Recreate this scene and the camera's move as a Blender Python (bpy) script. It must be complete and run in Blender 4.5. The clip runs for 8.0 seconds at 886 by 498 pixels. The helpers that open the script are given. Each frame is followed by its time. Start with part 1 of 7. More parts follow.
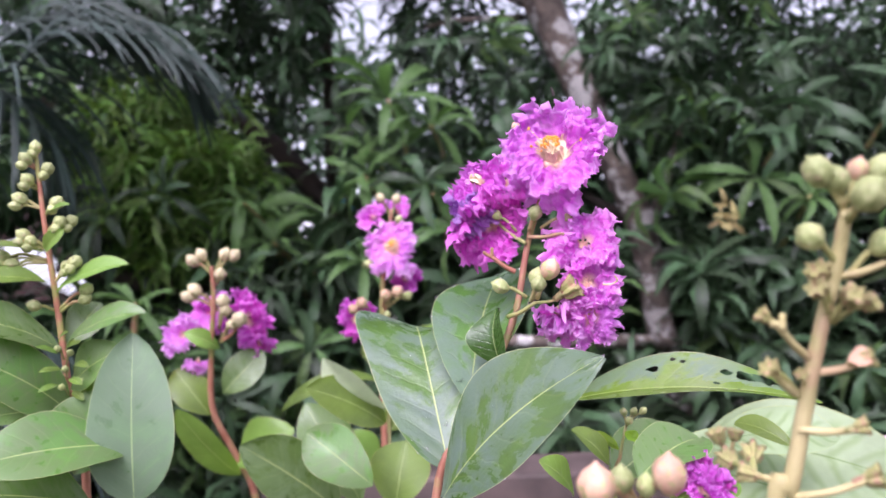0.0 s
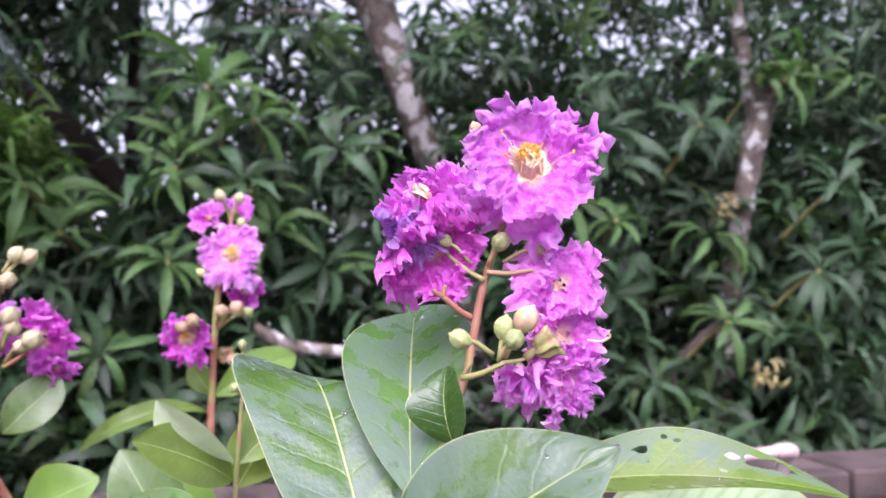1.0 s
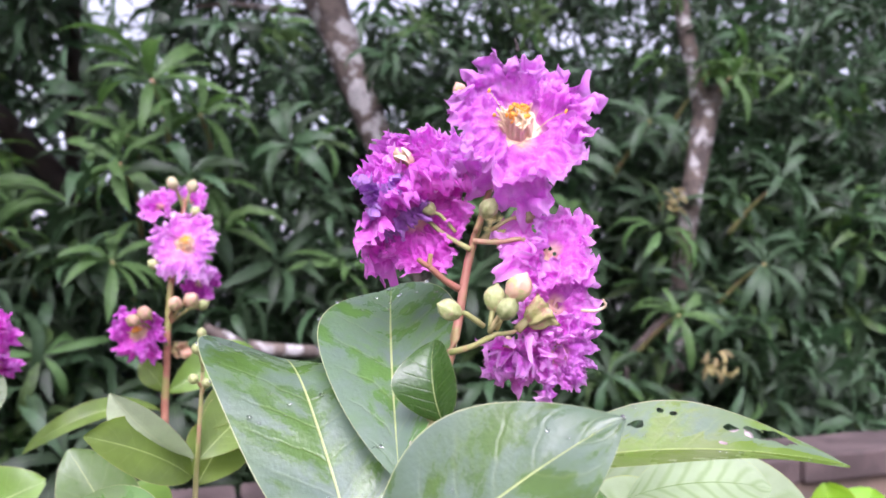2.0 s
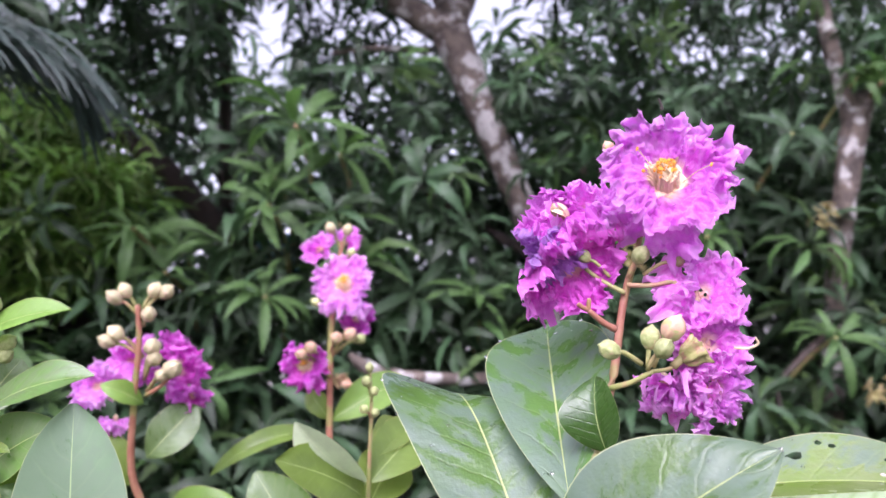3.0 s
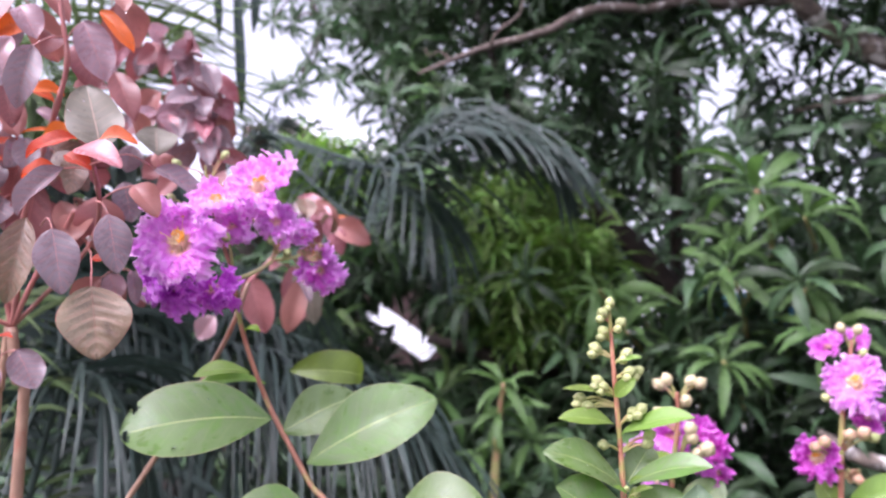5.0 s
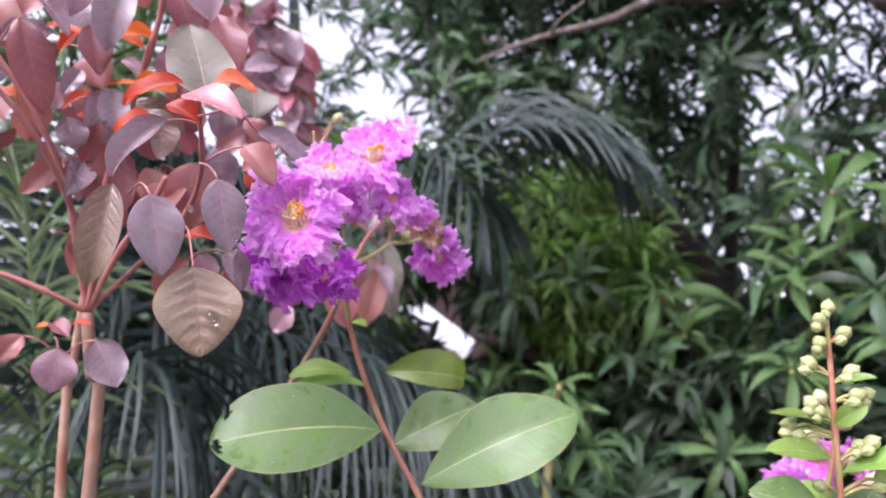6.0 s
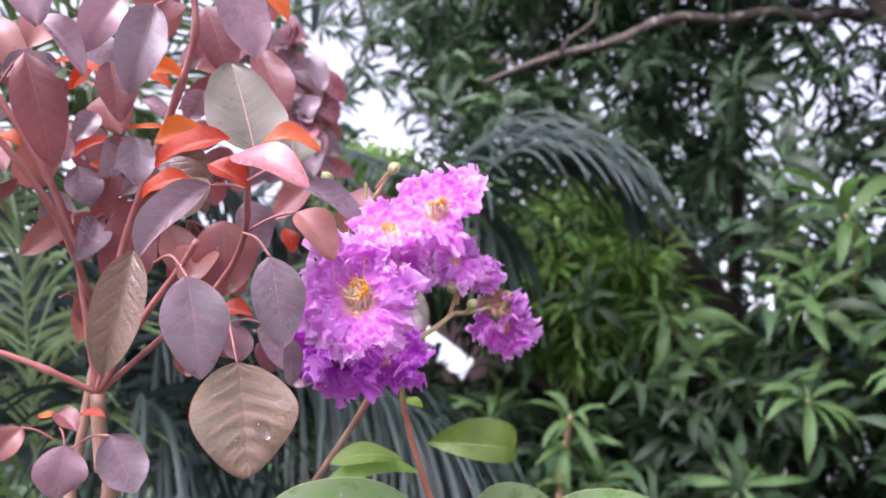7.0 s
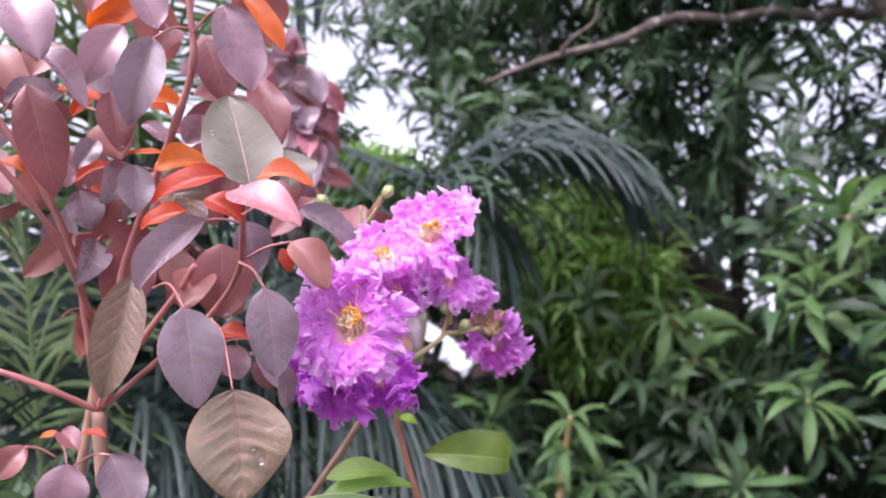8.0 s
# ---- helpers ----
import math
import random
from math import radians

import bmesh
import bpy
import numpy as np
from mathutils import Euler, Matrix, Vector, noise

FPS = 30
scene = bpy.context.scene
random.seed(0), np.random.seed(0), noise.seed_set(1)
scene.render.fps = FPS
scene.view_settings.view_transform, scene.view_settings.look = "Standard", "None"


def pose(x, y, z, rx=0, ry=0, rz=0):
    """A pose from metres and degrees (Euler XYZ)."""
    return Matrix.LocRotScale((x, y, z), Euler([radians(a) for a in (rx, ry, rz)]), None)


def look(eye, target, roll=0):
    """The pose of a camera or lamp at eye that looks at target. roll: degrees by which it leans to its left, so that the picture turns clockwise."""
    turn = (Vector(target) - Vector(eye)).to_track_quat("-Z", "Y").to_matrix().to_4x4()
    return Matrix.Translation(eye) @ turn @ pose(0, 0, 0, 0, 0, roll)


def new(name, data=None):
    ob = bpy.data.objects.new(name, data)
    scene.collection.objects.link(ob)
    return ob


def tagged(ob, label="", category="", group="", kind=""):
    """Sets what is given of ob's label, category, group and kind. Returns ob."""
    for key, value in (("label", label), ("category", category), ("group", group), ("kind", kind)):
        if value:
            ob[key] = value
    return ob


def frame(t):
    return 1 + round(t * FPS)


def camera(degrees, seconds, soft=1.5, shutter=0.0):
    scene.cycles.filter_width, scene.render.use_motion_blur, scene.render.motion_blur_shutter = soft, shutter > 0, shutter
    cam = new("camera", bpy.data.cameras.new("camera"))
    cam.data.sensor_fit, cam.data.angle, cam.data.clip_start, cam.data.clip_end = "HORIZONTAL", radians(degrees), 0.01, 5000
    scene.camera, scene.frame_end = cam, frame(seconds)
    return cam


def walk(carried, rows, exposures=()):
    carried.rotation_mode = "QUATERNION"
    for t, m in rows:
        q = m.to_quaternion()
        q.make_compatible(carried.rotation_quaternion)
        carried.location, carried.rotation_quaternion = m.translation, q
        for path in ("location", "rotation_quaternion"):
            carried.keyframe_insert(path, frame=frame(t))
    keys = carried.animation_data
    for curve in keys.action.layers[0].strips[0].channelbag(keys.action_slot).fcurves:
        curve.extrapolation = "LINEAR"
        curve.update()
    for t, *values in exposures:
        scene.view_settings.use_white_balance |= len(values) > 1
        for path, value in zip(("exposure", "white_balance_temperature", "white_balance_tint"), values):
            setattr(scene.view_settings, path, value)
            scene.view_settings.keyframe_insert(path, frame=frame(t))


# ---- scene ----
cam = camera(61.9, 8.0)
PATH = [
    (0, (0.009, 0.015, 1.513), (-0.022, 2.012, 1.629), -2.2),
    (0.2, (-0.003, 0.052, 1.523), (0.22, 2.038, 1.608), -1.9),
    (0.5, (-0.024, 0.095, 1.526), (0.38, 2.053, 1.576), -2.7),
    (1, (-0.042, 0.119, 1.532), (0.445, 2.055, 1.649), 0.2),
    (1.2, (-0.052, 0.122, 1.525), (0.515, 2.036, 1.653), 1.3),
    (2.3, (-0.049, 0.143, 1.521), (0.554, 2.046, 1.634), -1.0),
    (2.5, (-0.055, 0.138, 1.524), (0.498, 2.056, 1.65), -2.1),
    (3, (-0.07, 0.109, 1.528), (0.203, 2.082, 1.719), -1.7),
    (3.5, (-0.09, 0.09, 1.536), (-0.05, 2.082, 1.711), -1.2),
    (4, (-0.099, 0.024, 1.548), (-0.427, 1.985, 1.767), -0.1),
    (4.5, (-0.11, -0.017, 1.553), (-0.677, 1.882, 1.824), 1.6),
    (5, (-0.137, -0.059, 1.563), (-0.982, 1.727, 1.874), 3.3),
    (5.2, (-0.151, -0.074, 1.558), (-1.117, 1.648, 1.877), 4.5),
    (6.3, (-0.287, 0.019, 1.575), (-1.203, 1.773, 1.864), 5.5),
    (6.5, (-0.302, 0.023, 1.59), (-1.228, 1.769, 1.897), 5.7),
    (7, (-0.333, 0.034, 1.606), (-1.244, 1.783, 1.941), 5.5),
    (7.5, (-0.33, 0.037, 1.624), (-1.218, 1.794, 1.978), 4.6),
    (8, (-0.323, 0.025, 1.621), (-1.241, 1.772, 1.944), 5.6),
]
walk(cam, [(t, look(eye, target, roll)) for t, eye, target, roll in PATH], [(0.0, 1.18, 5900, 31), (0.7, 1.29, 5850, 31), (3.3, 1.30, 5850, 31), (4.0, 1.42, 5900, 31), (4.5, 1.52, 5950, 31), (8.0, 1.52, 5950, 31)])

# the lens is focused on the flowers, about a forearm away
cam.data.dof.use_dof = True
cam.data.dof.focus_distance = 0.32
cam.data.dof.aperture_fstop = 12.5

# ---- world and light: a bright overcast day ----
SUN_UP, SUN_ROUND = 50.0, 200.0
world = bpy.data.worlds.new("overcast_sky")
scene.world = world
world.use_nodes = True
wn = world.node_tree.nodes
sky = wn.new("ShaderNodeTexSky")
sky.sky_type = "NISHITA"
sky.sun_disc = False
sky.sun_elevation, sky.sun_rotation = radians(SUN_UP), radians(SUN_ROUND)
sky.dust_density, sky.air_density = 4.0, 1.0
cloud = wn.new("ShaderNodeHueSaturation")
cloud.inputs["Saturation"].default_value = 0.22
cloud.inputs["Value"].default_value = 1.0
world.node_tree.links.new(sky.outputs[0], cloud.inputs["Color"])
world.node_tree.links.new(cloud.outputs[0], wn["Background"].inputs["Color"])
wn["Background"].inputs["Strength"].default_value = 0.15
sun = new("sun", bpy.data.lights.new("sun", "SUN"))
sun.data.energy, sun.data.angle, sun.data.color = 1.1, radians(50), (1.0, 0.97, 0.93)
az = radians(SUN_ROUND)
sun.matrix_world = look((0, 0, 8), (-8 * math.sin(az) * math.cos(radians(SUN_UP)), -8 * math.cos(az) * math.cos(radians(SUN_UP)), 8 - 8 * math.sin(radians(SUN_UP))))

# ---- node helpers ----


class Nodes:
    """A short way of wiring one material."""

    def __init__(self, name):
        self.m = bpy.data.materials.new(name)
        self.m.use_nodes = True
        self.t = self.m.node_tree
        self.p = self.t.nodes["Principled BSDF"]
        self.out = self.t.nodes["Material Output"]

    def add(self, kind, **sockets):
        n = self.t.nodes.new("ShaderNode" + kind)
        for k, v in sockets.items():
            self.put(n, k, v)
        return n

    def put(self, n, key, v):
        s = n.inputs[int(key[1:])] if key[0] == "i" and key[1:].isdigit() else n.inputs[key.replace("_", " ")]
        if isinstance(v, bpy.types.NodeSocket):
            self.t.links.new(v, s)
        elif isinstance(v, bpy.types.Node):
            self.t.links.new(v.outputs[0], s)
        else:
            s.default_value = v

    def math(self, op, a, b=0.0, c=0.0):
        n = self.add("Math", i0=a, i1=b, i2=c)
        n.operation = op
        return n.outputs[0]

    def ramp(self, v, lo, hi, a=0.0, b=1.0):
        n = self.add("MapRange", i0=v, i1=lo, i2=hi, i3=a, i4=b)
        n.interpolation_type = "SMOOTHSTEP"
        return n.outputs[0]

    def mix(self, f, a, b):
        n = self.t.nodes.new("ShaderNodeMix")
        n.data_type = "RGBA"
        for i, v in ((0, f), (6, a), (7, b)):
            if isinstance(v, bpy.types.NodeSocket):
                self.t.links.new(v, n.inputs[i])
            else:
                n.inputs[i].default_value = v
        return n.outputs[2]

    def noise(self, scale, detail=3.0, rough=0.55, coord="Object"):
        c = self.add("TexCoord")
        n = self.add("TexNoise", Vector=c.outputs[coord], Scale=scale, Detail=detail, Roughness=rough)
        return n.outputs[0]

    def bump(self, height, strength, distance):
        self.put(self.p, "Normal", self.add("Bump", Strength=strength, Distance=distance, Height=height))

    def hue(self, colour, h=0.5, s=1.0, v=1.0):
        return self.add("HueSaturation", Hue=h, Saturation=s, Value=v, Color=colour).outputs[0]


def rgb(r, g, b):
    return (r, g, b, 1.0)


def leaf_material(name, top, vein, edge, rough=0.3, through_light=0.25, veins=8.0, vein_mix=0.055, blotch=None, spread=0.25, island=False, relief=0.0006, wet=0.0, wet_scale=30.0, gloss=0.5, bloom=None, bumpy=0.7, soft=0.09, span=(0.48, 0.60), backlit_half=False):
    """A leaf blade with midrib, side veins, a pale rim, wet patches, and dry ones with the sky's pale sheen painted in
    (bloom).
    """
    k = Nodes(name)
    uv = k.add("UVMap")
    xyz = k.add("SeparateXYZ", Vector=uv.outputs[0])
    u, v = xyz.outputs[0], xyz.outputs[1]
    side = k.math("ABSOLUTE", k.math("MULTIPLY_ADD", v, 2.0, -1.0))
    patch = k.noise(38.0, 4.0)
    thin = k.math("MULTIPLY_ADD", u, -0.016, 0.026)
    rib = k.math("SUBTRACT", 1.0, k.ramp(k.math("DIVIDE", side, thin), 0.55, 1.2))
    wave = k.math("FRACT", k.math("SUBTRACT", k.math("MULTIPLY", u, veins), k.math("MULTIPLY_ADD", side, 1.5, k.math("MULTIPLY", patch, 0.9))))
    wave = k.math("ABSOLUTE", k.math("SUBTRACT", wave, 0.5))
    sv = k.math("MULTIPLY", k.ramp(wave, 0.0, soft, 1.0, 0.0), k.ramp(side, 0.6, 0.95, 1.0, 0.0))
    rnd = k.add("NewGeometry").outputs["Random Per Island"] if island else k.add("ObjectInfo").outputs["Random"]
    fine = k.noise(420.0, 2.0)
    base = k.hue(top, v=k.math("ADD", k.ramp(rnd, 0.0, 1.0, 1.0 - spread, 1.0 + spread), k.ramp(patch, 0.3, 0.7, -0.15, 0.15)), h=k.ramp(rnd, 0.0, 1.0, 0.487, 0.513))
    if blotch:
        base = k.mix(k.ramp(k.noise(24.0, 5.0, 0.65), 0.45, 0.75), base, blotch)
    streak = k.add("CombineXYZ", i0=k.math("SUBTRACT", k.math("MULTIPLY", u, 6.0), k.math("MULTIPLY", side, 1.1)), i1=k.math("MULTIPLY", v, 2.2), i2=k.math("MULTIPLY", rnd, 37.0))
    runs = k.add("TexNoise", Vector=streak.outputs[0], Scale=1.6, Detail=5.0, Roughness=0.6).outputs[0]
    film = k.ramp(k.math("MULTIPLY_ADD", k.noise(wet_scale, 6.0, 0.62), 0.5, k.math("MULTIPLY", runs, 0.5)), *span)
    # paints the lower half's backlit lime look, smooth like the film
    if backlit_half:
        film = k.math("MAXIMUM", film, k.ramp(k.math("MULTIPLY_ADD", runs, 0.5, v), 0.86, 0.89, 1.0, 0.0))
    # bloom: pale sky sheen mixed into the colour outside the wet film
    if bloom:
        base = k.mix(film, k.mix(k.ramp(k.noise(55.0, 3.0), 0.3, 0.7, 0.5, 0.95), base, bloom), base)
    base = k.mix(k.math("MULTIPLY", sv, vein_mix), base, vein)
    base = k.mix(k.math("MULTIPLY", rib, 0.85), base, vein)
    base = k.mix(k.ramp(side, 0.982, 0.998), base, edge)
    k.put(k.p, "Base Color", base)
    k.put(k.p, "Roughness", k.math("MULTIPLY_ADD", film, -wet * rough, k.ramp(patch, 0.35, 0.65, rough * 0.85, rough * 1.35)))
    k.put(k.p, "Specular IOR Level", gloss)
    k.put(k.p, "IOR", 1.5)
    height = k.math("ADD", k.math("MULTIPLY", k.math("ADD", rib, k.math("MULTIPLY", sv, 0.5)), -0.4), k.math("MULTIPLY", k.math("ADD", fine, patch), 0.5))
    k.bump(height, bumpy, relief)
    tl = k.add("BsdfTranslucent", Color=k.hue(base, s=1.15, v=1.5))
    mx = k.add("MixShader", i0=through_light, i1=k.p.outputs[0], i2=tl)
    k.t.links.new(mx.outputs[0], k.out.inputs[0])
    return k.m


def petal_material(name, colour, deep, pale):
    """Thin crinkled petals, paler at the frilled rim."""
    k = Nodes(name)
    uv = k.add("UVMap")
    xyz = k.add("SeparateXYZ", Vector=uv.outputs[0])
    u = xyz.outputs[0]
    rnd = k.add("ObjectInfo").outputs["Random"]
    n = k.noise(6.0, 4.0)
    f = k.noise(24.0, 4.0)
    c = k.mix(k.ramp(n, 0.35, 0.75, 0.0, 0.6), colour, pale)
    c = k.mix(k.ramp(u, 0.15, 0.60, 0.85, 0.0), c, deep)
    # paler frills, with the lit look of the ruffle edges painted in
    c = k.mix(k.ramp(u, 0.80, 1.0, 0.0, 0.85), c, pale)
    c = k.mix(k.ramp(u, 0.16, 0.40, 0.92, 0.0), c, rgb(0.88, 0.64, 0.52))
    c = k.hue(c, h=k.ramp(rnd, 0.0, 1.0, 0.49, 0.508), v=k.ramp(rnd, 0.0, 1.0, 0.88, 1.12))
    k.put(k.p, "Base Color", c)
    k.put(k.p, "Roughness", 0.33)
    k.put(k.p, "Sheen Weight", 0.15)
    k.bump(k.math("ADD", k.math("ADD", f, k.math("MULTIPLY", n, 0.8)), k.math("MULTIPLY", k.noise(62.0, 3.0), 0.5)), 0.60, 0.0014)
    tl = k.add("BsdfTranslucent", Color=k.hue(c, s=1.1, v=1.25))
    mx = k.add("MixShader", i0=0.42, i1=k.p.outputs[0], i2=tl)
    k.t.links.new(mx.outputs[0], k.out.inputs[0])
    return k.m


def plain_material(name, a, b, scale, rough, relief=0.0, detail=4.0, spec=0.5, c=None, c_scale=6.0, island=False, c_lo=0.5):
    k = Nodes(name)
    n = k.noise(scale, detail)
    col = k.mix(k.ramp(n, 0.3, 0.7), a, b)
    if c:
        col = k.mix(k.ramp(k.noise(c_scale, 5.0, 0.6), c_lo, c_lo + 0.12), col, c)
    rnd = k.add("NewGeometry").outputs["Random Per Island"] if island else k.add("ObjectInfo").outputs["Random"]
    col = k.hue(col, v=k.ramp(rnd, 0.0, 1.0, 0.85, 1.15))
    k.put(k.p, "Base Color", col)
    k.put(k.p, "Roughness", k.ramp(n, 0.3, 0.7, rough * 0.8, rough * 1.15))
    k.put(k.p, "Specular IOR Level", spec)
    if relief:
        k.bump(k.noise(scale * 2.3, 6.0), 0.8, relief)
    return k.m


# ---- materials ----
M_LEAF = leaf_material("myrtle_leaf", rgb(0.082, 0.163, 0.034), rgb(0.47, 0.54, 0.22), rgb(0.46, 0.50, 0.26), rough=0.36, wet=0.75, gloss=0.6, bloom=rgb(0.132, 0.192, 0.146), bumpy=0.6, relief=0.0008, wet_scale=34.0)
M_LEAF_DRY = leaf_material("myrtle_leaf_dry", rgb(0.100, 0.190, 0.042), rgb(0.47, 0.54, 0.22), rgb(0.46, 0.46, 0.22), rough=0.38, wet=0.5, gloss=0.6, bloom=rgb(0.140, 0.212, 0.078), bumpy=0.5, wet_scale=34.0)
M_LEAF_DARK = leaf_material("myrtle_leaf_shiny", rgb(0.050, 0.120, 0.022), rgb(0.47, 0.54, 0.22), rgb(0.46, 0.50, 0.26), rough=0.26, wet=0.5, gloss=0.6, bumpy=0.6, relief=0.0008)
M_LEAF_SCAR = leaf_material("myrtle_leaf_scarred", rgb(0.15, 0.26, 0.030), rgb(0.45, 0.56, 0.18), rgb(0.50, 0.50, 0.26), rough=0.34, wet=0.5, gloss=0.6, bloom=rgb(0.165, 0.24, 0.165), blotch=rgb(0.24, 0.30, 0.12), bumpy=0.6, wet_scale=34.0, through_light=0.4, backlit_half=True)
# paler copy of the leaf, with reflected sky sheen painted into its colour
M_LEAF_SHEEN = leaf_material("myrtle_leaf_bloomed", rgb(0.15, 0.235, 0.125), rgb(0.38, 0.50, 0.24), rgb(0.42, 0.46, 0.24), rough=0.36, wet=0.4, gloss=0.6, bloom=rgb(0.175, 0.255, 0.155), bumpy=0.4, wet_scale=34.0)
M_LEAF_YOUNG = leaf_material("myrtle_young_leaf", rgb(0.165, 0.265, 0.05), rgb(0.45, 0.55, 0.2), rgb(0.45, 0.42, 0.14), rough=0.34, through_light=0.35)
M_LEAF_PALE = leaf_material("myrtle_leaf_underside", rgb(0.45, 0.54, 0.33), rgb(0.55, 0.62, 0.36), rgb(0.55, 0.42, 0.28), rough=0.5, through_light=0.3)
M_BLADE = leaf_material("pale_striped_leaf", rgb(0.25, 0.31, 0.17), rgb(0.14, 0.23, 0.06), rgb(0.38, 0.42, 0.12), rough=0.45, through_light=0.3, veins=8.0, vein_mix=0.45, soft=0.30)
M_LIME = leaf_material("lime_leaf", rgb(0.22, 0.42, 0.02), rgb(0.38, 0.55, 0.08), rgb(0.35, 0.5, 0.05), rough=0.35, through_light=0.4)
M_COP_GREY = leaf_material("copper_leaf_grey", rgb(0.205, 0.142, 0.160), rgb(0.45, 0.20, 0.20), rgb(0.40, 0.17, 0.16), rough=0.30, through_light=0.2, vein_mix=0.22, wet=0.6, wet_scale=70.0, bumpy=0.35, bloom=rgb(0.235, 0.185, 0.21), soft=0.24, span=(0.40, 0.70))
M_COP_RED = leaf_material("copper_leaf_red", rgb(0.280, 0.112, 0.104), rgb(0.42, 0.16, 0.145), rgb(0.36, 0.10, 0.09), rough=0.40, through_light=0.22, vein_mix=0.18, wet=0.4, wet_scale=70.0, bumpy=0.35, soft=0.24, span=(0.40, 0.70))
M_COP_PINK = leaf_material("copper_leaf_pink", rgb(0.31, 0.185, 0.21), rgb(0.48, 0.20, 0.20), rgb(0.42, 0.14, 0.14), rough=0.30, through_light=0.22, vein_mix=0.2, wet=0.6, wet_scale=70.0, bumpy=0.35, bloom=rgb(0.33, 0.215, 0.245), soft=0.24, span=(0.40, 0.70))
M_COP_ROSE = leaf_material("copper_leaf_rose", rgb(0.35, 0.115, 0.135), rgb(0.52, 0.20, 0.20), rgb(0.46, 0.13, 0.13), rough=0.26, through_light=0.25, vein_mix=0.2, wet=0.6, wet_scale=70.0, bumpy=0.35, bloom=rgb(0.43, 0.19, 0.215), soft=0.24, span=(0.40, 0.70))
M_COP_ORANGE = leaf_material("copper_leaf_orange", rgb(0.60, 0.115, 0.034), rgb(0.58, 0.17, 0.07), rgb(0.46, 0.09, 0.03), rough=0.45, through_light=0.42, vein_mix=0.2, bumpy=0.35, soft=0.24, span=(0.40, 0.70))
M_COP_BROWN = leaf_material("copper_leaf_brown", rgb(0.225, 0.155, 0.112), rgb(0.34, 0.19, 0.14), rgb(0.46, 0.13, 0.10), rough=0.26, through_light=0.15, veins=7.0, vein_mix=0.45, blotch=rgb(0.19, 0.165, 0.105), relief=0.0014, wet=0.6, wet_scale=70.0, soft=0.24, span=(0.40, 0.70))
M_COP_GREEN = leaf_material("copper_leaf_faded", rgb(0.205, 0.188, 0.142), rgb(0.52, 0.36, 0.28), rgb(0.42, 0.2, 0.16), rough=0.35, through_light=0.25, vein_mix=0.07, wet=0.6, wet_scale=70.0, bumpy=0.25, soft=0.24, span=(0.40, 0.70))
M_PETAL = petal_material("petal_purple", rgb(0.80, 0.20, 0.77), rgb(0.62, 0.070, 0.52), rgb(0.93, 0.50, 0.91))
M_PETAL_DEEP = petal_material("petal_magenta", rgb(0.69, 0.085, 0.61), rgb(0.50, 0.030, 0.36), rgb(0.84, 0.28, 0.80))
M_PETAL_LILAC = petal_material("petal_lilac", rgb(0.86, 0.31, 0.84), rgb(0.73, 0.14, 0.67), rgb(0.96, 0.62, 0.95))
M_PETAL_VIOLET = petal_material("petal_violet", rgb(0.63, 0.10, 0.69), rgb(0.49, 0.04, 0.48), rgb(0.80, 0.30, 0.84))
M_PETAL_WILT = petal_material("petal_wilted", rgb(0.43, 0.13, 0.57), rgb(0.44, 0.055, 0.40), rgb(0.62, 0.32, 0.74))
M_STEM = plain_material("red_stem", rgb(0.30, 0.115, 0.072), rgb(0.44, 0.20, 0.13), 60.0, 0.5, 0.0006, c=rgb(0.28, 0.26, 0.08), c_scale=30.0)
M_STEM_GREEN = plain_material("green_stem", rgb(0.30, 0.32, 0.10), rgb(0.40, 0.34, 0.16), 60.0, 0.5, 0.0006, c=rgb(0.42, 0.22, 0.14), c_scale=30.0)
M_STEM_OLIVE = plain_material("olive_stem", rgb(0.33, 0.29, 0.12), rgb(0.45, 0.38, 0.19), 60.0, 0.55, 0.0010, c=rgb(0.36, 0.25, 0.14), c_scale=40.0)
M_BUD = plain_material("bud_green", rgb(0.27, 0.32, 0.105), rgb(0.42, 0.44, 0.20), 2.2, 0.45, 0.0005, c=rgb(0.48, 0.38, 0.22), c_scale=1.4, c_lo=0.57)
M_BUD_TAN = plain_material("bud_tan", rgb(0.43, 0.38, 0.20), rgb(0.54, 0.46, 0.29), 2.0, 0.5, 0.0005, c=rgb(0.52, 0.36, 0.25), c_scale=1.4, c_lo=0.54)
M_SPENT = plain_material("spent_calyx", rgb(0.28, 0.28, 0.085), rgb(0.42, 0.36, 0.17), 2.0, 0.6, 0.0008, c=rgb(0.40, 0.22, 0.15), c_scale=1.6, c_lo=0.53)
M_BUD_PINK = plain_material("bud_pink", rgb(0.54, 0.38, 0.24), rgb(0.60, 0.31, 0.23), 1.8, 0.45, 0.0005, c=rgb(0.38, 0.38, 0.15), c_scale=1.3, c_lo=0.50)
M_CREAM = plain_material("cream_tube", rgb(0.86, 0.62, 0.36), rgb(0.92, 0.78, 0.56), 150.0, 0.5, 0.0003)
M_ANTHER = plain_material("anther_orange", rgb(0.80, 0.30, 0.02), rgb(0.85, 0.45, 0.06), 300.0, 0.6, 0.0003)
M_COP_STEM = plain_material("copper_stem", rgb(0.36, 0.125, 0.115), rgb(0.47, 0.20, 0.175), 45.0, 0.35, 0.0005)
M_COP_BARK = plain_material("copper_bark", rgb(0.25, 0.145, 0.10), rgb(0.40, 0.25, 0.17), 35.0, 0.5, 0.001, c=rgb(0.30, 0.12, 0.08), c_scale=16.0)
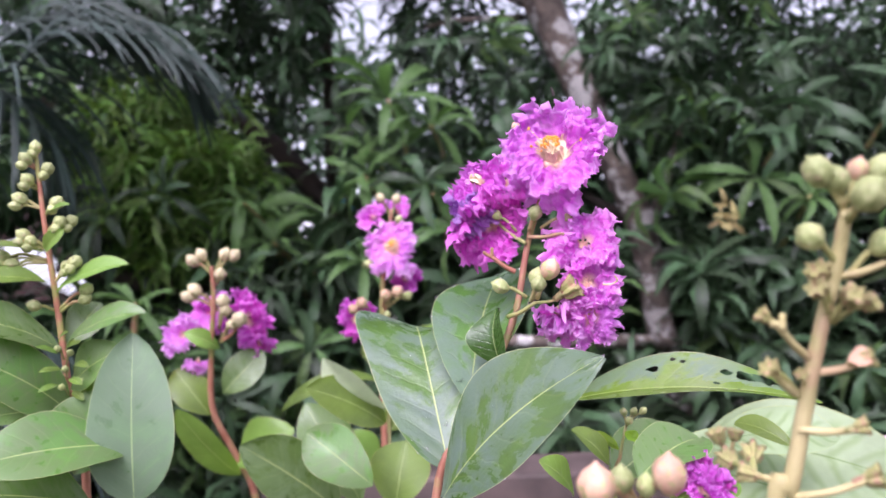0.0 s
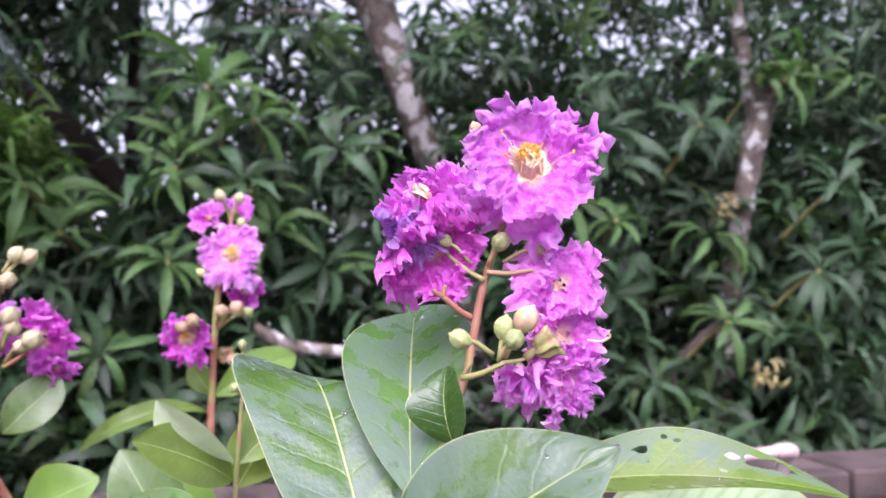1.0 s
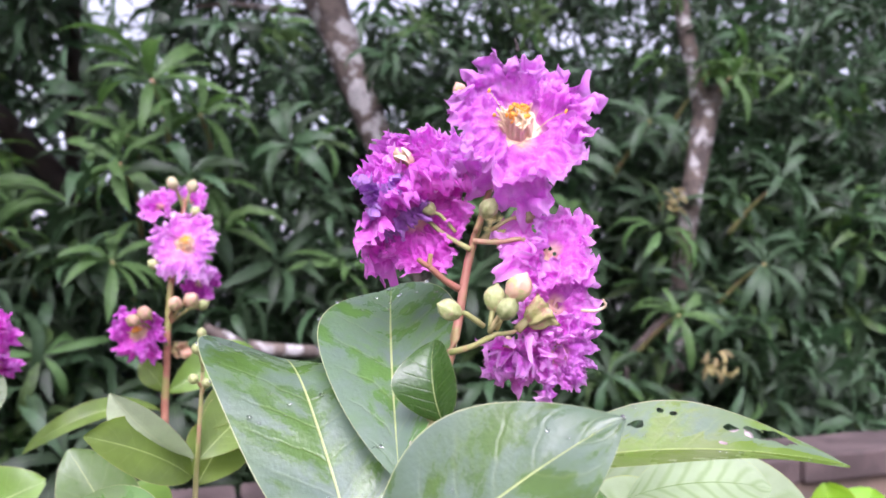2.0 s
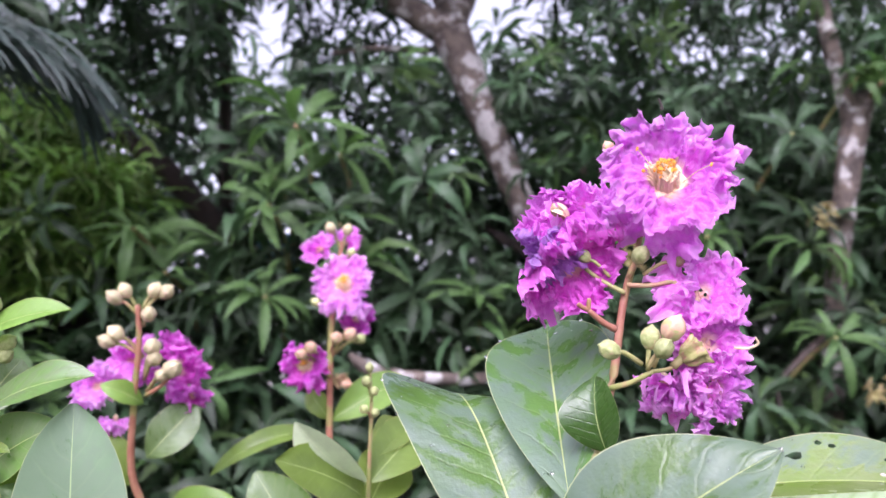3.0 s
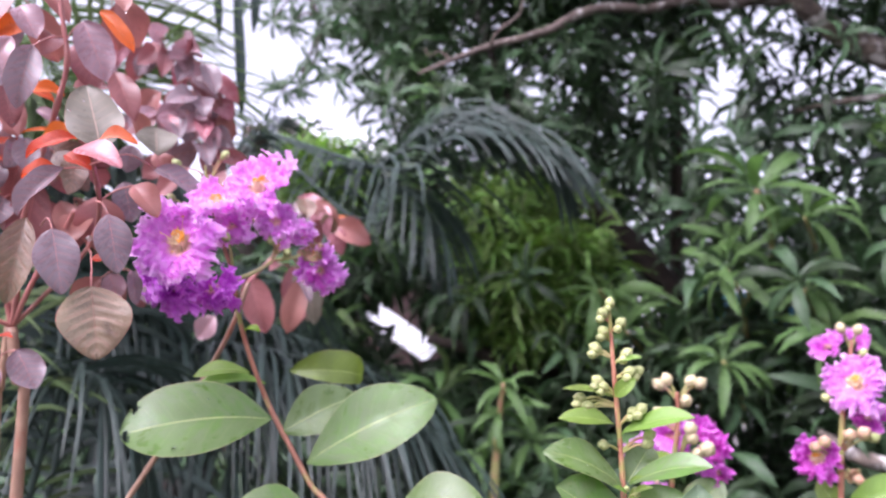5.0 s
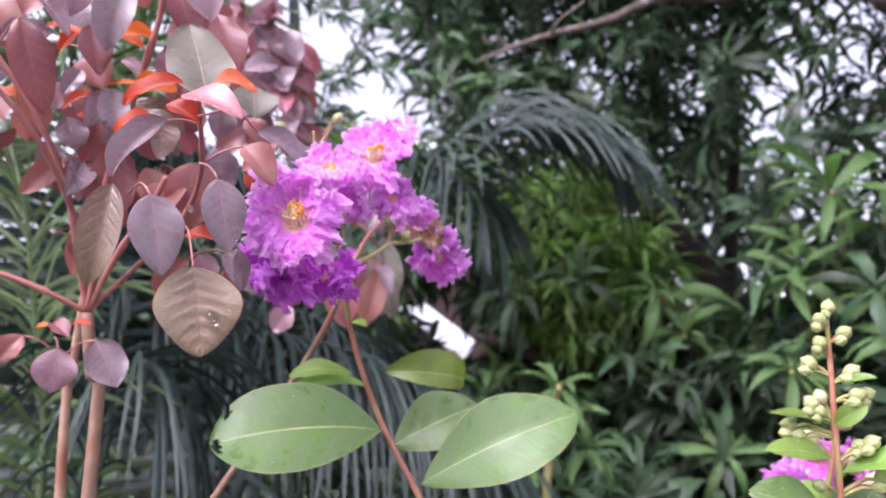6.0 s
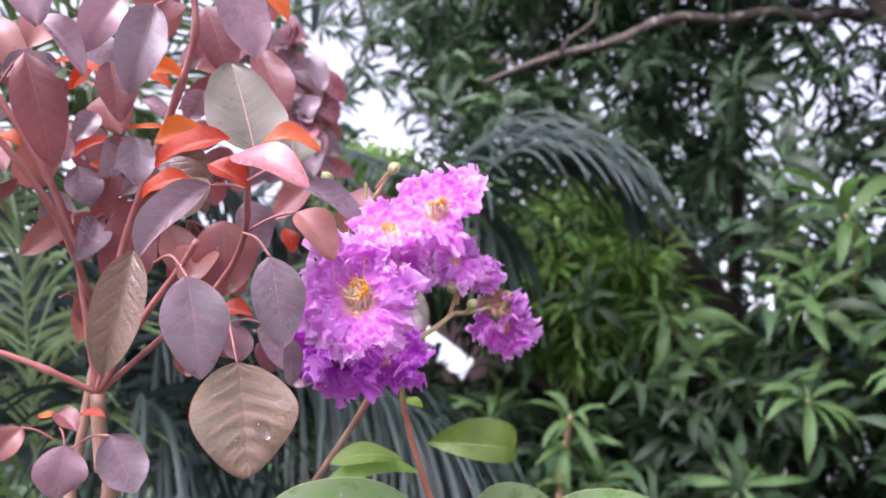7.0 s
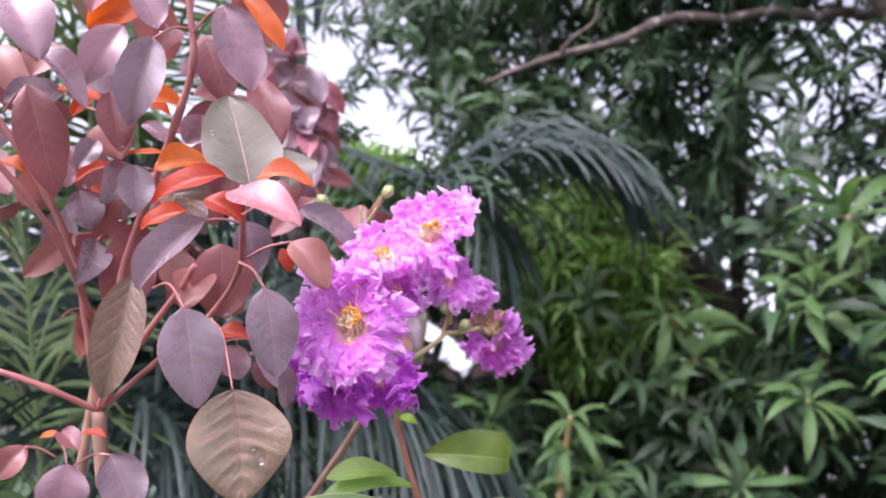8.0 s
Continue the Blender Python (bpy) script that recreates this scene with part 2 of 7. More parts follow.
M_BARK = plain_material("mango_bark", rgb(0.075, 0.056, 0.048), rgb(0.20, 0.155, 0.125), 16.0, 0.85, 0.02, 7.0, c=rgb(0.53, 0.50, 0.48), c_scale=10.0, c_lo=0.495)
M_BRANCH = plain_material("branch_bark", rgb(0.080, 0.058, 0.050), rgb(0.17, 0.13, 0.11), 12.0, 0.85, 0.015, 7.0, c=rgb(0.38, 0.35, 0.33), c_scale=13.0, c_lo=0.55)
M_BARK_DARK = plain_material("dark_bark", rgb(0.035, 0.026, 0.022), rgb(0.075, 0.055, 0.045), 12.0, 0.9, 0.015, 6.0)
M_MANGO = leaf_material("mango_leaf", rgb(0.042, 0.077, 0.035), rgb(0.13, 0.20, 0.08), rgb(0.06, 0.11, 0.05), rough=0.40, through_light=0.22, veins=12.0, vein_mix=0.1, spread=0.5, island=True, relief=0.002, gloss=0.36)
M_MANGO_NEW = leaf_material("mango_young_leaf", rgb(0.085, 0.155, 0.048), rgb(0.22, 0.34, 0.12), rgb(0.12, 0.24, 0.06), rough=0.45, through_light=0.32, veins=12.0, vein_mix=0.1, spread=0.3, island=True, relief=0.002, gloss=0.36)
M_FINE = leaf_material("feathery_leaf", rgb(0.15, 0.26, 0.06), rgb(0.2, 0.3, 0.08), rgb(0.12, 0.2, 0.03), rough=0.5, through_light=0.4, vein_mix=0.0, spread=0.4, island=True, relief=0.002)
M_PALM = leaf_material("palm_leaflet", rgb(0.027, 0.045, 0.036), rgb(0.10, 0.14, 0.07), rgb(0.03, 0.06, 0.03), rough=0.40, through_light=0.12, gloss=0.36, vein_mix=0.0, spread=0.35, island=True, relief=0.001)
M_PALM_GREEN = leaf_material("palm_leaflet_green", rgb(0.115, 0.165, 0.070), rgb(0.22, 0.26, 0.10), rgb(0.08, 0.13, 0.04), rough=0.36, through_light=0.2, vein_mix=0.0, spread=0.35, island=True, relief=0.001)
M_DEAD = leaf_material("dry_leaf", rgb(0.33, 0.27, 0.12), rgb(0.4, 0.33, 0.16), rgb(0.3, 0.22, 0.1), rough=0.7, through_light=0.2, vein_mix=0.2)
M_SOIL = plain_material("wet_soil", rgb(0.035, 0.027, 0.020), rgb(0.065, 0.052, 0.038), 3.0, 0.7, 0.02, 8.0, c=rgb(0.05, 0.08, 0.03), c_scale=1.2)
M_WALL = plain_material("brown_wall", rgb(0.17, 0.115, 0.085), rgb(0.25, 0.175, 0.13), 5.0, 0.85, 0.006, 8.0, c=rgb(0.10, 0.09, 0.07), c_scale=3.0)
M_COPING = plain_material("grey_coping", rgb(0.058, 0.040, 0.036), rgb(0.125, 0.088, 0.080), 14.0, 0.8, 0.004, 8.0)
M_PIPE = plain_material("pink_pipe", rgb(0.47, 0.345, 0.36), rgb(0.56, 0.43, 0.44), 10.0, 0.5, 0.0)
M_ROOF = plain_material("white_roof", rgb(0.82, 0.84, 0.86), rgb(0.75, 0.77, 0.79), 2.0, 0.35, 0.002)
M_HOUSE = plain_material("house_wall", rgb(0.080, 0.048, 0.045), rgb(0.115, 0.070, 0.062), 3.0, 0.8, 0.003)
M_GREYROOF = plain_material("grey_roof", rgb(0.45, 0.46, 0.47), rgb(0.55, 0.56, 0.57), 2.0, 0.5, 0.003)
M_YARD = plain_material("pale_plaster", rgb(0.55, 0.53, 0.52), rgb(0.66, 0.64, 0.62), 1.5, 0.8, 0.003, c=rgb(0.30, 0.28, 0.26), c_scale=2.0)
M_TARP = plain_material("blue_tarp", rgb(0.07, 0.36, 0.68), rgb(0.14, 0.48, 0.76), 4.0, 0.45, 0.006)
k_ = Nodes("rain_drop")
k_.put(k_.p, "Base Color", rgb(1, 1, 1))
k_.put(k_.p, "Roughness", 0.02)
k_.put(k_.p, "IOR", 1.33)
k_.put(k_.p, "Transmission Weight", 1.0)
M_DROP = k_.m

M_BARK_BROWN = plain_material("brown_bark", rgb(0.085, 0.062, 0.05), rgb(0.19, 0.15, 0.125), 12.0, 0.85, 0.015, 7.0)

# ---- shape helpers ----
WORLD_OF = {}
I4 = Matrix.Identity(4)


def mesh_of(name, verts, faces, uvs=None, smooth=True):
    me = bpy.data.meshes.new(name)
    me.from_pydata([tuple(v) for v in verts], [], faces)
    if uvs is not None:
        layer = me.uv_layers.new(name="UVMap")
        idx = np.zeros(len(me.loops), dtype=np.int32)
        me.loops.foreach_get("vertex_index", idx)
        layer.data.foreach_set("uv", np.asarray(uvs, dtype=np.float32)[idx].ravel())
    if smooth:
        me.polygons.foreach_set("use_smooth", [True] * len(me.polygons))
    me.update()
    return me


def thing(name, at, label, category, group="", kind=""):
    ob = new(name)
    ob.empty_display_size = 0.05
    ob.location = at
    WORLD_OF[ob] = Matrix.Translation(at)
    return tagged(ob, label, category, group, kind)


def part(name, me, material, parent, m=I4, label=""):
    """One mesh as a part; m is its pose in the world."""
    if material and not me.materials:
        me.materials.append(material)
    ob = new(name, me)
    ob.parent = parent
    ob.matrix_parent_inverse = WORLD_OF[parent].inverted()
    ob.matrix_basis = m
    WORLD_OF[ob] = m
    return tagged(ob, label)


def solid(name, me, material, label="", category="", kind="", m=I4):
    me.materials.append(material)
    ob = new(name, me)
    ob.matrix_basis = m
    WORLD_OF[ob] = m
    return tagged(ob, label, category, "", kind)


def curve_points(points, steps):
    """A smooth line through the given points."""
    p = [Vector(q) for q in points]
    if len(p) == 2:
        return [p[0].lerp(p[1], i / steps) for i in range(steps + 1)]
    p = [p[0] * 2 - p[1]] + p + [p[-1] * 2 - p[-2]]
    res = []
    for i in range(1, len(p) - 2):
        a, b, c, d = p[i - 1:i + 3]
        for s in range(steps):
            t = s / steps
            res.append(0.5 * (2 * b + (c - a) * t + (2 * a - 5 * b + 4 * c - d) * t * t + (3 * b - a - 3 * c + d) * t ** 3))
    return res + [p[-2]]


def tube(points, radii, sides=8, steps=5, rough=0.0, seed=0, knots=()):
    """Verts and faces of a round stem of changing thickness through points."""
    rng = random.Random(seed)
    line = curve_points(points, steps)
    n = len(line)
    verts, faces = [], []
    up = Vector((0.31, 0.17, 0.93)).normalized()
    for i, c in enumerate(line):
        t = i / (n - 1)
        g = t * (len(radii) - 1)
        j = min(int(g), len(radii) - 2)
        r = radii[j] + (radii[j + 1] - radii[j]) * (g - j)
        for k in knots:
            r *= 1 + 0.35 * math.exp(-((t - k) / 0.02) ** 2)
        d = (line[min(i + 1, n - 1)] - line[max(i - 1, 0)]).normalized()
        a = d.cross(up)
        a = a.normalized() if a.length > 1e-4 else Vector((1, 0, 0))
        b = d.cross(a)
        for s in range(sides):
            f = 2 * math.pi * s / sides
            w = r * (1 + rough * rng.uniform(-1, 1))
            verts.append(c + a * (w * math.cos(f)) + b * (w * math.sin(f)))
    for i in range(n - 1):
        for s in range(sides):
            faces.append((i * sides + s, i * sides + (s + 1) % sides, (i + 1) * sides + (s + 1) % sides, (i + 1) * sides + s))
    faces.append(tuple(range(sides - 1, -1, -1)))
    faces.append(tuple((n - 1) * sides + s for s in range(sides)))
    return verts, faces


def stem(parent, points, r0, r1, material, name="stem", sides=8, rough=0.04, steps=5, knots=(), label=""):
    radii = (r0, r1) if not isinstance(r0, tuple) else r0
    return part(name, mesh_of(name, *tube(points, radii, sides, steps, rough, len(points), knots)), material, parent, I4, label)


def blade(length, width, bend=0.4, fold=0.15, wave=0.04, a=1.0, b=0.8, seed=0, nu=14, nv=8, tip_bend=0.0, holes=(), pucker=0.0, skew=0.0, lop=1.0):
    """A leaf blade along +x facing +z; its chord runs from the origin to (length, 0, 0)."""
    rng = random.Random(seed)
    ph = rng.uniform(0, 6.28)
    px, pz, prev = [0.0], [0.0], 0.0
    for i in range(1, nu + 1):
        u = (i - 0.5) / nu
        th = -bend * (u - 0.5) * 2 - tip_bend * max(0.0, u - 0.62) * 6
        px.append(px[-1] + math.cos(th) / nu)
        pz.append(pz[-1] + math.sin(th) / nu)
    cx, cz = px[-1], pz[-1]
    cl = math.hypot(cx, cz)
    ca, sa = cx / cl, cz / cl
    verts, uvs, faces = [], [], []
    for i in range(nu + 1):
        u = i / nu
        w = 0.5 * width * (math.sin(math.pi * min(max(u, 0.004), 0.996) ** a) ** b)
        x0, z0 = px[i] / cl, pz[i] / cl
        x, z = (x0 * ca + z0 * sa) * length, (-x0 * sa + z0 * ca) * length
        for j in range(nv + 1):
            v = 2 * j / nv - 1
            y = w * v * (lop if v < 0 else 1.0) * (1 + 0.03 * math.sin(9 * u + ph))
            dz = fold * abs(y) + wave * width * v * v * math.sin(7.5 * u + ph + (1.3 if v > 0 else 0)) + pucker * width * math.sin(7 * 6.28 * (u - 0.2 * abs(v))) * (1 - abs(v)) * min(1, 4 * abs(v))
            verts.append((x + skew * y * u * u, y, z + dz))
            uvs.append((u, (v + 1) / 2))
    for i in range(nu):
        for j in range(nv):
            u, v = (i + 0.5) / nu, 2 * (j + 0.5) / nv - 1
            if any(((u - hu) / ru) ** 2 + ((v - hv) / rv) ** 2 < 1 + 0.9 * noise.noise(Vector((u * 45, v * 9, hu * 50))) for hu, hv, ru, rv in holes):
                continue
            q = i * (nv + 1) + j
            faces.append((q, q + nv + 1, q + nv + 2, q + 1))
    return verts, faces, uvs


# mean camera position, which the leaves are turned to face
VIEWPOINT = Vector((-0.15, -0.05, 1.62))
LEAF_COUNT = [0]


def frame_from(x, z):
    x = x.normalized()
    y = z.cross(x).normalized()
    return Matrix((x, y, x.cross(y))).transposed().to_4x4()


def leaf(parent, base, tip, width, material, face=(0, 0, 0.10), bend=0.35, fold=0.15, wave=0.05, stalk=None, label="", name="leaf", **more):
    """A leaf from its base to its tip, upper side turned to the camera; face shifts the way it looks."""
    LEAF_COUNT[0] += 1
    base, tip = Vector(base), Vector(tip)
    d = tip - base
    toward = (VIEWPOINT - (base + tip) / 2).normalized() + Vector(face)
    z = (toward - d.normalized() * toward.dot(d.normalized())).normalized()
    ovate = material in STALK
    if ovate:
        fold, wave = fold * 1.8 + 0.06, wave * 2.0
    more.setdefault("a", 0.9 if ovate else 1.18)
    more.setdefault("b", 0.66 if ovate else 0.62)
    me = mesh_of(name, *blade(d.length, width, bend, fold, wave, seed=LEAF_COUNT[0], **more))
    ob = part(name, me, material, parent, Matrix.Translation(base) @ frame_from(d, z), label)
    if stalk:
        s = Vector(stalk)
        stem(parent, [s, s.lerp(base, 0.5) + Vector((0, 0, 0.08 * (base - s).length)), base], *((0.0007, 0.0006) if material in STALK else (0.0011, 0.0009)), STALK.get(material, M_STEM_GREEN), "leaf_stalk", 6)
    return ob


STALK = {}


def petal_mesh(seed):
    """A clawed petal of unit length along +x: a thin stalk, then a crumpled crepe limb with a ruffled, fringed rim."""
    rng = random.Random(seed)
    nu, nv = 36, 96
    curl, dish, sway = rng.uniform(-0.30, 0.25), rng.uniform(-0.10, 0.30), rng.uniform(-0.10, 0.10)
    verts, uvs, faces = [], [], []

    def n3(a, b, c):
        return noise.noise(Vector((a + seed * 3.17, b + seed * 1.31, c)))

    def fold(a, b, c):
        return 0.42 - min(1.0, 2.4 * abs(n3(a, b, c)))

    for i in range(nu + 1):
        u = i / nu
        for j in range(nv + 1):
            v = 2 * j / nv - 1
            if u <= 0.14:
                x, y, z = u, 0.026 * v, 0.02 * v * v
            else:
                f = (u - 0.14) / 0.86
                a = v * 1.45
                rho = 0.74 * (1 - 0.25 * abs(v) ** 3) * (1 + 0.26 * n3(a * 1.6, 0.0, 1.0) + 0.62 * (0.2 - abs(n3(a * 2.2, 0.3, 2.0))) * f * f + 0.26 * (0.2 - abs(n3(a * 5.5, 0.6, 3.0))) * f ** 4 + 0.12 * (abs(n3(a * 14.0, 0.9, 4.0)) - 0.2) * f ** 6)
                r = f * rho
                x = 0.14 + r * math.cos(a)
                y = r * math.sin(a) + 0.026 * v * (1 - f) + sway * f * f
                rim = f ** 3
                z = 0.02 * v * v * (1 - f) + curl * f ** 3 + dish * f * (1 - f)
                z += f * (0.22 * n3(x * 2.6, y * 2.6, 5.0) + 0.15 * fold(x * 4.4, y * 4.4, 6.0) + 0.075 * fold(x * 9.5, y * 9.5, 7.0) + 0.035 * fold(x * 20, y * 20, 8.0))
                z += rim * (0.22 * n3(a * 4.0, f * 5.0, 9.0) + 0.20 * n3(x * 8.5, y * 8.5, 10.0) + 0.11 * n3(x * 19.0, y * 19.0, 11.0))
                x += rim * (0.10 * n3(x * 7.0, y * 7.0, 12.0) + 0.045 * n3(x * 19.0, y * 19.0, 13.0))
                y += rim * (0.10 * n3(x * 7.0, y * 7.0, 14.0) + 0.045 * n3(x * 19.0, y * 19.0, 15.0))
            verts.append((x, y, z))
            uvs.append((u, (v + 1) / 2))
    for i in range(nu):
        for j in range(nv):
            q = i * (nv + 1) + j
            faces.append((q, q + nv + 1, q + nv + 2, q + 1))
    return verts, faces, uvs


PETALS = {}


def petal_for(material, i):
    key = (material.name, i % 7)
    if key not in PETALS:
        me = mesh_of("petal", *petal_mesh(11 + 3 * (i % 7)))
        me.materials.append(material)
        PETALS[key] = me
    return PETALS[key]


def lathe(profile, sides, ridges=0, depth=0.0):
    verts, faces = [], []
    for r, h in profile:
        for s in range(sides):
            f = 2 * math.pi * s / sides
            q = r * (1 + depth * math.cos(ridges * f)) if ridges else r
            verts.append((q * math.cos(f), q * math.sin(f), h))
    for i in range(len(profile) - 1):
        for s in range(sides):
            faces.append((i * sides + s, i * sides + (s + 1) % sides, (i + 1) * sides + (s + 1) % sides, (i + 1) * sides + s))
    faces.append(tuple(range(sides - 1, -1, -1)))
    faces.append(tuple((len(profile) - 1) * sides + s for s in range(sides)))
    return verts, faces


def along(z, seed=0):
    """A turn that lays +z along the given way."""
    return Vector(z).to_track_quat("Z", "Y").to_matrix().to_4x4() @ Matrix.Rotation(seed * 1.7, 4, "Z")


BUDS = {}


def bud(parent, at, root, r, material=None, lean=None):
    """A round ribbed bud on its stalk from root."""
    material = material or M_BUD
    r *= 0.84
    at, root = Vector(at), Vector(root)
    if material.name not in BUDS:
        prof = [(0.12, -1.15), (0.42, -1.0), (0.78, -0.55), (0.95, 0.0), (0.90, 0.42), (0.66, 0.82), (0.36, 1.06), (0.20, 1.16), (0.10, 1.34)]
        BUDS[material.name] = mesh_of("bud", *lathe(prof, 24, 6, 0.075))
    d = Vector(lean) if lean else at - root
    ob = part("bud", BUDS[material.name], material, parent, Matrix.Translation(at) @ along(d, r * 900) @ Matrix.Scale(r, 4))
    stem(ob, [root, root.lerp(at, 0.55) + Vector((0, 0, 0.1 * (root - at).length)), at - d.normalized() * r * 0.9], r * 0.26, r * 0.24, M_STEM_GREEN, "bud_stalk", 6, steps=3)
    return ob


def calyx(parent, at, root, r):
    """What is left of a flower: a withered, six-pointed open cup on its stalk."""
    at, root = Vector(at), Vector(root)
    if "calyx" not in BUDS:
        v, f = lathe([(0.16, -1.1), (0.5, -0.9), (0.8, -0.35), (0.85, 0.1), (0.95, 0.45), (1.15, 0.85), (0.85, 0.55), (0.45, 0.1), (0.2, 0.3)], 36, 6, 0.26)
        v = [(x * (1 + 0.25 * noise.noise(Vector((x * 2, y * 2, z)))), y, z + 0.22 * noise.noise(Vector((x * 2.5, y * 2.5, z + 4)))) for x, y, z in v]
        BUDS["calyx"] = mesh_of("spent_calyx", v, f)
    d = at - root
    ob = part("spent_calyx", BUDS["calyx"], M_SPENT, parent, Matrix.Translation(at) @ along(d, r * 900) @ Matrix.Scale(r, 4))
    stem(ob, [root, root.lerp(at, 0.55) + Vector((0, 0, 0.1 * d.length)), at - d.normalized() * r * 0.9], r * 0.36, r * 0.30, M_STEM_GREEN, "calyx_stalk", 6, steps=3)
    return ob


def stamens(seed, n=150):
    """Fine filaments crowding to a crumbly head of anthers, as one tuft on +z, and the anthers apart."""
    rng = random.Random(seed)
    fv, ff, av, af = [], [], [], []
    heads = [Vector((rng.uniform(-0.12, 0.12), rng.uniform(-0.12, 0.12), rng.uniform(0.26, 0.37))) for _ in range(7)]
    for i in range(n):
        outer = i < 4
        a, tilt = rng.uniform(0, 6.28), (rng.uniform(0.5, 0.95) if outer else rng.uniform(0.02, 0.5))
        ln = rng.uniform(0.5, 0.66) if outer else rng.uniform(0.22, 0.38)
        d = Vector((math.cos(a) * math.sin(tilt), math.sin(a) * math.sin(tilt), math.cos(tilt)))
        p0 = Vector((math.cos(a), math.sin(a), 0)) * rng.uniform(0.03, 0.21) + Vector((0, 0, 0.0))
        p2 = p0 + d * ln
        if not outer and i % 4:
            p2 = p2.lerp(heads[i % 7] + Vector((rng.gauss(0, 1), rng.gauss(0, 1), rng.gauss(0, 1))) * 0.03, 0.9)
        p1 = p0.lerp(p2, 0.55) + Vector((0, 0, 0.05))
        v, f = tube([p0, p1, p2], (0.012, 0.008) if outer else (0.030, 0.018), 4, 3)
        ff += [tuple(k + len(fv) for k in q) for q in f]
        fv += v
        if i % 4 or outer:
            e = Vector((rng.uniform(-1, 1), rng.uniform(-1, 1), 0.4)).normalized() * rng.uniform(0.016, 0.034)
            w = rng.uniform(0.018, 0.032)
            v, f = tube([p2 - e, p2, p2 + e], (w * 0.6, w, w * 0.6), 5, 2)
            af += [tuple(k + len(av) for k in q) for q in f]
            av += v
    return (fv, ff), (av, af)


TUFTS = {}


def flower(parent, at, facing, radius, material, seed=0, petals=6, cup=0.35, centre=True, spin=0.0, shed=()):
    """A crape-myrtle flower: cream cup with stamens and six clawed frilled petals."""
    rng = random.Random(seed)
    m = Matrix.Translation(at) @ along(facing, seed)
    if "cup" not in TUFTS:
        TUFTS["cup"] = mesh_of("flower", *lathe([(0.05, -0.34), (0.13, -0.26), (0.20, -0.08), (0.26, 0.05), (0.27, 0.09), (0.23, 0.08), (0.14, 0.06), (0.03, 0.08)], 36, 6, 0.10))
        for i in range(3):
            a, b = stamens(40 + i)
            TUFTS["fil", i] = mesh_of("stamen_tuft", *a)
            TUFTS["ant", i] = mesh_of("pollen_head", *b)
    ob = part("flower", TUFTS["cup"], M_CREAM if centre else M_BUD, parent, m @ Matrix.Scale(radius if centre else radius * 0.5, 4))
    if centre:
        lift = Matrix.Translation(at) @ along(Vector(facing).normalized() + Vector((0, 0, 0.5)), seed) @ Matrix.Scale(radius, 4)
        part("stamen_tuft", TUFTS["fil", seed % 3], M_CREAM, ob, lift, "fine cream filaments")
        part("pollen_head", TUFTS["ant", seed % 3], M_ANTHER, ob, lift, "orange pollen-laden anthers")
    for i in range(petals):
        if i in shed:
            continue
        a = 2 * math.pi * (i + rng.uniform(-0.16, 0.16)) / petals + spin
        t = cup + (rng.uniform(-0.45, 0.38) if centre else rng.uniform(-0.75, 0.55))
        s = radius * rng.uniform(0.90, 1.20)
        q = m @ Matrix.Rotation(a, 4, "Z") @ Matrix.Translation(((0.06 if centre else 0.0) * radius, 0, 0.02 * radius)) @ Matrix.Rotation(-t, 4, "Y") @ Matrix.Rotation(rng.uniform(-0.5, 0.5) * (1.0 if centre else 1.7), 4, "X") @ Matrix.Diagonal((s, s * 1.06, s, 1))
        petal = part("petal", petal_for(material, seed + i), material, ob, q)
        if centre:
            sprinkle(parent, petal, 4, 0.00055, seed + i)
    return ob


def drop_on(parent, at, r):
    if "drop" not in TUFTS:
        TUFTS["drop"] = mesh_of("rain_drop", *lathe([(0.2, -0.95), (0.75, -0.65), (1.0, 0.0), (0.75, 0.55), (0.25, 0.85)], 12))
    return part("rain_drop", TUFTS["drop"], M_DROP, parent, Matrix.Translation(at) @ Matrix.Scale(r, 4))


def sprinkle(parent, blade_ob, n, r, seed=0):
    """Small flat rain drops strewn over a leaf."""
    rng = random.Random(seed + n)
    m = WORLD_OF[blade_ob]
    me = blade_ob.data
    for i in range(n):
        v = me.vertices[rng.randrange(len(me.vertices))]
        up = (m.to_3x3() @ v.normal).normalized()
        s = r * rng.uniform(0.5, 1.3)
        p = m @ v.co + up * s * 0.35
        ob = drop_on(parent, (0, 0, 0), 1.0)
        ob.matrix_basis = Matrix.Translation(p) @ along(up, i) @ Matrix.Diagonal((s * rng.uniform(0.8, 1.3), s, s * 0.5, 1))
        WORLD_OF[ob] = ob.matrix_basis.copy()

# ---- ground, wall and buildings ----


def box(x0, y0, z0, x1, y1, z1, bevel=0.0):
    bm = bmesh.new()
    bmesh.ops.create_cube(bm, size=1.0, matrix=Matrix.Translation(((x0 + x1) / 2, (y0 + y1) / 2, (z0 + z1) / 2)) @ Matrix.Diagonal((x1 - x0, y1 - y0, z1 - z0, 1)))
    if bevel:
        bmesh.ops.bevel(bm, geom=bm.edges[:], offset=bevel, segments=2, affect="EDGES", profile=0.5)
    me = bpy.data.meshes.new("box")
    bm.to_mesh(me)
    bm.free()
    return me


def ground_sheet():
    rng = np.linspace(-1, 1, 61)
    xs = np.sign(rng) * np.abs(rng) ** 3 * 400
    verts, faces = [], []
    for y in xs:
        for x in xs:
            verts.append((x, y, 0.05 * noise.noise(Vector((x * 0.6, y * 0.6, 0)))))
    n = len(xs)
    for j in range(n - 1):
        for i in range(n - 1):
            q = j * n + i
            faces.append((q, q + 1, q + n + 1, q + n))
    return mesh_of("ground", verts, faces)


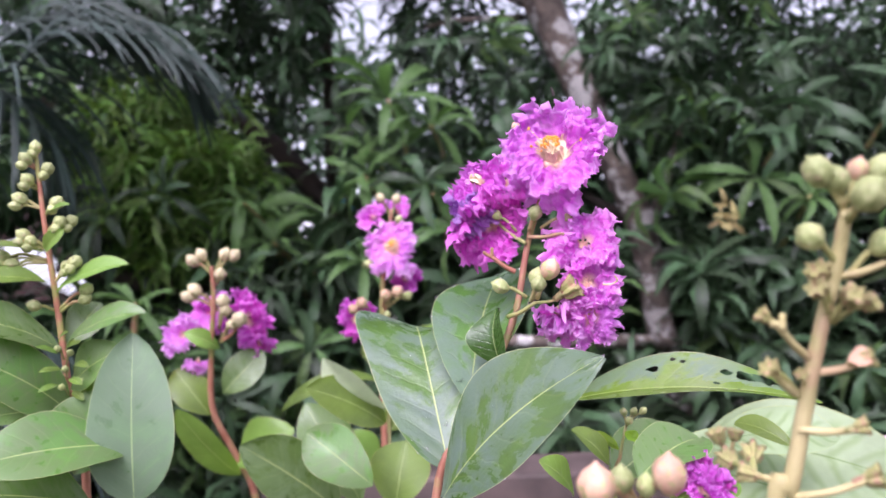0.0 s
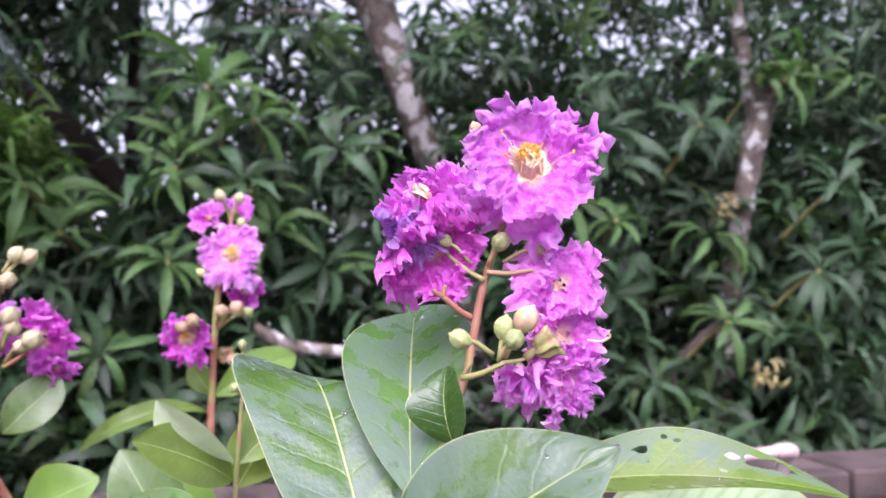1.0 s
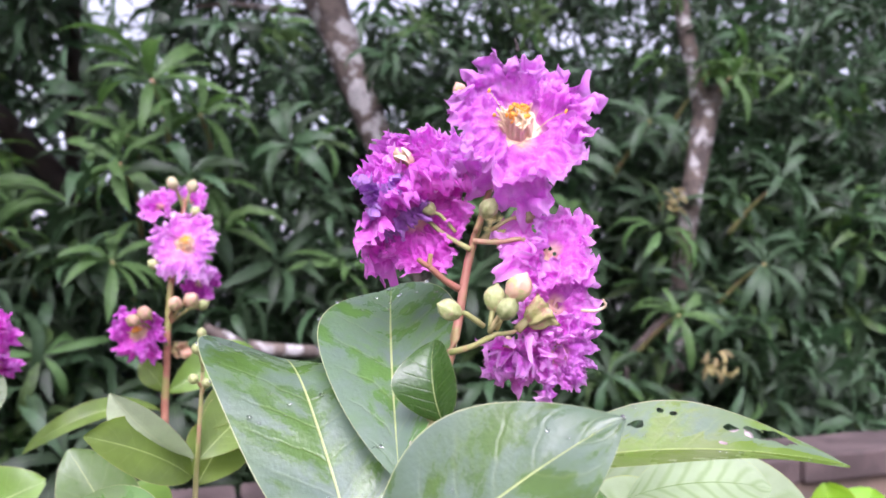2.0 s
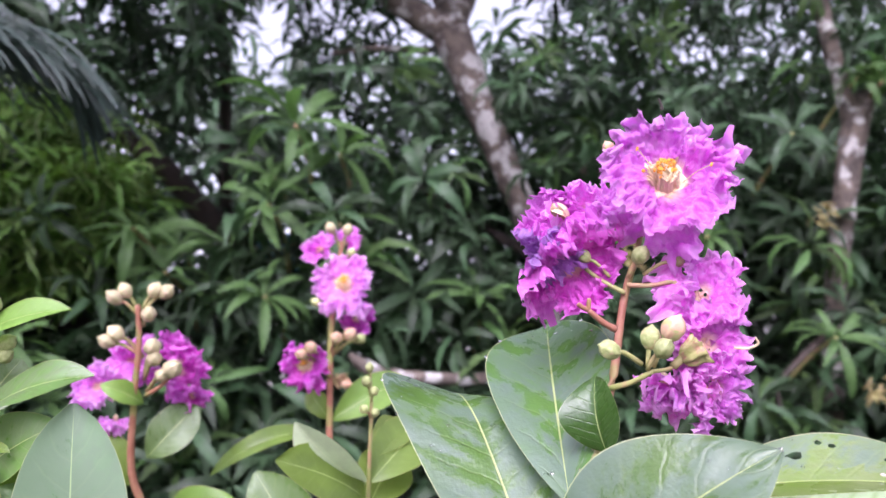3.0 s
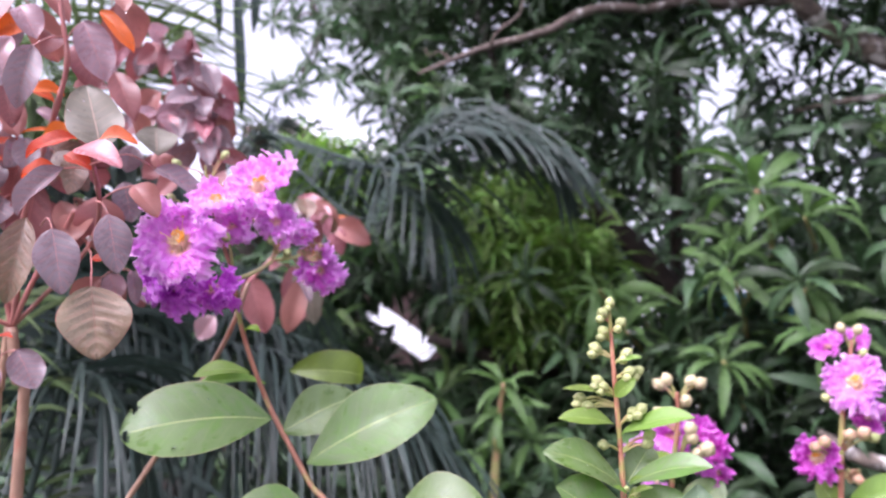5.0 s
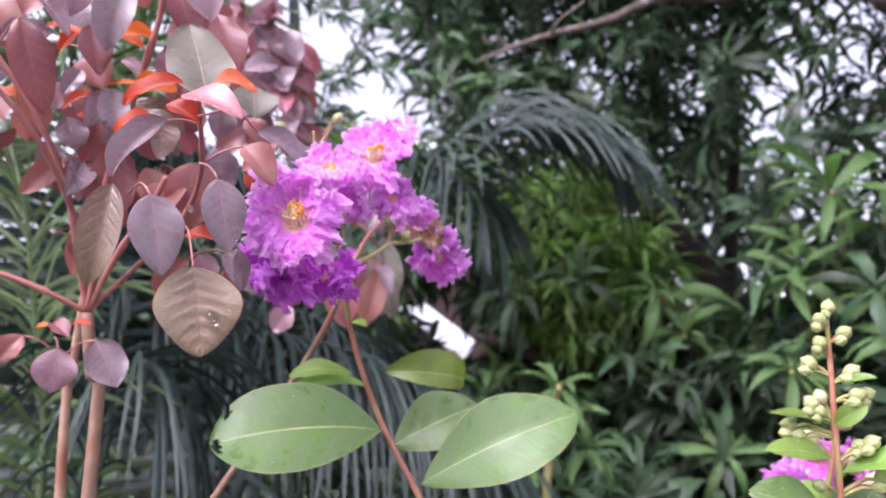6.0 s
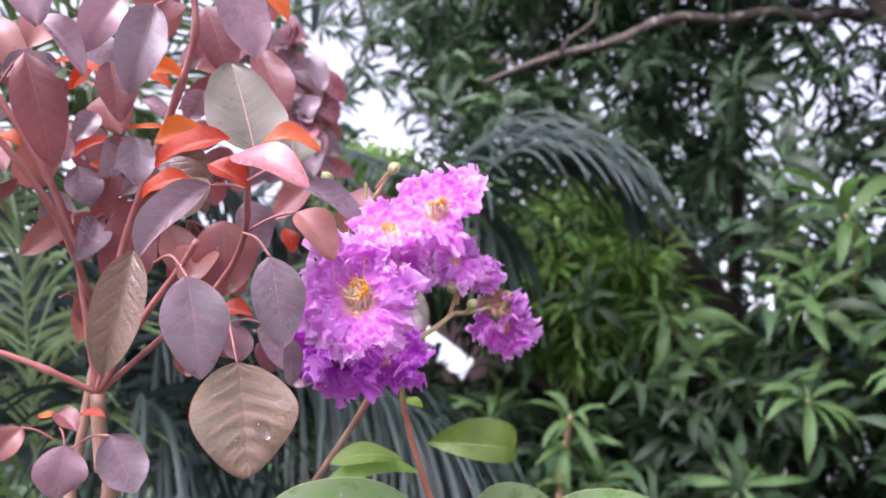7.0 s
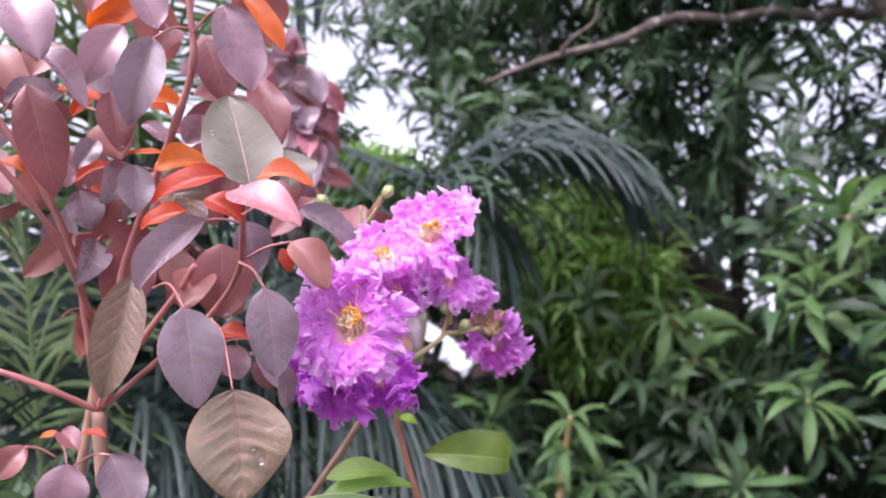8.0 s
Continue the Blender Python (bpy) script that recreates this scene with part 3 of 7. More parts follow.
solid("ground", ground_sheet(), M_SOIL, "damp dark garden soil under the trees", "ground", "structure")

garden_wall = thing("garden_wall", (0.9, 1.53, 0), "low brown garden wall with a rough grey coping", "wall", kind="structure")
part("wall_body", box(-0.35, 1.47, -0.05, 4.2, 1.60, 1.095, 0.006), M_WALL, garden_wall)
x = -0.38
rng = random.Random(5)
while x < 4.2:
    w = rng.uniform(0.36, 0.42)
    part("coping_stone", box(x, 1.445 + rng.uniform(0, 0.006), 1.095, x + w - 0.008, 1.625, 1.155 + rng.uniform(0, 0.006), 0.008), M_COPING, garden_wall)
    x += w
pipe = thing("water_pipe", (0.8, 1.40, 0), "pinkish plastic pipe running along the garden wall", "pipe")
stem(pipe, [(0.364, 1.42, 1.170), (0.514, 1.415, 1.180), (0.714, 1.41, 1.200), (0.984, 1.40, 1.220)], 0.011, 0.011, M_PIPE, "pipe_run", 12, 0.0)
stem(pipe, [(0.964, 1.40, 1.219), (0.989, 1.40, 1.220), (1.004, 1.405, 1.215), (1.009, 1.43, 1.195), (1.009, 1.45, 1.150)], 0.0145, 0.0135, M_PIPE, "pipe_elbow", 12, 0.0)


def house(name, at, turn, width, depth, wall_h, rise, roof_m, wall_m, label):
    """A plain gabled house: walls, two roof slopes with eaves, ridge cap, door and windows."""
    m = Matrix.Translation(at) @ Matrix.Rotation(radians(turn), 4, "Z")
    ob = new(name)
    ob.matrix_basis = m
    WORLD_OF[ob] = m
    tagged(ob, label, "house")
    w, d = width / 2, depth / 2
    prof = [(-d, 0), (d, 0), (d, wall_h), (0, wall_h + rise), (-d, wall_h)]
    v = [(s * w, y, z) for s in (-1, 1) for y, z in prof]
    part("wall", mesh_of("wall", v, [(4, 3, 2, 1, 0), (5, 6, 7, 8, 9)] + [(i, (i + 1) % 5, 5 + (i + 1) % 5, 5 + i) for i in range(5)], smooth=False), wall_m, ob, m)
    for s in (-1, 1):
        e = 0.35
        verts, faces = [], []
        n = 40
        for i in range(n + 1):
            x = -w - e + (width + 2 * e) * i / n
            bump = 0.02 * (i % 2)
            for y, z in ((0, wall_h + rise + 0.06), (s * (d + e), wall_h - e * rise / d + 0.06)):
                verts += [(x, y, z + bump), (x, y, z + bump - 0.03)]
        for i in range(n):
            a, b = i * 4, i * 4 + 4
            faces += [(a, b, b + 2, a + 2), (a + 1, a + 3, b + 3, b + 1), (a + 2, b + 2, b + 3, a + 3)]
        part("roof", mesh_of("roof", verts, faces, smooth=False), roof_m, ob, m)
    for x in (-w * 0.55, w * 0.55):
        part("window", box(x - 0.45, -d - 0.03, 1.0, x + 0.45, -d + 0.02, 2.0, 0.01), M_GREYROOF, ob, m)
    part("door", box(-0.42, -d - 0.03, 0.02, 0.42, -d + 0.02, 2.05, 0.01), M_BARK_DARK, ob, m)
    return ob


# ---- foliage in the background ----


def rosette(seed, n=11, length=0.30, width=0.054, droop=1.0, steps=4, spread=(62, 150)):
    """A whorl of long narrow leaves round a twig tip on +z: arrays of verts, quads and uvs."""
    rng = random.Random(seed)
    V, F, U = [], [], []
    for i in range(n):
        a = i * 2.4 + rng.uniform(-0.3, 0.3)
        incl = radians(rng.uniform(*spread))
        ln = length * rng.uniform(0.65, 1.15)
        v, f, u = blade(ln, width * rng.uniform(0.8, 1.15), droop * rng.uniform(0.4, 1.4), 0.25, 0.04, 0.95, 0.85, seed * 31 + i, steps, 2)
        m = Matrix.Translation((0, 0, -0.05 * rng.random())) @ Matrix.Rotation(a, 4, "Z") @ Matrix.Rotation(incl - math.pi / 2, 4, "Y") @ Matrix.Rotation(rng.uniform(-0.5, 0.5), 4, "X") @ Matrix.Translation((0.012, 0, 0))
        o = len(V)
        V += [m @ Vector(q) for q in v]
        F += [tuple(k + o for k in q) for q in f]
        U += u
    return np.array(V, dtype=np.float32), np.array(F, dtype=np.int32), np.array(U, dtype=np.float32)


def joined(name, kinds, poses):
    """One mesh of many posed copies of quad shapes."""
    vs, fs, us, off = [], [], [], 0
    for i, m in poses:
        v, f, u = kinds[i]
        a = np.array(m, dtype=np.float32)
        vs.append(v @ a[:3, :3].T + a[:3, 3])
        fs.append(f + off)
        us.append(u)
        off += len(v)
    v, f, u = np.vstack(vs), np.vstack(fs), np.vstack(us)
    me = bpy.data.meshes.new(name)
    me.vertices.add(len(v))
    me.vertices.foreach_set("co", v.ravel())
    me.loops.add(f.size)
    me.loops.foreach_set("vertex_index", f.ravel())
    me.polygons.add(len(f))
    me.polygons.foreach_set("loop_start", np.arange(0, f.size, 4, dtype=np.int32))
    me.update(calc_edges=True)
    me.uv_layers.new(name="UVMap").data.foreach_set("uv", u[f.ravel()].ravel())
    me.polygons.foreach_set("use_smooth", np.ones(len(f), dtype=bool))
    return me


KINDS = [rosette(100 + i) for i in range(7)] + [rosette(120 + i, 9, steps=3) for i in range(7)]

# openings in the crowns, fitted to the camera's view, through which the white sky, shed roof, tarp and pale house show:
# centre at 3.5 m, half width, half height
GAPS = [
    ((-0.430, 3.409, 2.705), 0.16, 0.18), ((-2.485, 2.503, 2.979), 0.42, 0.60), ((-2.266, 2.591, 3.071), 0.16, 0.5), ((-2.371, 2.735, 2.858), 0.22, 0.36), ((-1.244, 3.246, 2.946), 0.05, 0.05),
    ((0.580, 3.466, 2.953), 0.12, 0.14), ((0.653, 3.423, 2.923), 0.05, 0.12), ((0.620, 3.665, 3.113), 0.15, 0.20), ((-0.417, 3.719, 3.039), 0.05, 0.07), ((-0.816, 3.433, 2.818), 0.04, 0.05), ((-0.419, 3.751, 2.817), 0.08, 0.09), ((0.791, 3.577, 3.036), 0.09, 0.10), ((1.081, 3.624, 3.048), 0.05, 0.06),
    ((-0.675, 3.696, 2.459), 0.05, 0.11), ((-2.21, 3.5, 1.83), 0.09, 0.12), ((-2.11, 3.5, 1.79), 0.11, 0.14), ((-2.00, 3.5, 1.74), 0.12, 0.14), ((-1.90, 3.5, 1.69), 0.12, 0.14), ((-1.82, 3.5, 1.65), 0.08, 0.11), ((-0.468, 3.887, 2.021), 0.06, 0.02), ((-0.355, 4.088, 1.278), 0.16, 0.01), ((-0.378, 3.500, 1.983), -0.000, -0.000), ((-0.629, 3.500, 2.074), -0.005, -0.005), ((-0.299, 3.500, 2.059), -0.010, -0.010),
]


def view_plane(p, y=3.5):
    """A spot cast from the mean camera position on the upright plane 3.5 m into the garden."""
    s = y / p[1]
    return (p[0] + 0.15) * s - 0.15, (p[2] - 1.57) * s + 1.57


def in_gap(p):
    X, Z = view_plane(p)
    for (gx, gy, gz), rx, rz in GAPS:
        s = 3.5 / gy
        gx, gz = (gx + 0.15) * s - 0.15, (gz - 1.57) * s + 1.57
        if ((X - gx) / (rx + 0.06)) ** 2 + ((Z - gz) / (rz + 0.06)) ** 2 < 1:
            return True
    return False


def whorl_pose(rng, p, size, face=(0, -0.40, 0.80)):
    d = (Vector(face) + Vector((rng.uniform(-1, 1), rng.uniform(-0.8, 0.8), rng.uniform(-0.7, 0.7))) * 0.75).normalized()
    return Matrix.Translation(p) @ along(d, rng.uniform(0, 9)) @ Matrix.Scale(size, 4)


def limb(parent, pts, radii, material, name="limb", sides=10, rough=0.10):
    me = mesh_of(name, *tube(pts, radii, sides, 7, rough, len(pts) * 7))
    return part(name, me, material, parent)


TRUNK_TOP = (0.497, 3.716, 2.985)
mango_a = thing("mango_tree", (1.16, 3.95, 0), "leaning mango tree with pale lichen on its bark", "tree")
limb(mango_a, [(1.25, 3.98, -0.1), (1.2, 3.9, 0.5), (1.063, 3.811, 1.117), (0.973, 3.773, 1.751), (0.831, 3.748, 2.144), (0.635, 3.717, 2.624), TRUNK_TOP], (0.12, 0.10, 0.078, 0.073, 0.073, 0.080, 0.100), M_BARK, "trunk", 14)
limb(mango_a, [TRUNK_TOP, (0.227, 3.751, 3.162), (-0.043, 3.595, 3.326), (-0.329, 3.403, 3.702)], (0.085, 0.062, 0.05, 0.03), M_BARK)
limb(mango_a, [TRUNK_TOP, (0.502, 3.923, 3.270), (0.365, 3.927, 3.695), (0.354, 3.948, 4.264)], (0.085, 0.06, 0.05, 0.03), M_BARK)
limb(mango_a, [TRUNK_TOP, (0.646, 3.908, 3.309), (0.749, 3.833, 3.681), (0.972, 3.827, 4.192)], (0.07, 0.05, 0.045, 0.03), M_BARK)
limb(mango_a, [(-0.043, 3.595, 3.326), (-0.094, 3.863, 3.493), (-0.264, 3.721, 3.470), (-0.381, 3.581, 3.397), (-0.540, 3.422, 3.371), (-0.715, 3.288, 3.288), (-0.875, 3.154, 3.253), (-0.984, 3.051, 3.191), (-1.082, 2.960, 3.093), (-1.160, 2.874, 3.027), (-1.305, 2.755, 2.946), (-1.433, 2.648, 2.854), (-1.557, 2.595, 2.787)], (0.042, 0.034, 0.026, 0.025, 0.021, 0.023, 0.020, 0.021, 0.019, 0.016, 0.014, 0.011, 0.006), M_BRANCH)
limb(mango_a, [(-1.305, 2.755, 2.946), (-1.249, 2.719, 2.992), (-1.169, 2.747, 3.068), (-1.149, 2.742, 3.149)], (0.009, 0.007, 0.006, 0.003), M_BARK_BROWN, "twig", 6)
limb(mango_a, [(-1.433, 2.648, 2.854), (-1.473, 2.621, 2.888), (-1.505, 2.586, 2.860), (-1.522, 2.572, 2.890)], (0.007, 0.006, 0.004, 0.003), M_BARK_BROWN, "twig", 6)

limb(mango_a, [(1.003, 3.772, 1.779), (1.024, 3.664, 1.909), (1.073, 3.500, 2.157), (1.101, 3.393, 2.292)], (0.035, 0.03, 0.024, 0.012), M_BARK)
limb(mango_a, [(1.249, 4.068, 1.151), (0.899, 3.489, 1.241), (0.630, 3.134, 1.283), (0.360, 3.036, 1.293), (0.120, 2.942, 1.323), (0.015, 2.920, 1.362), (-0.047, 2.904, 1.409)], (0.05, 0.034, 0.028, 0.026, 0.028, 0.03, 0.012), M_BARK)
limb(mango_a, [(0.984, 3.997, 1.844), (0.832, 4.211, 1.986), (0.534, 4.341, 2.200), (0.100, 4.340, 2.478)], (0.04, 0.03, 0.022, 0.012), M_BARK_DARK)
limb(mango_a, [(-0.102, 3.697, 2.858), (0.089, 3.747, 2.906), (0.449, 3.899, 2.963)], (0.01, 0.014, 0.02), M_BARK)

mango_b = thing("mango_tree", (2.2, 3.45, 0), "upright young mango tree with lichen-spotted pale trunk", "tree")
limb(mango_b, [(2.25, 3.5, -0.1), (2.2, 3.42, 0.7), (2.186, 3.284, 1.420), (2.225, 3.251, 1.805), (2.272, 3.219, 2.135), (2.329, 3.186, 2.438), (2.399, 3.164, 2.521)], (0.10, 0.075, 0.05, 0.052, 0.055, 0.066, 0.03), M_BARK, "trunk", 12)
limb(mango_b, [(2.303, 3.197, 2.369), (2.262, 3.195, 2.575), (2.228, 3.210, 2.802), (2.222, 3.231, 3.008), (2.277, 3.335, 3.619)], (0.045, 0.036, 0.04, 0.036, 0.02), M_BARK)
limb(mango_b, [(1.834, 3.187, 1.062), (1.872, 3.220, 1.213), (2.165, 3.289, 1.420)], (0.012, 0.014, 0.018), M_BARK_DARK)

mango_c = thing("mango_tree", (-0.826, 5.231, 1.330), "dark slender mango tree behind the others", "tree")
mango_c.location.z = 0
WORLD_OF[mango_c] = Matrix.Translation(mango_c.location)
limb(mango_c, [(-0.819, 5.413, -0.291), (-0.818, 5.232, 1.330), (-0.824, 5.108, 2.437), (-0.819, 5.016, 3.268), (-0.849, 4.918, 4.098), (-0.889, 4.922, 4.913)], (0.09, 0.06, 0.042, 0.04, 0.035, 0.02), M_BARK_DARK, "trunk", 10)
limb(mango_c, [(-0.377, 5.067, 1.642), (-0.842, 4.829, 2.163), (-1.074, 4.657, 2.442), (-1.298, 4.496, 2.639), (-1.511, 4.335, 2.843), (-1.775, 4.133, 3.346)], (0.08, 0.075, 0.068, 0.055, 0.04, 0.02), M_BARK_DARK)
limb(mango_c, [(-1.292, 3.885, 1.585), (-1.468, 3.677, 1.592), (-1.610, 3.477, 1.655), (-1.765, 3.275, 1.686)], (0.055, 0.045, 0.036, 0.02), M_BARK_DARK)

TREES = [(mango_a, -0.5, 1.35), (mango_b, 1.35, 19.0), (mango_c, -9.0, -0.5)]


TRUNKS = [(0.95, 1.1, 0.85, 1.9), (0.85, 1.9, 0.62, 2.45), (0.62, 2.45, 0.35, 3.0), (1.95, 1.4, 2.02, 3.0)]


def before_trunk(X, Z, y):
    """Whether a spot hangs in front of one of the bare trunks, as the camera sees it."""
    if y > 3.85:
        return False
    for x0, z0, x1, z1 in TRUNKS:
        if z0 - 0.1 < Z < z1 + 0.1:
            f = (Z - z0) / (z1 - z0)
            if abs(X - (x0 + f * (x1 - x0))) < 0.17:
                return True
    return False


BARE = (
    ((-0.842, 4.829, 2.163), (-1.074, 4.657, 2.442), (-1.298, 4.496, 2.639), (-1.511, 4.335, 2.843)),
    ((-1.292, 3.885, 1.585), (-1.468, 3.677, 1.592), (-1.610, 3.477, 1.655), (-1.765, 3.275, 1.686)),
    ((-0.094, 3.863, 3.493), (-0.381, 3.581, 3.397), (-0.715, 3.288, 3.288), (-0.984, 3.051, 3.191), (-1.160, 2.874, 3.027), (-1.433, 2.648, 2.854)),
    ((0.899, 3.489, 1.241), (0.630, 3.134, 1.283), (0.360, 3.036, 1.293), (0.015, 2.920, 1.362)),
    ((-0.824, 5.108, 2.437), (-0.819, 5.016, 3.268)),
)


def before_limb(p, room=0.09):
    """Whether a spot hangs in front of one of the bare limbs, as the camera sees it."""
    q = Vector(view_plane(p))
    for line in BARE:
        for a, b in zip(line, line[1:]):
            if p[1] > max(a[1], b[1]) + 0.05:
                continue
            c, d = Vector(view_plane(a)), Vector(view_plane(b))
            f = max(0.0, min(1.0, (q - c).dot(d - c) / (d - c).length_squared))
            if (q - c.lerp(d, f)).length < room:
                return True
    return False


def crowns():
    rng = random.Random(21)
    spots = {t[0]: [] for t in TREES}
    for i in range(17500):
        x, y = rng.uniform(-7.0, 7.0), 3.0 + 2.4 * rng.random() ** 0.9
        z = rng.uniform(0.1, 5.6)
        X, Z = view_plane((x, y, z))
        if Z > 3.9 or X < -5.0 or X > 4.9 or in_gap((x, y, z)) or before_trunk(X, Z, y) or before_limb((x, y, z)):
            continue
        # density follows the place in the camera's view, to fit its sky openings
        high = max(0.0, min(1.0, (Z - 2.0) / 0.6))
        keep = 0.84 - 0.36 * high
        if X > 0.45:
            keep = 0.92 - 0.30 * max(0.0, min(1.0, (Z - 2.45) / 0.4))
        if X < -0.5:
            keep = 0.95
        if X < -3.35 and Z > 2.35:
            keep = 0.0 if X > -4.75 else 0.45
        elif X < -3.55:
            keep = 0.8
        elif X < -1.75 and Z > 2.5:
            edge = -2.50 - 0.45 * max(0.0, Z - 2.8) + 0.45 * noise.noise(Vector((Z * 2.3, 1.0, 5.0)))
            keep = 0.04 + 0.76 * max(0.0, min(1.0, (X - edge) / 0.6)) ** 1.3
        elif X < -2.0 and Z < 2.5:
            keep = 0.86
        if -1.5 < X < -0.55 and 1.75 < Z < 2.5 and y < 4.6:
            keep *= 0.12
        if rng.random() > keep:
            continue
        size = rng.uniform(0.72, 1.15) * (1.2 if y > 4.4 else 1.0)
        size *= 0.84 - (0.22 if X > -0.5 else 0.14) * high
        tree = next(t for t, a, b in TREES if a <= x < b)
        spots[tree].append((rng.randrange(7) + (7 if y > 3.9 else 0), whorl_pose(rng, (x, y, z), size), rng.random() < 0.12 and y < 3.6))
    # unseen whorls overhead, added to shade the crowns below
    for i in range(900):
        x, y, z = rng.uniform(-4.5, 6.0), rng.uniform(2.2, 5.0), rng.uniform(4.0, 6.2)
        X, Z = view_plane((x, y, z))
        if Z < 3.95 or X < -2.3 or x > 1.3:
            continue
        tree = next(t for t, a, b in TREES if a <= x < b)
        spots[tree].append((7 + rng.randrange(7), whorl_pose(rng, (x, y, z), rng.uniform(1.5, 2.0)), False))
    for tree, a, b in TREES:
        tagged(part("crown", joined("crown", KINDS, [(i, m) for i, m, new_ in spots[tree] if not new_]), M_MANGO, tree, I4, "dense dark green mango leaves"), kind="stuff")
        fresh = [(i, m) for i, m, new_ in spots[tree] if new_]
        if fresh:
            tagged(part("young_crown", joined("young_crown", KINDS, fresh), M_MANGO_NEW, tree, I4, "brighter young mango leaves"), kind="stuff")


crowns()


BLADES = {}


def whorl(tree, at, size, face, fresh=True, kind=0):
    """A whorl of single long leaves round a twig tip."""
    rng = random.Random(kind * 13 + int(size * 100))
    m = Matrix.Translation(at) @ along(Vector(face).normalized() + Vector((0, 0, 0.8)), kind) @ Matrix.Scale(size * 1.0, 4)
    mat = M_MANGO_NEW if fresh else M_MANGO
    for i in range(13):
        key = (mat.name, i % 5)
        if key not in BLADES:
            BLADES[key] = mesh_of("leaf", *blade(0.27, 0.050, 0.45 + 0.14 * (i % 5), 0.25, 0.05, 0.92, 0.80, i, 10, 4))
        q = m @ Matrix.Rotation(i * 2.4 + rng.uniform(-0.3, 0.3), 4, "Z") @ Matrix.Rotation(radians(rng.uniform(62, 148)) - math.pi / 2, 4, "Y") @ Matrix.Rotation(rng.uniform(-0.5, 0.5), 4, "X") @ Matrix.Translation((0.012, 0, 0)) @ Matrix.Scale(rng.uniform(0.65, 1.15), 4)
        part("leaf", BLADES[key], mat, tree, q)


def twig(tree, a, b, r=0.008):
    a, b = Vector(a), Vector(b)
    limb(tree, [a, a.lerp(b, 0.5) + Vector((0.02, 0, 0.03)), b], (r, r * 1.2, r * 1.6), M_STEM_GREEN, "twig", 6)


# fresh bright whorls that stand out from the crowns
for at, size, face, kind in (
    ((-0.248, 3.124, 2.338), 1.15, (0.1, -0.5, 0.9), 0), ((-0.071, 3.215, 2.240), 0.95, (0.5, -0.6, 0.6), 1), ((-0.372, 3.079, 1.640), 0.85, (-0.1, -0.8, 0.6), 2),
    ((0.504, 3.183, 1.621), 0.9, (0.2, -0.7, 0.6), 3), ((-0.365, 3.191, 2.022), 0.95, (-0.5, -0.6, 0.4), 4), ((-0.077, 3.247, 1.948), 0.9, (0.3, -0.8, 0.2), 5),
) + (
    ((-0.359, 3.400, 2.172), 0.9, (-0.2, -0.8, 0.4), 6), ((-0.907, 3.217, 1.937), 0.85, (0, -0.7, 0.6), 1), ((-0.800, 3.306, 1.762), 0.9, (0.1, -0.8, 0.4), 2), ((-0.944, 3.482, 1.899), 1.0, (0, -0.8, 0.5), 3), ((-0.814, 3.611, 1.879), 1.0, (0.2, -0.8, 0.3), 5), ((-0.598, 3.535, 1.668), 0.9, (-0.1, -0.7, 0.5), 0), ((-1.102, 3.485, 1.746), 0.9, (-0.2, -0.8, 0.4), 6), ((-0.147, 3.598, 1.713), 0.8, (0.4, -0.8, 0.4), 4),
):
    whorl(mango_a, at, size, face, True, kind)
    twig(mango_a, at, Vector(at) + Vector((0.05, 0.45, -0.25)))
for at, size, face, fresh, kind in (
    ((2.335, 3.024, 2.532), 0.8, (0.2, -0.6, 0.8), True, 0), ((2.265, 3.091, 2.573), 0.6, (-0.5, -0.5, 0.7), True, 3), ((1.393, 3.235, 1.646), 1.15, (-0.1, -0.9, -0.25), False, 5),
    ((1.461, 3.027, 1.846), 0.7, (0, -0.9, 0.4), True, 2), ((2.320, 2.824, 1.630), 0.9, (0.1, -0.8, 0.5), False, 4), ((1.868, 3.002, 2.286), 0.9, (-0.3, -0.8, 0.3), False, 6),
    ((1.490, 3.201, 2.254), 1.1, (0, -0.9, -0.1), False, 1), ((2.385, 2.786, 1.996), 0.9, (0.2, -0.8, 0.5), False, 2), ((1.882, 2.844, 1.412), 0.8, (0, -0.8, 0.6), True, 0),
):
    whorl(mango_b, at, size, face, fresh, kind)
    twig(mango_b, at, Vector(at) + Vector((0.04, 0.4, -0.2)))

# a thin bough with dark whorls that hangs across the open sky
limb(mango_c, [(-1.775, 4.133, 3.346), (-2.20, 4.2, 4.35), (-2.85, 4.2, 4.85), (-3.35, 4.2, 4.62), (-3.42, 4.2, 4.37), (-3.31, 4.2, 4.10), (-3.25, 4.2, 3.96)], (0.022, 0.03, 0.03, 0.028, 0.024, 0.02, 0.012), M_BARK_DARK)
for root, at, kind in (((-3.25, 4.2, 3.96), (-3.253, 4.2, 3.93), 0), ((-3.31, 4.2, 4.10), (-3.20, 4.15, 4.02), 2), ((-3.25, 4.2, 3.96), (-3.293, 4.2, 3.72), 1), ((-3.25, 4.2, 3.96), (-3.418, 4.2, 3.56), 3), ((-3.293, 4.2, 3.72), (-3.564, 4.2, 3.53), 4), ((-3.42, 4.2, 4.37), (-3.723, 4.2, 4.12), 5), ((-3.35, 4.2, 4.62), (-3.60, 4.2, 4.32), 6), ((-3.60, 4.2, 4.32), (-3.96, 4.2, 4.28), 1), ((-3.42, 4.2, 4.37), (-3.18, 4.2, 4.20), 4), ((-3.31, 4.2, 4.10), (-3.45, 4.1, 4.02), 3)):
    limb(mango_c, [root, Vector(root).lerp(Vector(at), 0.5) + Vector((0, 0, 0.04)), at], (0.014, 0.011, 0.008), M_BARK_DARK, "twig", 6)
    whorl(mango_c, at, 0.66, (0.1 * kind - 0.3, -0.5, -0.9), False, kind)

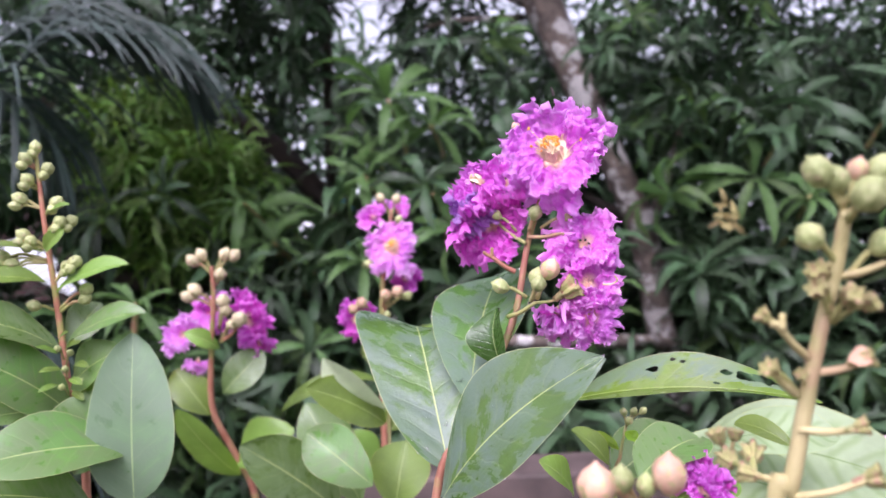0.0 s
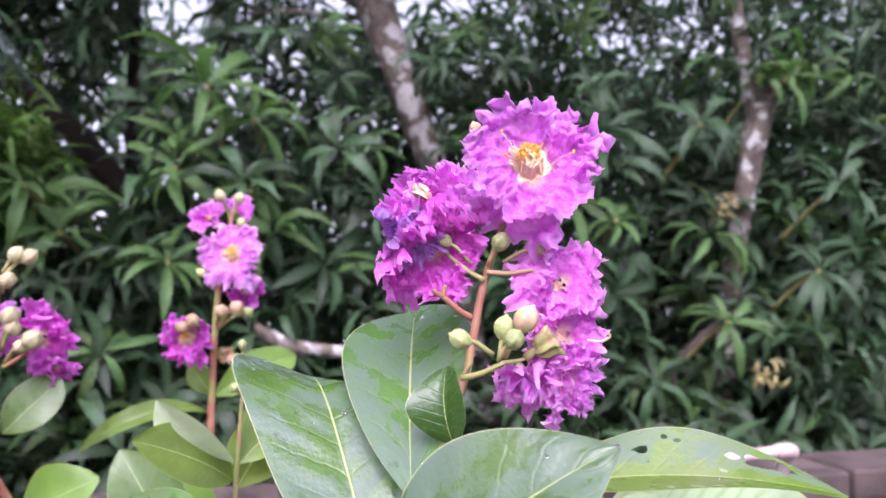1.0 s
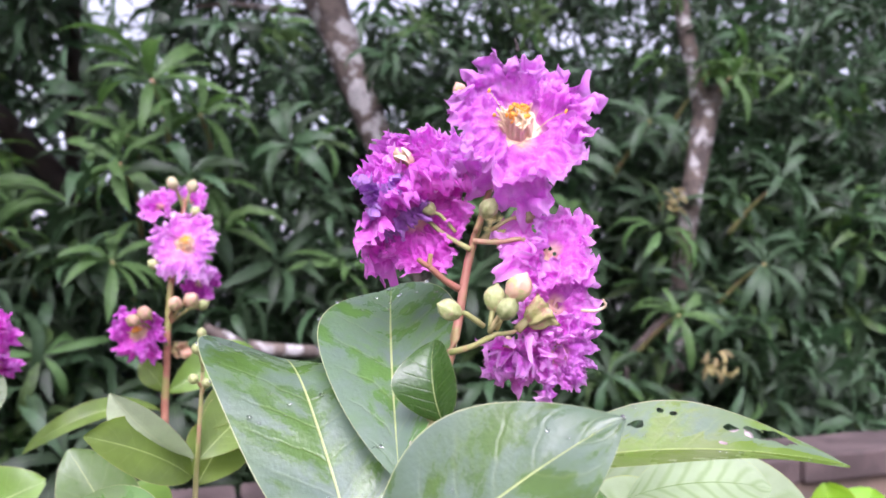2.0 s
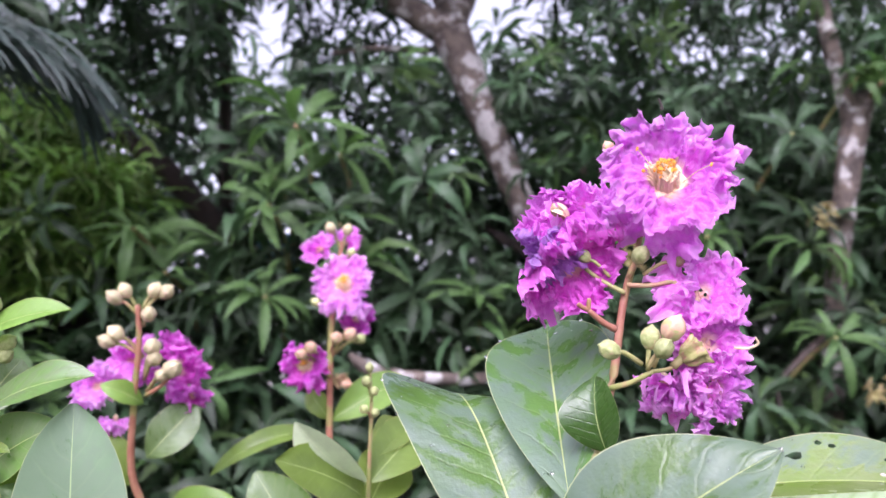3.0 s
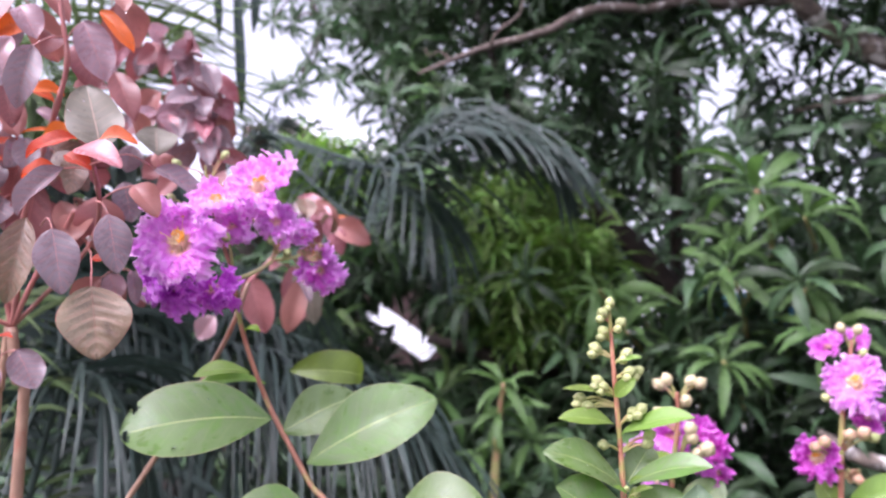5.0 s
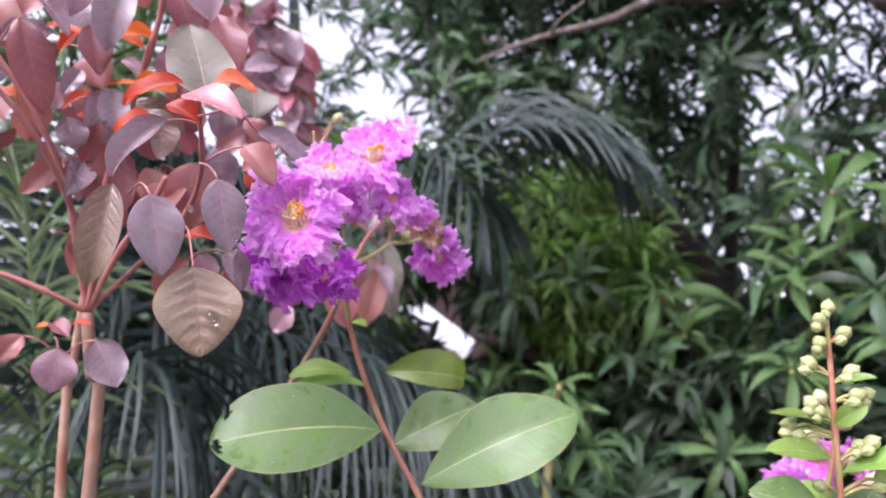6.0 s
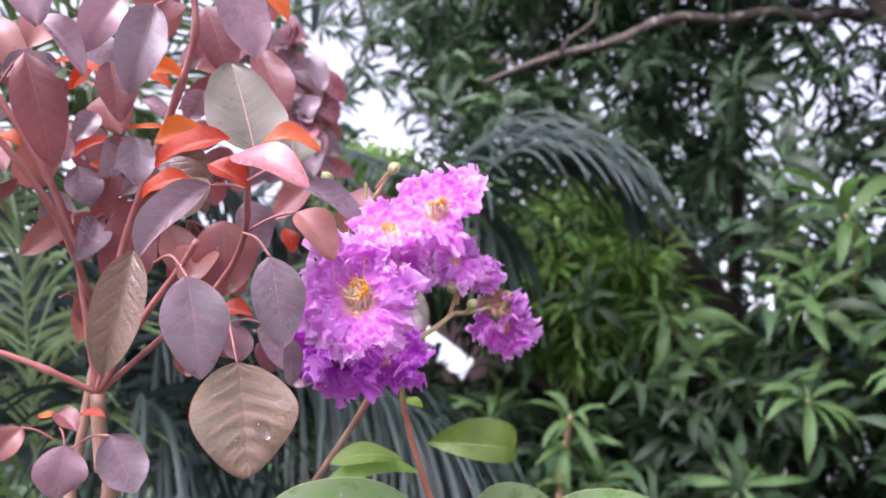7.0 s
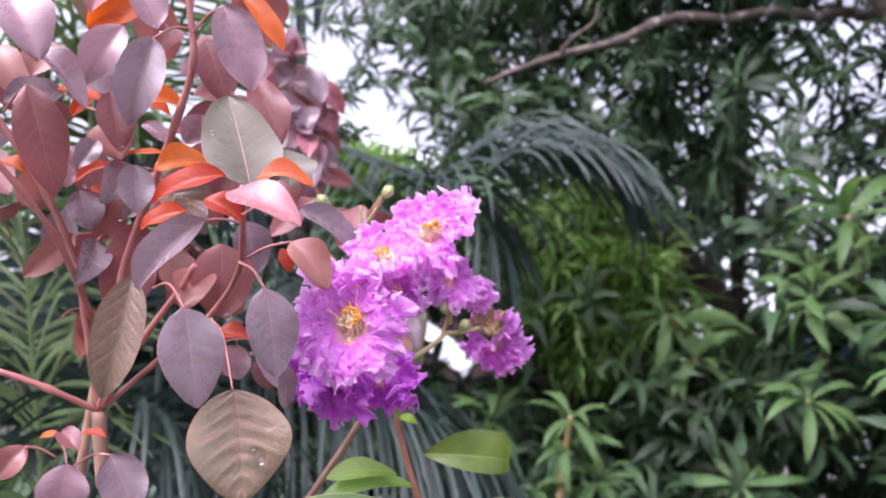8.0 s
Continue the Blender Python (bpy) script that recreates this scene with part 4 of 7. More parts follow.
# a low young mango shoot in front of the palms
sapling = thing("mango_sapling", (-1.114, 2.586, 1.386), "low bright green mango sapling with upright whorls", "sapling")
sapling.location.z = 0
WORLD_OF[sapling] = Matrix.Translation(sapling.location)
limb(sapling, [(*sapling.location.xy, 0), (-1.122, 2.578, 1.106), (-1.098, 2.536, 1.390), (-1.082, 2.521, 1.514)], (0.02, 0.016, 0.011, 0.008), M_STEM_GREEN, "trunk", 8)
whorl(sapling, (-1.082, 2.522, 1.504), 0.62, (0.05, -0.25, 0.95), True, 1)
whorl(sapling, (-1.093, 2.535, 1.409), 0.62, (0.1, -0.5, 0.8), True, 5)
whorl(sapling, (-1.009, 2.657, 1.301), 0.6, (0.4, -0.5, 0.7), True, 3)
whorl(sapling, (-1.199, 2.569, 1.243), 0.6, (-0.3, -0.6, 0.7), True, 6)

# dry flower heads left on the mango twigs
for at, s in (((1.172, 3.172, 1.796), 1.0), ((1.984, 2.994, 1.929), 0.6), ((2.035, 2.819, 1.200), 0.8)):
    dry = thing("dry_cluster", at, "withered tan leaf cluster hanging on a mango twig", "dry leaves")
    rng = random.Random(int(s * 10))
    for i in range(18):
        d = Vector((rng.uniform(-1, 1), rng.uniform(-1, 0.3), rng.uniform(-1, 0.5))).normalized() * rng.uniform(0.05, 0.09) * s
        o = Vector(at) + Vector((rng.uniform(-0.06, 0.06), rng.uniform(-0.03, 0.03), rng.uniform(-0.07, 0.07))) * s
        leaf(dry, o, o + d, rng.uniform(0.014, 0.024) * s, M_DEAD, (rng.uniform(-1, 1), 0, rng.uniform(-1, 1)), rng.uniform(0.9, 1.9), 0.5, nu=7, nv=4)

# ---- feathery light-green tree ----
feather = thing("feathery_tree", (-1.35, 4.1, 0), "bushy tree with fine yellow-green feathery leaves", "tree")
limb(feather, [(-1.35, 4.1, -0.1), (-1.3, 4.05, 0.8), (-1.2, 4.0, 1.6), (-1.1, 3.9, 2.1)], (0.08, 0.06, 0.045, 0.02), M_BARK_DARK, "trunk", 10)
FINE = [rosette(300 + i, 16, 0.16, 0.018, 0.7, 3, (50, 138)) for i in range(4)]


def feather_crown():
    rng = random.Random(8)
    poses = []
    # last two lobes: yellow-green stands in for a sunlit crown behind the palm
    lobes = [((-1.241, 3.527, 2.266), 0.36), ((-1.357, 3.529, 2.070), 0.36), ((-1.305, 3.560, 1.873), 0.30), ((-1.492, 3.485, 2.267), 0.28), ((-2.533, 3.480, 2.574), 0.22), ((-2.708, 3.441, 2.663), 0.20)]
    for c, r in lobes:
        for i in range(95):
            d = Vector((rng.gauss(0, 1), rng.gauss(0, 1), rng.gauss(0, 1))).normalized() * r * rng.random() ** 0.4
            if not before_limb(Vector(c) + d, 0.05):
                poses.append((rng.randrange(4), whorl_pose(rng, Vector(c) + d, rng.uniform(0.7, 1.2), (0, -0.3, 0.9))))
    return joined("crown", FINE, poses)


tagged(part("crown", feather_crown(), M_FINE, feather, I4, "fine yellow-green foliage"), kind="stuff")

# ---- palms ----


def frond(parent, pts, length, n, material, hang=0.8, width=0.022, forward=0.5, seed=0, sides=(-1, 1), r=0.012, lift=0.0, name="frond"):
    """A palm frond: an arching rib through pts with rows of hanging leaflets."""
    rng = random.Random(seed)
    line = curve_points(pts, 12)
    V, F = tube(pts, (r, r * 0.3), 6, 12)
    F = list(F)
    V = list(V)
    U = [(0.5, 0.2)] * len(V)
    m = len(line) - 1
    for i in range(n):
        t = 0.06 + 0.93 * (i + rng.random() * 0.5) / n
        q = t * m
        j = min(int(q), m - 1)
        c = line[j].lerp(line[j + 1], q - j)
        fwd = (line[j + 1] - line[j]).normalized()
        out = fwd.cross(Vector((0, 0, 1)))
        out = out.normalized() if out.length > 0.05 else Vector((1, 0, 0))
        for s in sides:
            d = (out * s + fwd * forward + Vector((0, 0, lift)) + Vector((rng.uniform(-1, 1), rng.uniform(-1, 1), rng.uniform(-1, 1))) * 0.24).normalized()
            ln = length * (0.55 + 0.75 * math.sin(math.pi * (0.12 + 0.80 * t))) * rng.uniform(0.85, 1.1)
            p = c.copy()
            o = len(V)
            steps = 7
            for k in range(steps + 1):
                u = k / steps
                w = width * 0.5 * (math.sin(math.pi * min(0.98, 0.10 + 0.88 * u)) ** 0.6)
                g = (d + Vector((0, 0, -1)) * hang * (u ** 1.3) * 2.2).normalized()
                sidev = g.cross(fwd)
                sidev = sidev.normalized() if sidev.length > 0.05 else out
                e = g.cross(sidev).normalized()
                V += [p - e * w, p + sidev * w * 0.35, p + e * w]
                U += [(u, 0.03), (u, 0.5), (u, 0.97)]
                p = p + g * (ln / steps)
            for k in range(steps):
                a = o + 3 * k
                F += [(a, a + 1, a + 4, a + 3), (a + 1, a + 2, a + 5, a + 4)]
    return part(name, mesh_of(name, V, F, U), material, parent)


palm = thing("palm_tree", (-3.1, 3.4, 0), "dark glossy palm with long drooping fronds", "palm")
limb(palm, [(-3.1, 3.4, -0.1), (-3.1, 3.4, 1.0), (-3.05, 3.35, 2.2), (-3.0, 3.3, 2.9)], (0.13, 0.11, 0.10, 0.08), M_BARK_DARK, "trunk", 12)
CROWN = Vector((-3.0, 3.3, 2.9))
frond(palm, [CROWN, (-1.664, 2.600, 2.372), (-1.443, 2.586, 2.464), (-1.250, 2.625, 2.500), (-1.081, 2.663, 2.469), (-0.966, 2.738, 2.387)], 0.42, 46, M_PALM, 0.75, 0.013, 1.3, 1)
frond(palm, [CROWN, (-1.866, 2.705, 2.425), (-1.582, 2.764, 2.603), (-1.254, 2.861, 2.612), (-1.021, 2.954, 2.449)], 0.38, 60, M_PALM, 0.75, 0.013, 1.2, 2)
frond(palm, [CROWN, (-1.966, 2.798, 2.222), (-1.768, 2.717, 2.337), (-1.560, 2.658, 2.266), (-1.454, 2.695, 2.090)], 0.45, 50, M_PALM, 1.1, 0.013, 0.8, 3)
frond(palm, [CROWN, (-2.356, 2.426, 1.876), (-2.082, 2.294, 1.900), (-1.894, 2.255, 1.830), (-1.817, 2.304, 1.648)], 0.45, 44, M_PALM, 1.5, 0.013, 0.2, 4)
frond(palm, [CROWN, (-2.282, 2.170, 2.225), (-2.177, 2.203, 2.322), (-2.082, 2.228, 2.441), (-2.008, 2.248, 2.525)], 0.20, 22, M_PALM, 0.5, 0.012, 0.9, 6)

for a, b, w in (((-2.157, 2.071, 3.138), (-2.139, 2.191, 2.494), 0.045), ((-2.228, 2.038, 3.133), (-2.216, 2.099, 2.817), 0.035), ((-2.103, 2.139, 3.215), (-2.123, 2.190, 2.869), 0.04)):
    leaf(palm, a, b, w, M_PALM, (0.3, 0, 0), 0.2, 0.3, name="hanging_leaflet")
low_palm = thing("palm_tree", (-2.15, 2.0, 0), "low palm with dark fronds sweeping over the ground", "palm")
limb(low_palm, [(-2.15, 2.0, -0.1), (-2.12, 2.0, 0.6), (-2.1, 2.0, 1.1)], (0.12, 0.10, 0.08), M_BARK_DARK, "trunk", 12)
HEART = Vector((-2.1, 2.0, 1.15))
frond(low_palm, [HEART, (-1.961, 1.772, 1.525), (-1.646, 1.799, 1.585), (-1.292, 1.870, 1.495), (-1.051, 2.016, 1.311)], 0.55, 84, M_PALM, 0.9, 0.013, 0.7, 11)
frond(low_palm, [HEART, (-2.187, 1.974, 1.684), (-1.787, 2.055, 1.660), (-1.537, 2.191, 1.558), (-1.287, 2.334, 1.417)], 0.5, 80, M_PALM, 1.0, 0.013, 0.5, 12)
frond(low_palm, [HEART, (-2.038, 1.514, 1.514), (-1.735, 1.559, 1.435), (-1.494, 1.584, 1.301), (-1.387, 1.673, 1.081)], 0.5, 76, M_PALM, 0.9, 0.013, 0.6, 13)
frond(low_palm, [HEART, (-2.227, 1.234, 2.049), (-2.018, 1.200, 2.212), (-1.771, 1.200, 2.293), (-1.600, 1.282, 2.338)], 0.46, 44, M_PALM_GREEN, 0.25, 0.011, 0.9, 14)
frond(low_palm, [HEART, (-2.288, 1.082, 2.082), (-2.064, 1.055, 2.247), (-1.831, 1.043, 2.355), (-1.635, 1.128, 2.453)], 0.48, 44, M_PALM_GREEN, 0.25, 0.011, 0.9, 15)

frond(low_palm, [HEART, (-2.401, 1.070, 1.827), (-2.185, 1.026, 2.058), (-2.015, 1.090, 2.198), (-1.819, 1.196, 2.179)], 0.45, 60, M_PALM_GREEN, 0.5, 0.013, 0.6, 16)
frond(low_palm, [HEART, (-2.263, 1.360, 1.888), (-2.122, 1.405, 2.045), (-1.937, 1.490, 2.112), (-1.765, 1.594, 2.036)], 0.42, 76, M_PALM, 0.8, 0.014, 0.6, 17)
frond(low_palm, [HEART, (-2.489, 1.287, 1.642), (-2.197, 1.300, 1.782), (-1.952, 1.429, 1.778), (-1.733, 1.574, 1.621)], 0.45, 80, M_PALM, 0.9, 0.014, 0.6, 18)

green_palm = thing("palm_tree", (-1.504, 0.924, 1.137), "young palm with yellowish green leaflets close to the shrubs", "palm")
green_palm.location.z = 0
WORLD_OF[green_palm] = Matrix.Translation(green_palm.location)
gx, gy = green_palm.location.xy
limb(green_palm, [(gx, gy, 0), (gx, gy, 0.4), (gx, gy, 0.8)], (0.05, 0.045, 0.035), M_BARK_DARK, "trunk", 10)
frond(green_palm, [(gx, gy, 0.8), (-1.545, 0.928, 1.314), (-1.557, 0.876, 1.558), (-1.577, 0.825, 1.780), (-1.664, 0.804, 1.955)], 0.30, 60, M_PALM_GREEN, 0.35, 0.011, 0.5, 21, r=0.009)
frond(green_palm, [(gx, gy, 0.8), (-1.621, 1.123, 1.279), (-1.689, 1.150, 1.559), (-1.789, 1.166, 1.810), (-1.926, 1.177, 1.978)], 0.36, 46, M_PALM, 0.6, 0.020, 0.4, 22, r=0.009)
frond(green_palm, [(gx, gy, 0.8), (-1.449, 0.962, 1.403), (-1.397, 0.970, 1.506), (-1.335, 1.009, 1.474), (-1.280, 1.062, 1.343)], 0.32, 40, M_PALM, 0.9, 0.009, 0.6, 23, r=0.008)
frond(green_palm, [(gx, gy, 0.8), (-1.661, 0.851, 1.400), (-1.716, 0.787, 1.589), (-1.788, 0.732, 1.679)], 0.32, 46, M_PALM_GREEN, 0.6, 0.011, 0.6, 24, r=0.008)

# ---- buildings behind the trees ----
shed = thing("shed", (-4.2, 7.0, 0), "low shed with a bright white sloping metal roof", "shed")
c0, c1, c2, c3 = Vector((-4.367, 6.802, 2.054)), Vector((-3.500, 6.795, 1.590)), Vector((-3.988, 8.117, 1.807)), Vector((-4.859, 8.120, 2.297))
rv, rf = [], []
for i in range(25):
    for a, b in ((c0, c1), (c3, c2)):
        q = a.lerp(b, i / 24) + Vector((0, 0, 0.012 * (i % 2)))
        rv += [q, q - Vector((0, 0, 0.02))]
for i in range(24):
    a, b = i * 4, i * 4 + 4
    rf += [(a, b, b + 2, a + 2), (a + 1, a + 3, b + 3, b + 1), (a, a + 1, b + 1, b), (a + 2, b + 2, b + 3, a + 3)]
rf += [(0, 2, 3, 1), (96, 97, 99, 98)]
part("roof", mesh_of("roof", rv, rf, smooth=False), M_ROOF, shed, I4, "white corrugated metal roof")
lo = [c.lerp(sum((c0, c1, c2, c3), Vector()) / 4, 0.06) - Vector((0, 0, 0.05)) for c in (c0, c1, c2, c3)]
part("wall", mesh_of("wall", lo + [Vector((c.x, c.y, 0)) for c in lo], [(0, 1, 5, 4), (1, 2, 6, 5), (2, 3, 7, 6), (3, 0, 4, 7), (0, 3, 2, 1)], smooth=False), M_HOUSE, shed, I4, "brown shed wall")
# added stand-in: its pale wall makes the bright specks between low leaves
house("house", (2.2, 11.0, 0), -4, 8.0, 4.0, 2.0, 0.9, M_GREYROOF, M_YARD, "pale plastered house added behind the mango trees for bright specks")
house("house", (-6.87, 13.42, 0), 62.6, 6.0, 4.0, 4.8, 1.11, M_ROOF, M_HOUSE, "tall brown gabled house with a pale metal roof behind palms")
tarp = thing("blue_tarp", (-0.45, 5.9, 0), "blue tarpaulin hung on two poles behind the leaves", "tarp")
tv, tf = [], []
for i in range(17):
    for j in range(9):
        tv.append((-1.05 + 1.2 * i / 16, 6.2 + 0.05 * math.sin(i * 1.1) + 0.03 * noise.noise(Vector((i, j, 0))), 1.85 + 0.5 * j / 8 - 0.08 * math.sin(math.pi * i / 16)))
tf = [(i * 9 + j, i * 9 + j + 9, i * 9 + j + 10, i * 9 + j + 1) for i in range(16) for j in range(8)]
part("sheet", mesh_of("sheet", tv, tf), M_TARP, tarp)
for px in (-1.05, 0.15):
    stem(tarp, [(px, 6.23, 0), (px, 6.23, 2.4)], 0.02, 0.02, M_BARK_DARK, "pole")


def far_woods():
    rng = random.Random(77)
    poses = []
    for i in range(1200):
        x, y = rng.uniform(-26, 22), rng.uniform(16, 22)
        z = (4.2 if x < -5.5 else 8.5) * rng.random() ** 0.8
        if -13 < x < -6 and z > 2.6:
            continue
        poses.append((7 + rng.randrange(7), whorl_pose(rng, (x, y, z), rng.uniform(3.0, 4.6))))
    # unseen ring behind the camera, added for reflections and bounced light
    for i in range(500):
        a = rng.uniform(0.2, math.pi - 0.2) + math.pi
        r = rng.uniform(7, 10)
        poses.append((7 + rng.randrange(7), whorl_pose(rng, (r * math.cos(a), r * math.sin(a), 2.6 * rng.random()), 2.5)))
    return joined("far_woods", KINDS, poses)


solid("far_woods", far_woods(), M_MANGO, "dark backdrop woods, with an unseen ring added behind the camera", "woods", "stuff")


def undergrowth():
    rng = random.Random(78)
    poses = []
    for i in range(900):
        x, y = rng.uniform(-4.5, 4.0), rng.uniform(2.6, 5.8)
        z = 0.15 + 1.1 * rng.random()
        if in_gap((x, y, z)) or (x < -1.4 and y < 2.9):
            continue
        poses.append((7 + rng.randrange(7), whorl_pose(rng, (x, y, z), rng.uniform(0.6, 0.95))))
    for i in range(520):
        x, y = rng.uniform(-6.5, -1.1), rng.uniform(0.6, 3.4)
        poses.append((7 + rng.randrange(7), whorl_pose(rng, (x, y, 0.1 + 0.75 * rng.random()), rng.uniform(0.7, 1.1))))
    return joined("undergrowth", KINDS, poses)


solid("undergrowth", undergrowth(), M_MANGO, "low dark leafy growth below the mango trees", "undergrowth", "stuff")

# ---- crape-myrtle shoots ----
for mat_, st_ in ((M_COP_GREY, M_COP_STEM), (M_COP_RED, M_COP_STEM), (M_COP_PINK, M_COP_STEM), (M_COP_ROSE, M_COP_STEM), (M_COP_ORANGE, M_COP_STEM), (M_COP_BROWN, M_COP_STEM), (M_COP_GREEN, M_COP_STEM)):
    STALK[mat_] = st_


def shoot(points, r0, r1, label, material=None, ground=(0.0, 0.0)):
    """A myrtle shoot rising from the soil; points from low to high."""
    p = Vector(points[0])
    foot = (p.x + ground[0], p.y + ground[1], 0.0)
    ob = thing("crape_myrtle", foot, label, "flowering shrub", "crape-myrtle shoots")
    down = (p - Vector(points[1])).normalized()
    low = [Vector(foot), Vector(foot).lerp(p, 0.4), Vector(foot).lerp(p, 0.72) + down * 0.02, Vector(foot).lerp(p, 0.90) + down * 0.02]
    stem(ob, [*low, *points], (r0 * 1.8, r0 * 1.5, r0 * 1.25, r0 * 1.1, *[r0 + (r1 - r0) * i / (len(points) - 1) for i in range(len(points))]), None, material or M_STEM, "stem", 10, 0.05, 8)
    return ob


def twiglet(parent, a, b, r=0.0013, material=None):
    a, b = Vector(a), Vector(b)
    return stem(parent, [a, a.lerp(b, 0.5) - Vector((0, 0, 0.05 * (b - a).length)), b], r, r * 0.8, material or M_STEM_GREEN, "side_twig", 6)


# the main shoot, close in front of the lens
A = shoot([(-0.0049, 0.3874, 1.4106), (0.0103, 0.3880, 1.4393), (0.0194, 0.3899, 1.4576), (0.0389, 0.4046, 1.4985), (0.0470, 0.4073, 1.5327), (0.0525, 0.4055, 1.5512), (0.0575, 0.4073, 1.5659)], 0.0024, 0.0013, "crape-myrtle shoot with crinkled purple blooms and broad wet leaves", ground=(-0.05, -0.03))
flower(A, (0.0629, 0.3933, 1.5811), (-0.42, -1.0, 0.22), 0.0280, M_PETAL, 3, cup=0.28)
twiglet(A, (0.0575, 0.4073, 1.5659), (0.0651, 0.4002, 1.5771), 0.0016)
flower(A, (0.0289, 0.4227, 1.5520), (-0.5, -0.75, -0.75), 0.0265, M_PETAL_DEEP, 9, cup=0.55, centre=False)
flower(A, (0.0403, 0.4223, 1.5716), (-0.8, -0.6, 0.35), 0.022, M_PETAL, 15, cup=0.5, centre=False)
flower(A, (0.0275, 0.4200, 1.5677), (-0.6, -0.7, 0.1), 0.017, M_PETAL_DEEP, 21, petals=5, cup=0.8, centre=False)
flower(A, (0.0190, 0.4200, 1.5575), (-0.6, -0.8, -0.1), 0.0145, M_PETAL_WILT, 27, petals=4, cup=0.9, centre=False)
for a, b in (((0.0259, 0.4121, 1.5687), (0.0180, 0.4089, 1.5725)), ((0.0264, 0.4119, 1.5691), (0.0211, 0.4098, 1.5762))):
    leaf(A, a, b, 0.0030, M_CREAM, (0.3, 0, 0.6), 0.7, name="sepal", nu=8, nv=4, a=0.8, b=1.0)
flower(A, (0.0757, 0.3979, 1.5342), (0.2, -1.0, 0.35), 0.0190, M_PETAL, 33, cup=0.3, centre=False)
flower(A, (0.0765, 0.3968, 1.5149), (0.3, -1.0, 0.1), 0.0195, M_PETAL, 39, cup=0.3, centre=False)
flower(A, (0.0765, 0.3948, 1.4978), (0.2, -0.9, -0.4), 0.0185, M_PETAL, 45, cup=0.3, centre=False)
flower(A, (0.0625, 0.4049, 1.5010), (0.0, -0.7, -0.8), 0.0185, M_PETAL, 51, cup=0.8, centre=False)
twiglet(A, (0.0466, 0.4040, 1.5369), (0.0305, 0.4201, 1.5529), 0.0011)
twiglet(A, (0.0481, 0.4044, 1.5402), (0.0646, 0.3965, 1.5410), 0.0011)
twiglet(A, (0.0646, 0.3965, 1.5410), (0.0796, 0.4010, 1.5338), 0.0012)
twiglet(A, (0.0400, 0.3985, 1.5219), (0.0282, 0.3972, 1.5302), 0.0014, M_STEM)
twiglet(A, (0.0282, 0.3972, 1.5302), (0.0237, 0.3963, 1.5328), 0.0011, M_STEM)
twiglet(A, (0.0282, 0.3972, 1.5302), (0.0284, 0.3959, 1.5348), 0.0011, M_STEM)
twiglet(A, (0.0350, 0.3953, 1.4990), (0.0478, 0.3827, 1.5059), 0.0012, M_STEM_GREEN)
twiglet(A, (0.0478, 0.3827, 1.5059), (0.0641, 0.3914, 1.5084), 0.0009, M_STEM_GREEN)
bud(A, (0.0312, 0.3828, 1.5147), (0.0440, 0.3837, 1.5087), 0.0047)
bud(A, (0.0490, 0.3745, 1.5148), (0.0459, 0.3833, 1.5066), 0.0046)
bud(A, (0.0555, 0.3795, 1.5219), (0.0491, 0.3854, 1.5074), 0.0058, M_BUD_PINK)
bud(A, (0.0498, 0.3876, 1.5184), (0.0475, 0.3869, 1.5074), 0.0050)
bud(A, (0.0516, 0.3974, 1.5519), (0.0486, 0.4041, 1.5434), 0.0044)
bud(A, (0.0680, 0.3991, 1.5497), (0.0544, 0.4023, 1.5443), 0.0038)
bud(A, (0.0324, 0.4112, 1.5531), (0.0425, 0.4089, 1.5439), 0.0034)
bud(A, (0.0215, 0.4120, 1.5731), (0.0295, 0.4156, 1.5625), 0.0034, M_BUD_PINK)
bud(A, (0.0448, 0.4088, 1.5994), (0.0521, 0.4097, 1.5844), 0.0032, M_BUD_PINK)
calyx(A, (0.0660, 0.3854, 1.5122), (0.0584, 0.3880, 1.5068), 0.0050)
stem(A, [(0.0819, 0.3828, 1.5137), (0.0848, 0.3778, 1.5136), (0.0873, 0.3749, 1.5154), (0.0859, 0.3741, 1.5177)], 0.0006, 0.0004, M_CREAM, "style", 5)
stem(A, [(0.0636, 0.3952, 1.6125), (0.0632, 0.3951, 1.6151), (0.0624, 0.3952, 1.6173)], 0.0009, 0.0004, M_BARK_DARK, "style", 5)
sprinkle(A, leaf(A, (0.0136, 0.3854, 1.4570), (0.0400, 0.5017, 1.5242), 0.058, M_LEAF, (-0.05, 0, 0.35), 0.3, 0.22, 0.04, a=1.08, b=0.84, nu=28, nv=16, pucker=0.008), 22, 0.0010, 4)
leaf(A, (0.0305, 0.3898, 1.4752), (0.0297, 0.3965, 1.5037), 0.0245, M_LEAF_DARK, (-0.6, 0, 0.0), 0.6, 0.5, 0.05, a=0.95, nu=16, nv=10)
LEAF_2 = leaf(A, (0.0020, 0.3899, 1.4240), (-0.0164, 0.4710, 1.4926), 0.070, M_LEAF, (0.32, -0.1, 0.05), 0.22, 0.12, 0.03, a=2.7, b=0.17, tip_bend=0.30, nu=48, nv=24, pucker=0.006, skew=0.62)
LEAF_3 = leaf(A, (-0.0059, 0.3899, 1.4014), (0.0720, 0.3398, 1.4823), 0.062, M_LEAF, (-0.35, 0, 0.45), 0.42, 0.14, 0.03, a=1.35, b=0.85, nu=36, nv=24, pucker=0.006, lop=0.92)
